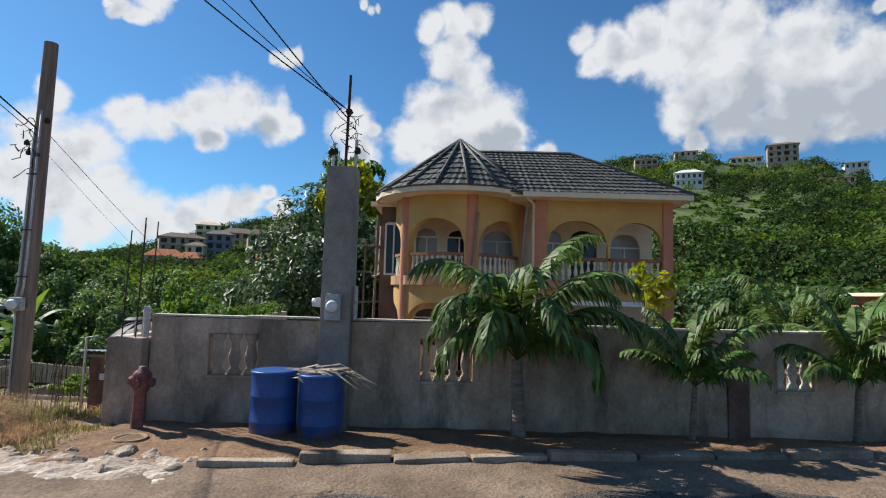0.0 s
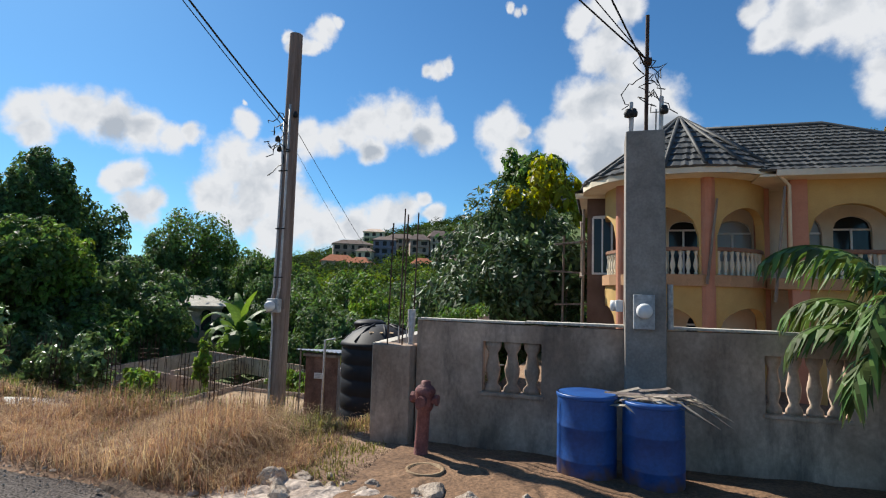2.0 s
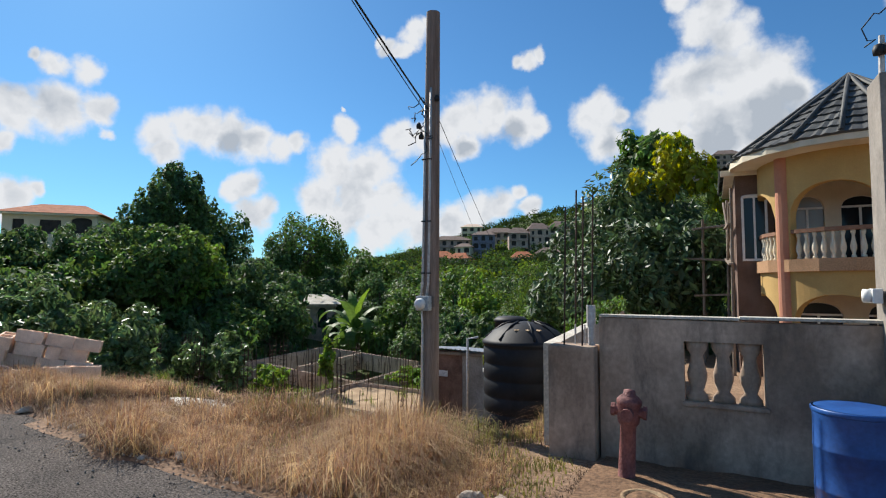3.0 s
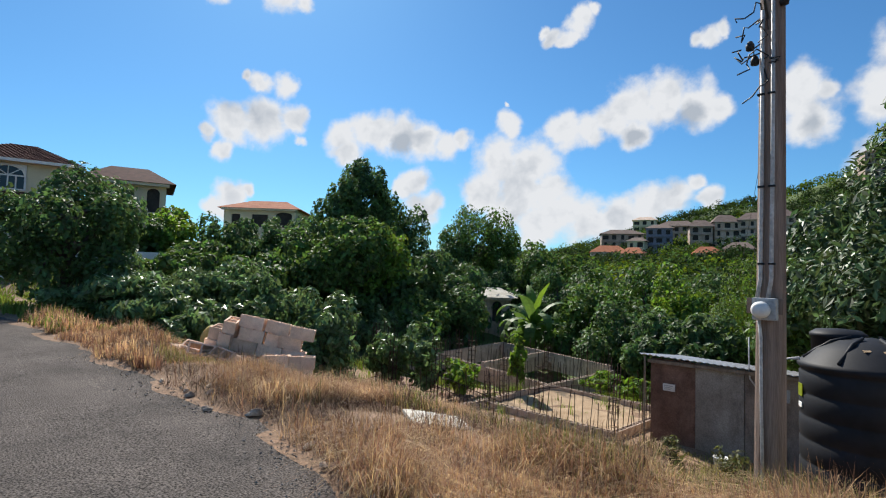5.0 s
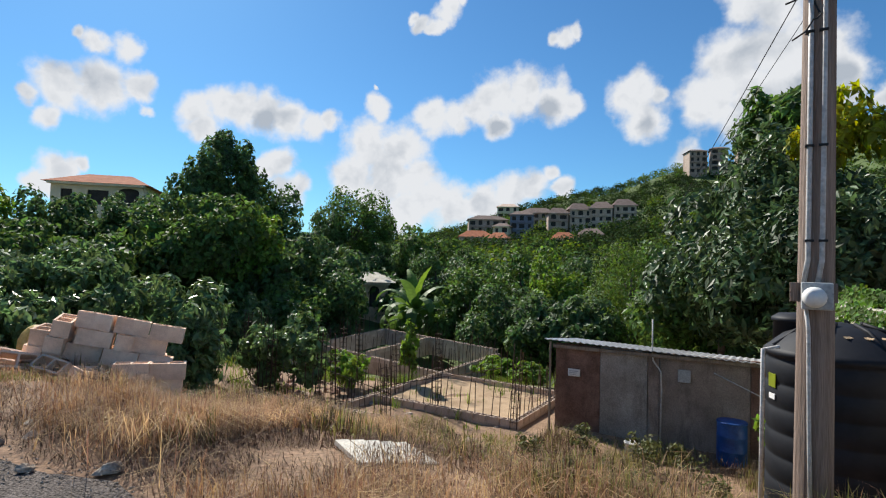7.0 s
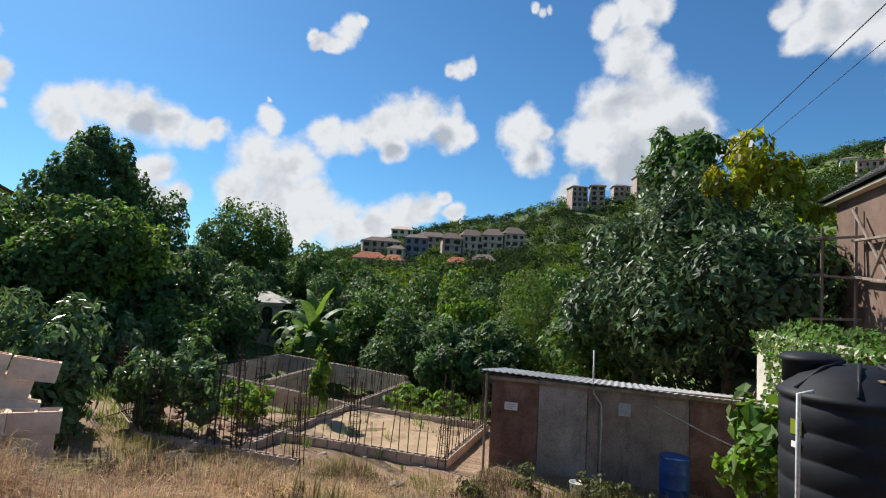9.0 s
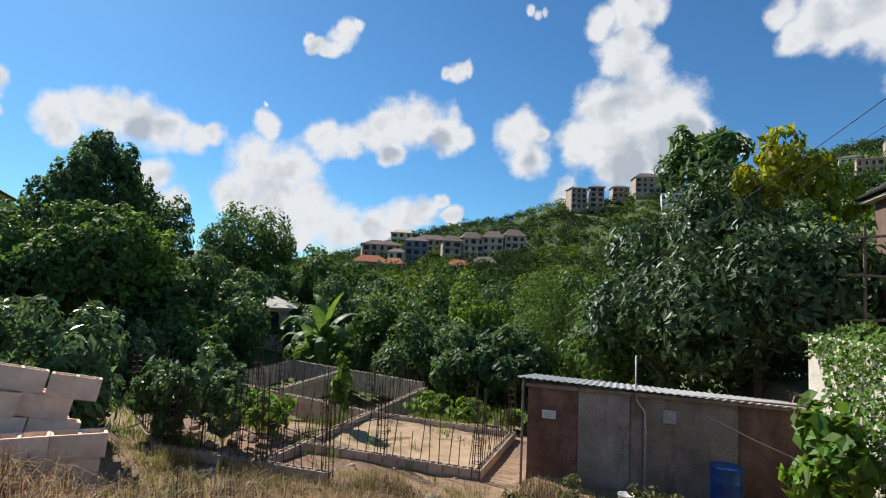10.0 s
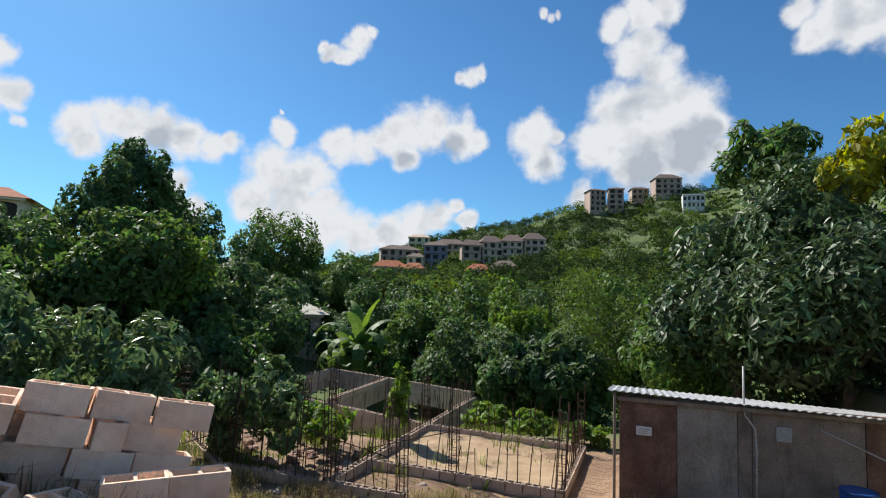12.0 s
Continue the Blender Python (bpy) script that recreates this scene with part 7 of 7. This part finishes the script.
def build_verge():
    rr, r = random.Random(9), np.random.RandomState(9)
    kerb = thing("kerb", (2, 5.6, 0), "broken weathered concrete kerb stones along the road edge", "kerb", kind="structure")
    x = -2.2
    while x < 16:
        L = rr.uniform(0.75, 1.05)
        y = edge_y(x + L / 2) + 0.1
        bm = bmesh.new()
        m = Matrix.Translation((x + L / 2, y, 0.0 + rr.uniform(-0.035, 0.02))) @ pose(0, 0, 0, rr.uniform(-4, 4), rr.uniform(-2, 2), 8 + rr.uniform(-2, 2))
        box(bm, (-L / 2 + 0.01, -0.08, -0.15), (L / 2 - 0.01, 0.08, 0.1), 0.025, m)
        for v in bm.verts:
            v.co += Vector((0, 1, 1)) * 0.02 * noise.noise(v.co * 6)
        part("kerb_stone", bm, kerb_mat, kerb)
        x += L
    def stone(p, s, name, label, mat, group):
        bm = bmesh.new()
        bmesh.ops.create_icosphere(bm, subdivisions=3, radius=1)
        cuts = [Vector((rr.uniform(-1, 1), rr.uniform(-1, 1), rr.uniform(-0.2, 1))).normalized() for c in range(9)]
        for v in bm.verts:
            for c in cuts:
                over = v.co.dot(c) - 0.68
                if over > 0:
                    v.co -= c * over
        seed = rr.uniform(0, 50)
        for v in bm.verts:
            v.co *= 1 + 0.25 * noise.noise(v.co * 1.3 + Vector((seed, 0, 0))) + 0.1 * noise.noise(v.co * 5 + Vector((seed, 3, 0)))
            v.co = Vector((v.co.x * s * rr_s[0], v.co.y * s * rr_s[1], max(-0.4, v.co.z) * s * rr_s[2]))
        bmesh.ops.transform(bm, matrix=Matrix.Translation(p) @ pose(0, 0, 0, 0, 0, rr.uniform(0, 360)), verts=bm.verts[:])
        data = bpy.data.meshes.new(name)
        bmesh.ops.translate(bm, verts=bm.verts[:], vec=-Vector(p))
        bm.to_mesh(data)
        bm.free()
        data.materials.append(mat)
        ob = new(name, data)
        ob.location = p
        tagged(ob, label, "stone", group)

    for k in range(46):
        x = rr.uniform(-6.5, -1.6) if k < 26 else rr.uniform(-13, -7)
        y = edge_y(x) + rr.uniform(-0.1, 0.6)
        if k < 8:
            x, y = -4.4 + k * 0.42, 5.25 + rr.uniform(-0.08, 0.1)
        rr_s = (rr.uniform(0.9, 1.6), rr.uniform(0.7, 1.0), rr.uniform(0.5, 0.8))
        stone((x, y, ground(x, y) + 0.01), rr.uniform(0.07, 0.13) if k < 8 else rr.uniform(0.02, 0.07) if k < 26 else rr.uniform(0.025, 0.075), "rubble_stone", "pale chalky rubble stone at the road edge", rubble_mat, "roadside rubble")
    for k in range(70):
        x, y = (rr.uniform(-13, -7.5), rr.uniform(8.5, 14.5)) if k < 36 else (rr.uniform(-24, -12.6), rr.uniform(15.4, 21))
        rr_s = (1.2, 0.9, 0.6)
        stone((x, y, ground(x, y)), rr.uniform(0.06, 0.2), "rubble_stone", "pale rubble stone lying about the plot", rubble_mat, "bank rubble")
    verts, faces = [], []
    for k in range(1500):
        x = rr.uniform(-16, 9)
        y = edge_y(x) + rr.gauss(-0.05, 0.22)
        z = (0.0 if y < edge_y(x) else ground(x, y)) + 0.008
        s, b0 = rr.uniform(0.006, 0.018), len(verts)
        for q in ((1, 0, 0), (-0.9, 0.1, 0), (0.1, 0.9, 0), (0, -1, 0), (0.1, 0, 0.7), (0, 0, -0.7)):
            verts.append((x + s * q[0] * rr.uniform(0.7, 1.3), y + s * q[1] * rr.uniform(0.7, 1.3), z + s * q[2]))
        faces += [tuple(b0 + i for i in f) for f in ((0, 2, 4), (2, 1, 4), (1, 3, 4), (3, 0, 4), (2, 0, 5), (1, 2, 5), (3, 1, 5), (0, 3, 5))]
    tagged(raw("gravel", verts, faces, rubble_mat), "loose pale gravel along the road edge", "gravel", kind="stuff")
    # broken red-brown block and earth inside the foundation
    for k in range(60):
        x, y = rr.uniform(-24.5, -18.0), rr.uniform(16.4, 19.4)
        rr_s = (rr.uniform(0.9, 1.6), rr.uniform(0.7, 1.0), rr.uniform(0.5, 0.9))
        stone((x, y, PLOT + 0.06), rr.uniform(0.07, 0.22), "rubble_stone", "reddish broken block and clod inside the foundation", red_rubble, "foundation rubble")
    # pale crushed rubble spread over the road edge
    verts, faces = [], []
    xs, ys = [-5.0 + 0.07 * i for i in range(46)], [4.35 + 0.07 * j for j in range(17)]
    for x in xs:
        for y in ys:
            rim = min(smooth(-5.0, -4.3, x), 1 - smooth(-2.5, -1.85, x), smooth(4.35, 4.8, y), 1 - smooth(5.2, 5.47, y))
            verts.append((x, y, -0.04 + 0.085 * rim + rim * (0.035 * noise.noise((x * 5, y * 5, 3)) + 0.02 * noise.noise((x * 14, y * 14, 6)))))
    for i in range(len(xs) - 1):
        for j in range(len(ys) - 1):
            a = i * len(ys) + j
            faces.append((a, a + len(ys), a + len(ys) + 1, a + 1))
    tagged(raw("rubble_spread", verts, faces, chalk_mat), "pale chalky crushed rubble spread at the road edge", "rubble", kind="structure")
    for k in range(34):
        x, y = rr.uniform(-4.7, -1.9), rr.uniform(4.95, 5.55)
        rr_s = (rr.uniform(0.9, 1.7), rr.uniform(0.7, 1.0), rr.uniform(0.5, 0.9))
        stone((x, y, 0.02), rr.uniform(0.03, 0.09) if k > 7 else rr.uniform(0.1, 0.17), "rubble_stone", "pale chalky rubble stone at the road edge", rubble_mat, "roadside rubble")
    # bare red soil between kerb and wall
    verts, faces = [], []
    xs, n = [-3.75 + 0.11 * i for i in range(180)], 15
    for x in xs:
        for k in range(n):
            y0 = edge_y(x) + 0.1
            y = y0 + (7.16 - y0) * k / (n - 1)
            z = ground(x, y) + 0.045 + 0.03 * noise.noise((x * 2.2, y * 2.2, 4)) + 0.015 * noise.noise((x * 8, y * 8, 2))
            verts.append((x, y, z - (0.06 if k == 0 else 0)))
    for i in range(len(xs) - 1):
        for k in range(n - 1):
            a = i * n + k
            faces.append((a, a + n, a + n + 1, a + 1))
    tagged(raw("soil_strip", verts, faces, soil), "bare red-brown soil between the kerb and the wall", "soil", kind="structure")
    # bleached planks
    for k in range(5):
        p = thing("bleached_plank", (-9.8, 7.3, -0.2), "short bleached board lying flat on the dry grass", "plank", "plank bundle")
        bm = bmesh.new()
        x, y = -9.42 + 0.075 * k, 6.72 + 0.115 * k
        z = ground(x, y) + 0.03
        box(bm, (-0.3, -0.062, -0.02), (0.3, 0.062, 0.02), 0.004, Matrix.Translation((x, y, z)) @ pose(0, 0, 0, 6, 0, 150 + rr.uniform(-3, 3)))
        part("board", bm, pale_concrete, p)

    def blades(name, spots, mat, label, h, w, lean):
        n = len(spots)
        p = np.array(spots)
        a = r.rand(n) * 2 * np.pi
        out = np.stack([np.cos(a), np.sin(a), np.zeros(n)], 1)
        side_ = np.stack([-np.sin(a), np.cos(a), np.zeros(n)], 1)
        patchy = np.array([0.35 + 0.9 * smooth(-0.3, 0.4, noise.noise((q[0] * 0.8, q[1] * 0.8, 11))) for q in spots])
        H = (h * patchy * (0.45 + 0.8 * r.rand(n)))[:, None]
        W = w * (0.7 + 0.6 * r.rand(n))[:, None]
        bend_ = (lean * r.rand(n))[:, None]
        up = np.array([0, 0, 1.0])
        mid = p + up * H * 0.6 + out * H * bend_ * 0.35
        tip = p + up * H * (1 - 0.45 * bend_) + out * H * bend_
        v = np.stack([p - side_ * W, p + side_ * W, mid + side_ * W * 0.7, tip, mid - side_ * W * 0.7], 1).reshape(-1, 3)
        f = [q for i in range(n) for q in ((5 * i, 5 * i + 1, 5 * i + 2, 5 * i + 4), (5 * i + 4, 5 * i + 2, 5 * i + 3))]
        tagged(raw(name, v, f, mat), label, "grass", kind="stuff")

    def scatter(n, x0, x1, y0, y1, dens, k=7, rad=0.16):
        out = []
        while len(out) < n:
            x, y = rr.uniform(x0, x1), rr.uniform(y0, y1)
            if y < edge_y(x) + 0.12 or rr.random() > dens(x, y):
                continue
            for j in range(k):
                px, py = x + rr.gauss(0, rad / 2), y + rr.gauss(0, rad / 2)
                if py > edge_y(px) + 0.05:
                    out.append((px, py, ground(px, py) - 0.02))
        return out

    def dry(x, y):
        if x > -4.4 or (x < -12.0 and y > 5.3 and rr.random() < 0.95) or (x < -11 and rr.random() < 0.35):
            return 0.0
        return (0.12 + 0.88 * smooth(-0.3, 0.3, noise.noise((x * 0.7, y * 0.7, 2)))) * (1 - 0.7 * (1 - smooth(-10.5, -8.8, x)) * (1 - smooth(5.2, 6.4, y))) * (1 - 0.6 * smooth(11, 16, y)) * (1 - 0.93 * smooth(5.9, 6.9, y) * smooth(-10.8, -9.8, x)) * (0 if abs(x + 9.7) < 0.9 and -1.6 < y - 7.1 < 0.9 else 1) * (0.25 + 0.75 * smooth(0.1, 1.2, y - edge_y(x)))

    blades("dry_grass", scatter(85000, -20, -4.3, 4.9, 11.5, dry), straw, "tall straw-coloured dry grass on the roadside bank", 0.42, 0.0028, 1.7)
    blades("matted_litter", scatter(40000, -20, -4.4, 4.9, 10.5, lambda x, y: 0.3 + 0.7 * smooth(-0.2, 0.3, noise.noise((x * 1.1, y * 1.1, 21))), 9, 0.2), dead_grass, "flattened brown dead grass and stalks on the bank", 0.2, 0.003, 3.0)
    blades("green_sprigs", scatter(9000, -16, -4.6, 6.0, 11.5, lambda x, y: smooth(0.05, 0.4, noise.noise((x * 0.7, y * 0.7, 31)))), green_grass, "green sprigs among the dry grass", 0.35, 0.004, 1.0)
    blades("far_dry_grass", scatter(7000, -24, -14, 4.9, 8.0, lambda x, y: 0.05 if -18 < x and y > 5.7 else 0.6), straw, "straw-coloured dry grass along the road", 0.4, 0.01, 0.8)
    blades("low_weeds", scatter(30000, -22, -4.6, 7.2, 17.0, lambda x, y: 0.2 + 0.8 * smooth(-0.1, 0.3, noise.noise((x * 0.5, y * 0.5, 7))), 14, 0.3), green_grass, "low olive-green weeds on the bank", 0.36, 0.007, 1.1)
    blades("dry_weeds", scatter(26000, -20, -4.6, 6.8, 16.5, lambda x, y: 0.1 + 0.9 * smooth(-0.15, 0.25, noise.noise((x * 0.6, y * 0.6, 17))), 12, 0.28), dead_grass, "brown dried weed stalks on the bank", 0.38, 0.005, 1.0)
    blades("verge_grass", scatter(9000, -7.5, -4.0, 5.4, 8.2, lambda x, y: 0.3 + 0.5 * smooth(-0.1, 0.3, noise.noise((x, y, 4)))), green_grass, "short yellow-green grass by the wall end", 0.2, 0.006, 0.9)
    blades("far_green_grass", scatter(9000, -48, -20, 5.0, 9.0, lambda x, y: 0.8), lush_grass, "bright green grass along the road", 0.35, 0.02, 0.6)
    blades("plot_weeds", scatter(12000, -27, -12.6, 16.3, 31, lambda x, y: 0.85 * smooth(-0.05, 0.3, noise.noise((x * 0.45, y * 0.45, 41))) if (x < -17.9 or y > 22.7) else 0.03), lush_grass, "green weeds growing through the foundation", 0.5, 0.012, 0.9)
    blades("soil_litter", scatter(16000, -3.9, 9, 5.0, 6.8, lambda x, y: 0.1 + 0.9 * smooth(-0.1, 0.35, noise.noise((x * 1.2, y * 1.2, 51))), 10, 0.25), dead_grass, "dry grass litter on the soil by the kerb", 0.07, 0.003, 3.0)
    blades("soil_tufts", scatter(3200, -4.0, 9, 5.0, 6.0, lambda x, y: 0.06 + 0.94 * smooth(0.1, 0.4, noise.noise((x * 1.5, y * 3, 61))), 12, 0.14), green_grass, "sparse dry tufts on the red soil", 0.07, 0.005, 1.0)


def build_neighbour():
    """The corner of a salmon house with a white awning behind the wall."""
    n = thing("garden_house", (16, 16.4, -0.9), "low salmon-painted house with a white awning behind the wall", "house")
    bm = bmesh.new()
    pierced(bm, 14.4, 18.4, -0.9, 2.0, [(14.9, 15.7, 0.6, 1.5, 1.5)], lambda u, d, z: (u, 16 + d, z), 0.2)
    box(bm, (14.4, 16.2, -0.9), (14.6, 19, 2.0))
    part("wall", bm, orange_paint, n)
    window_part(n, 14.9, 15.7, 0.6, 1.5, 16.1, 0, white_paint, window_glass, 2)
    bm = bmesh.new()
    box(bm, (-0.6, -0.5, -0.02), (0.6, 0.5, 0.02), 0.005, Matrix.Translation((13.6, 15.4, 1.75)) @ pose(0, 0, 0, 18, 0, 0))
    part("awning", bm, white_paint, n)
    bm = bmesh.new()
    box(bm, (14.1, 15.7, 2.0), (18.6, 19.2, 2.12), 0.02)
    part("roof", bm, cream_paint, n)


build_neighbour()
build_trees()
banana((-27.8, 36.4, -5.6), 7.4, 3)
banana((-29.6, 38.0, -5.9), 6.2, 4)
banana((-26.2, 37.6, -5.9), 5.6, 5)
build_town()
build_woods()
build_mansion()
build_verge()
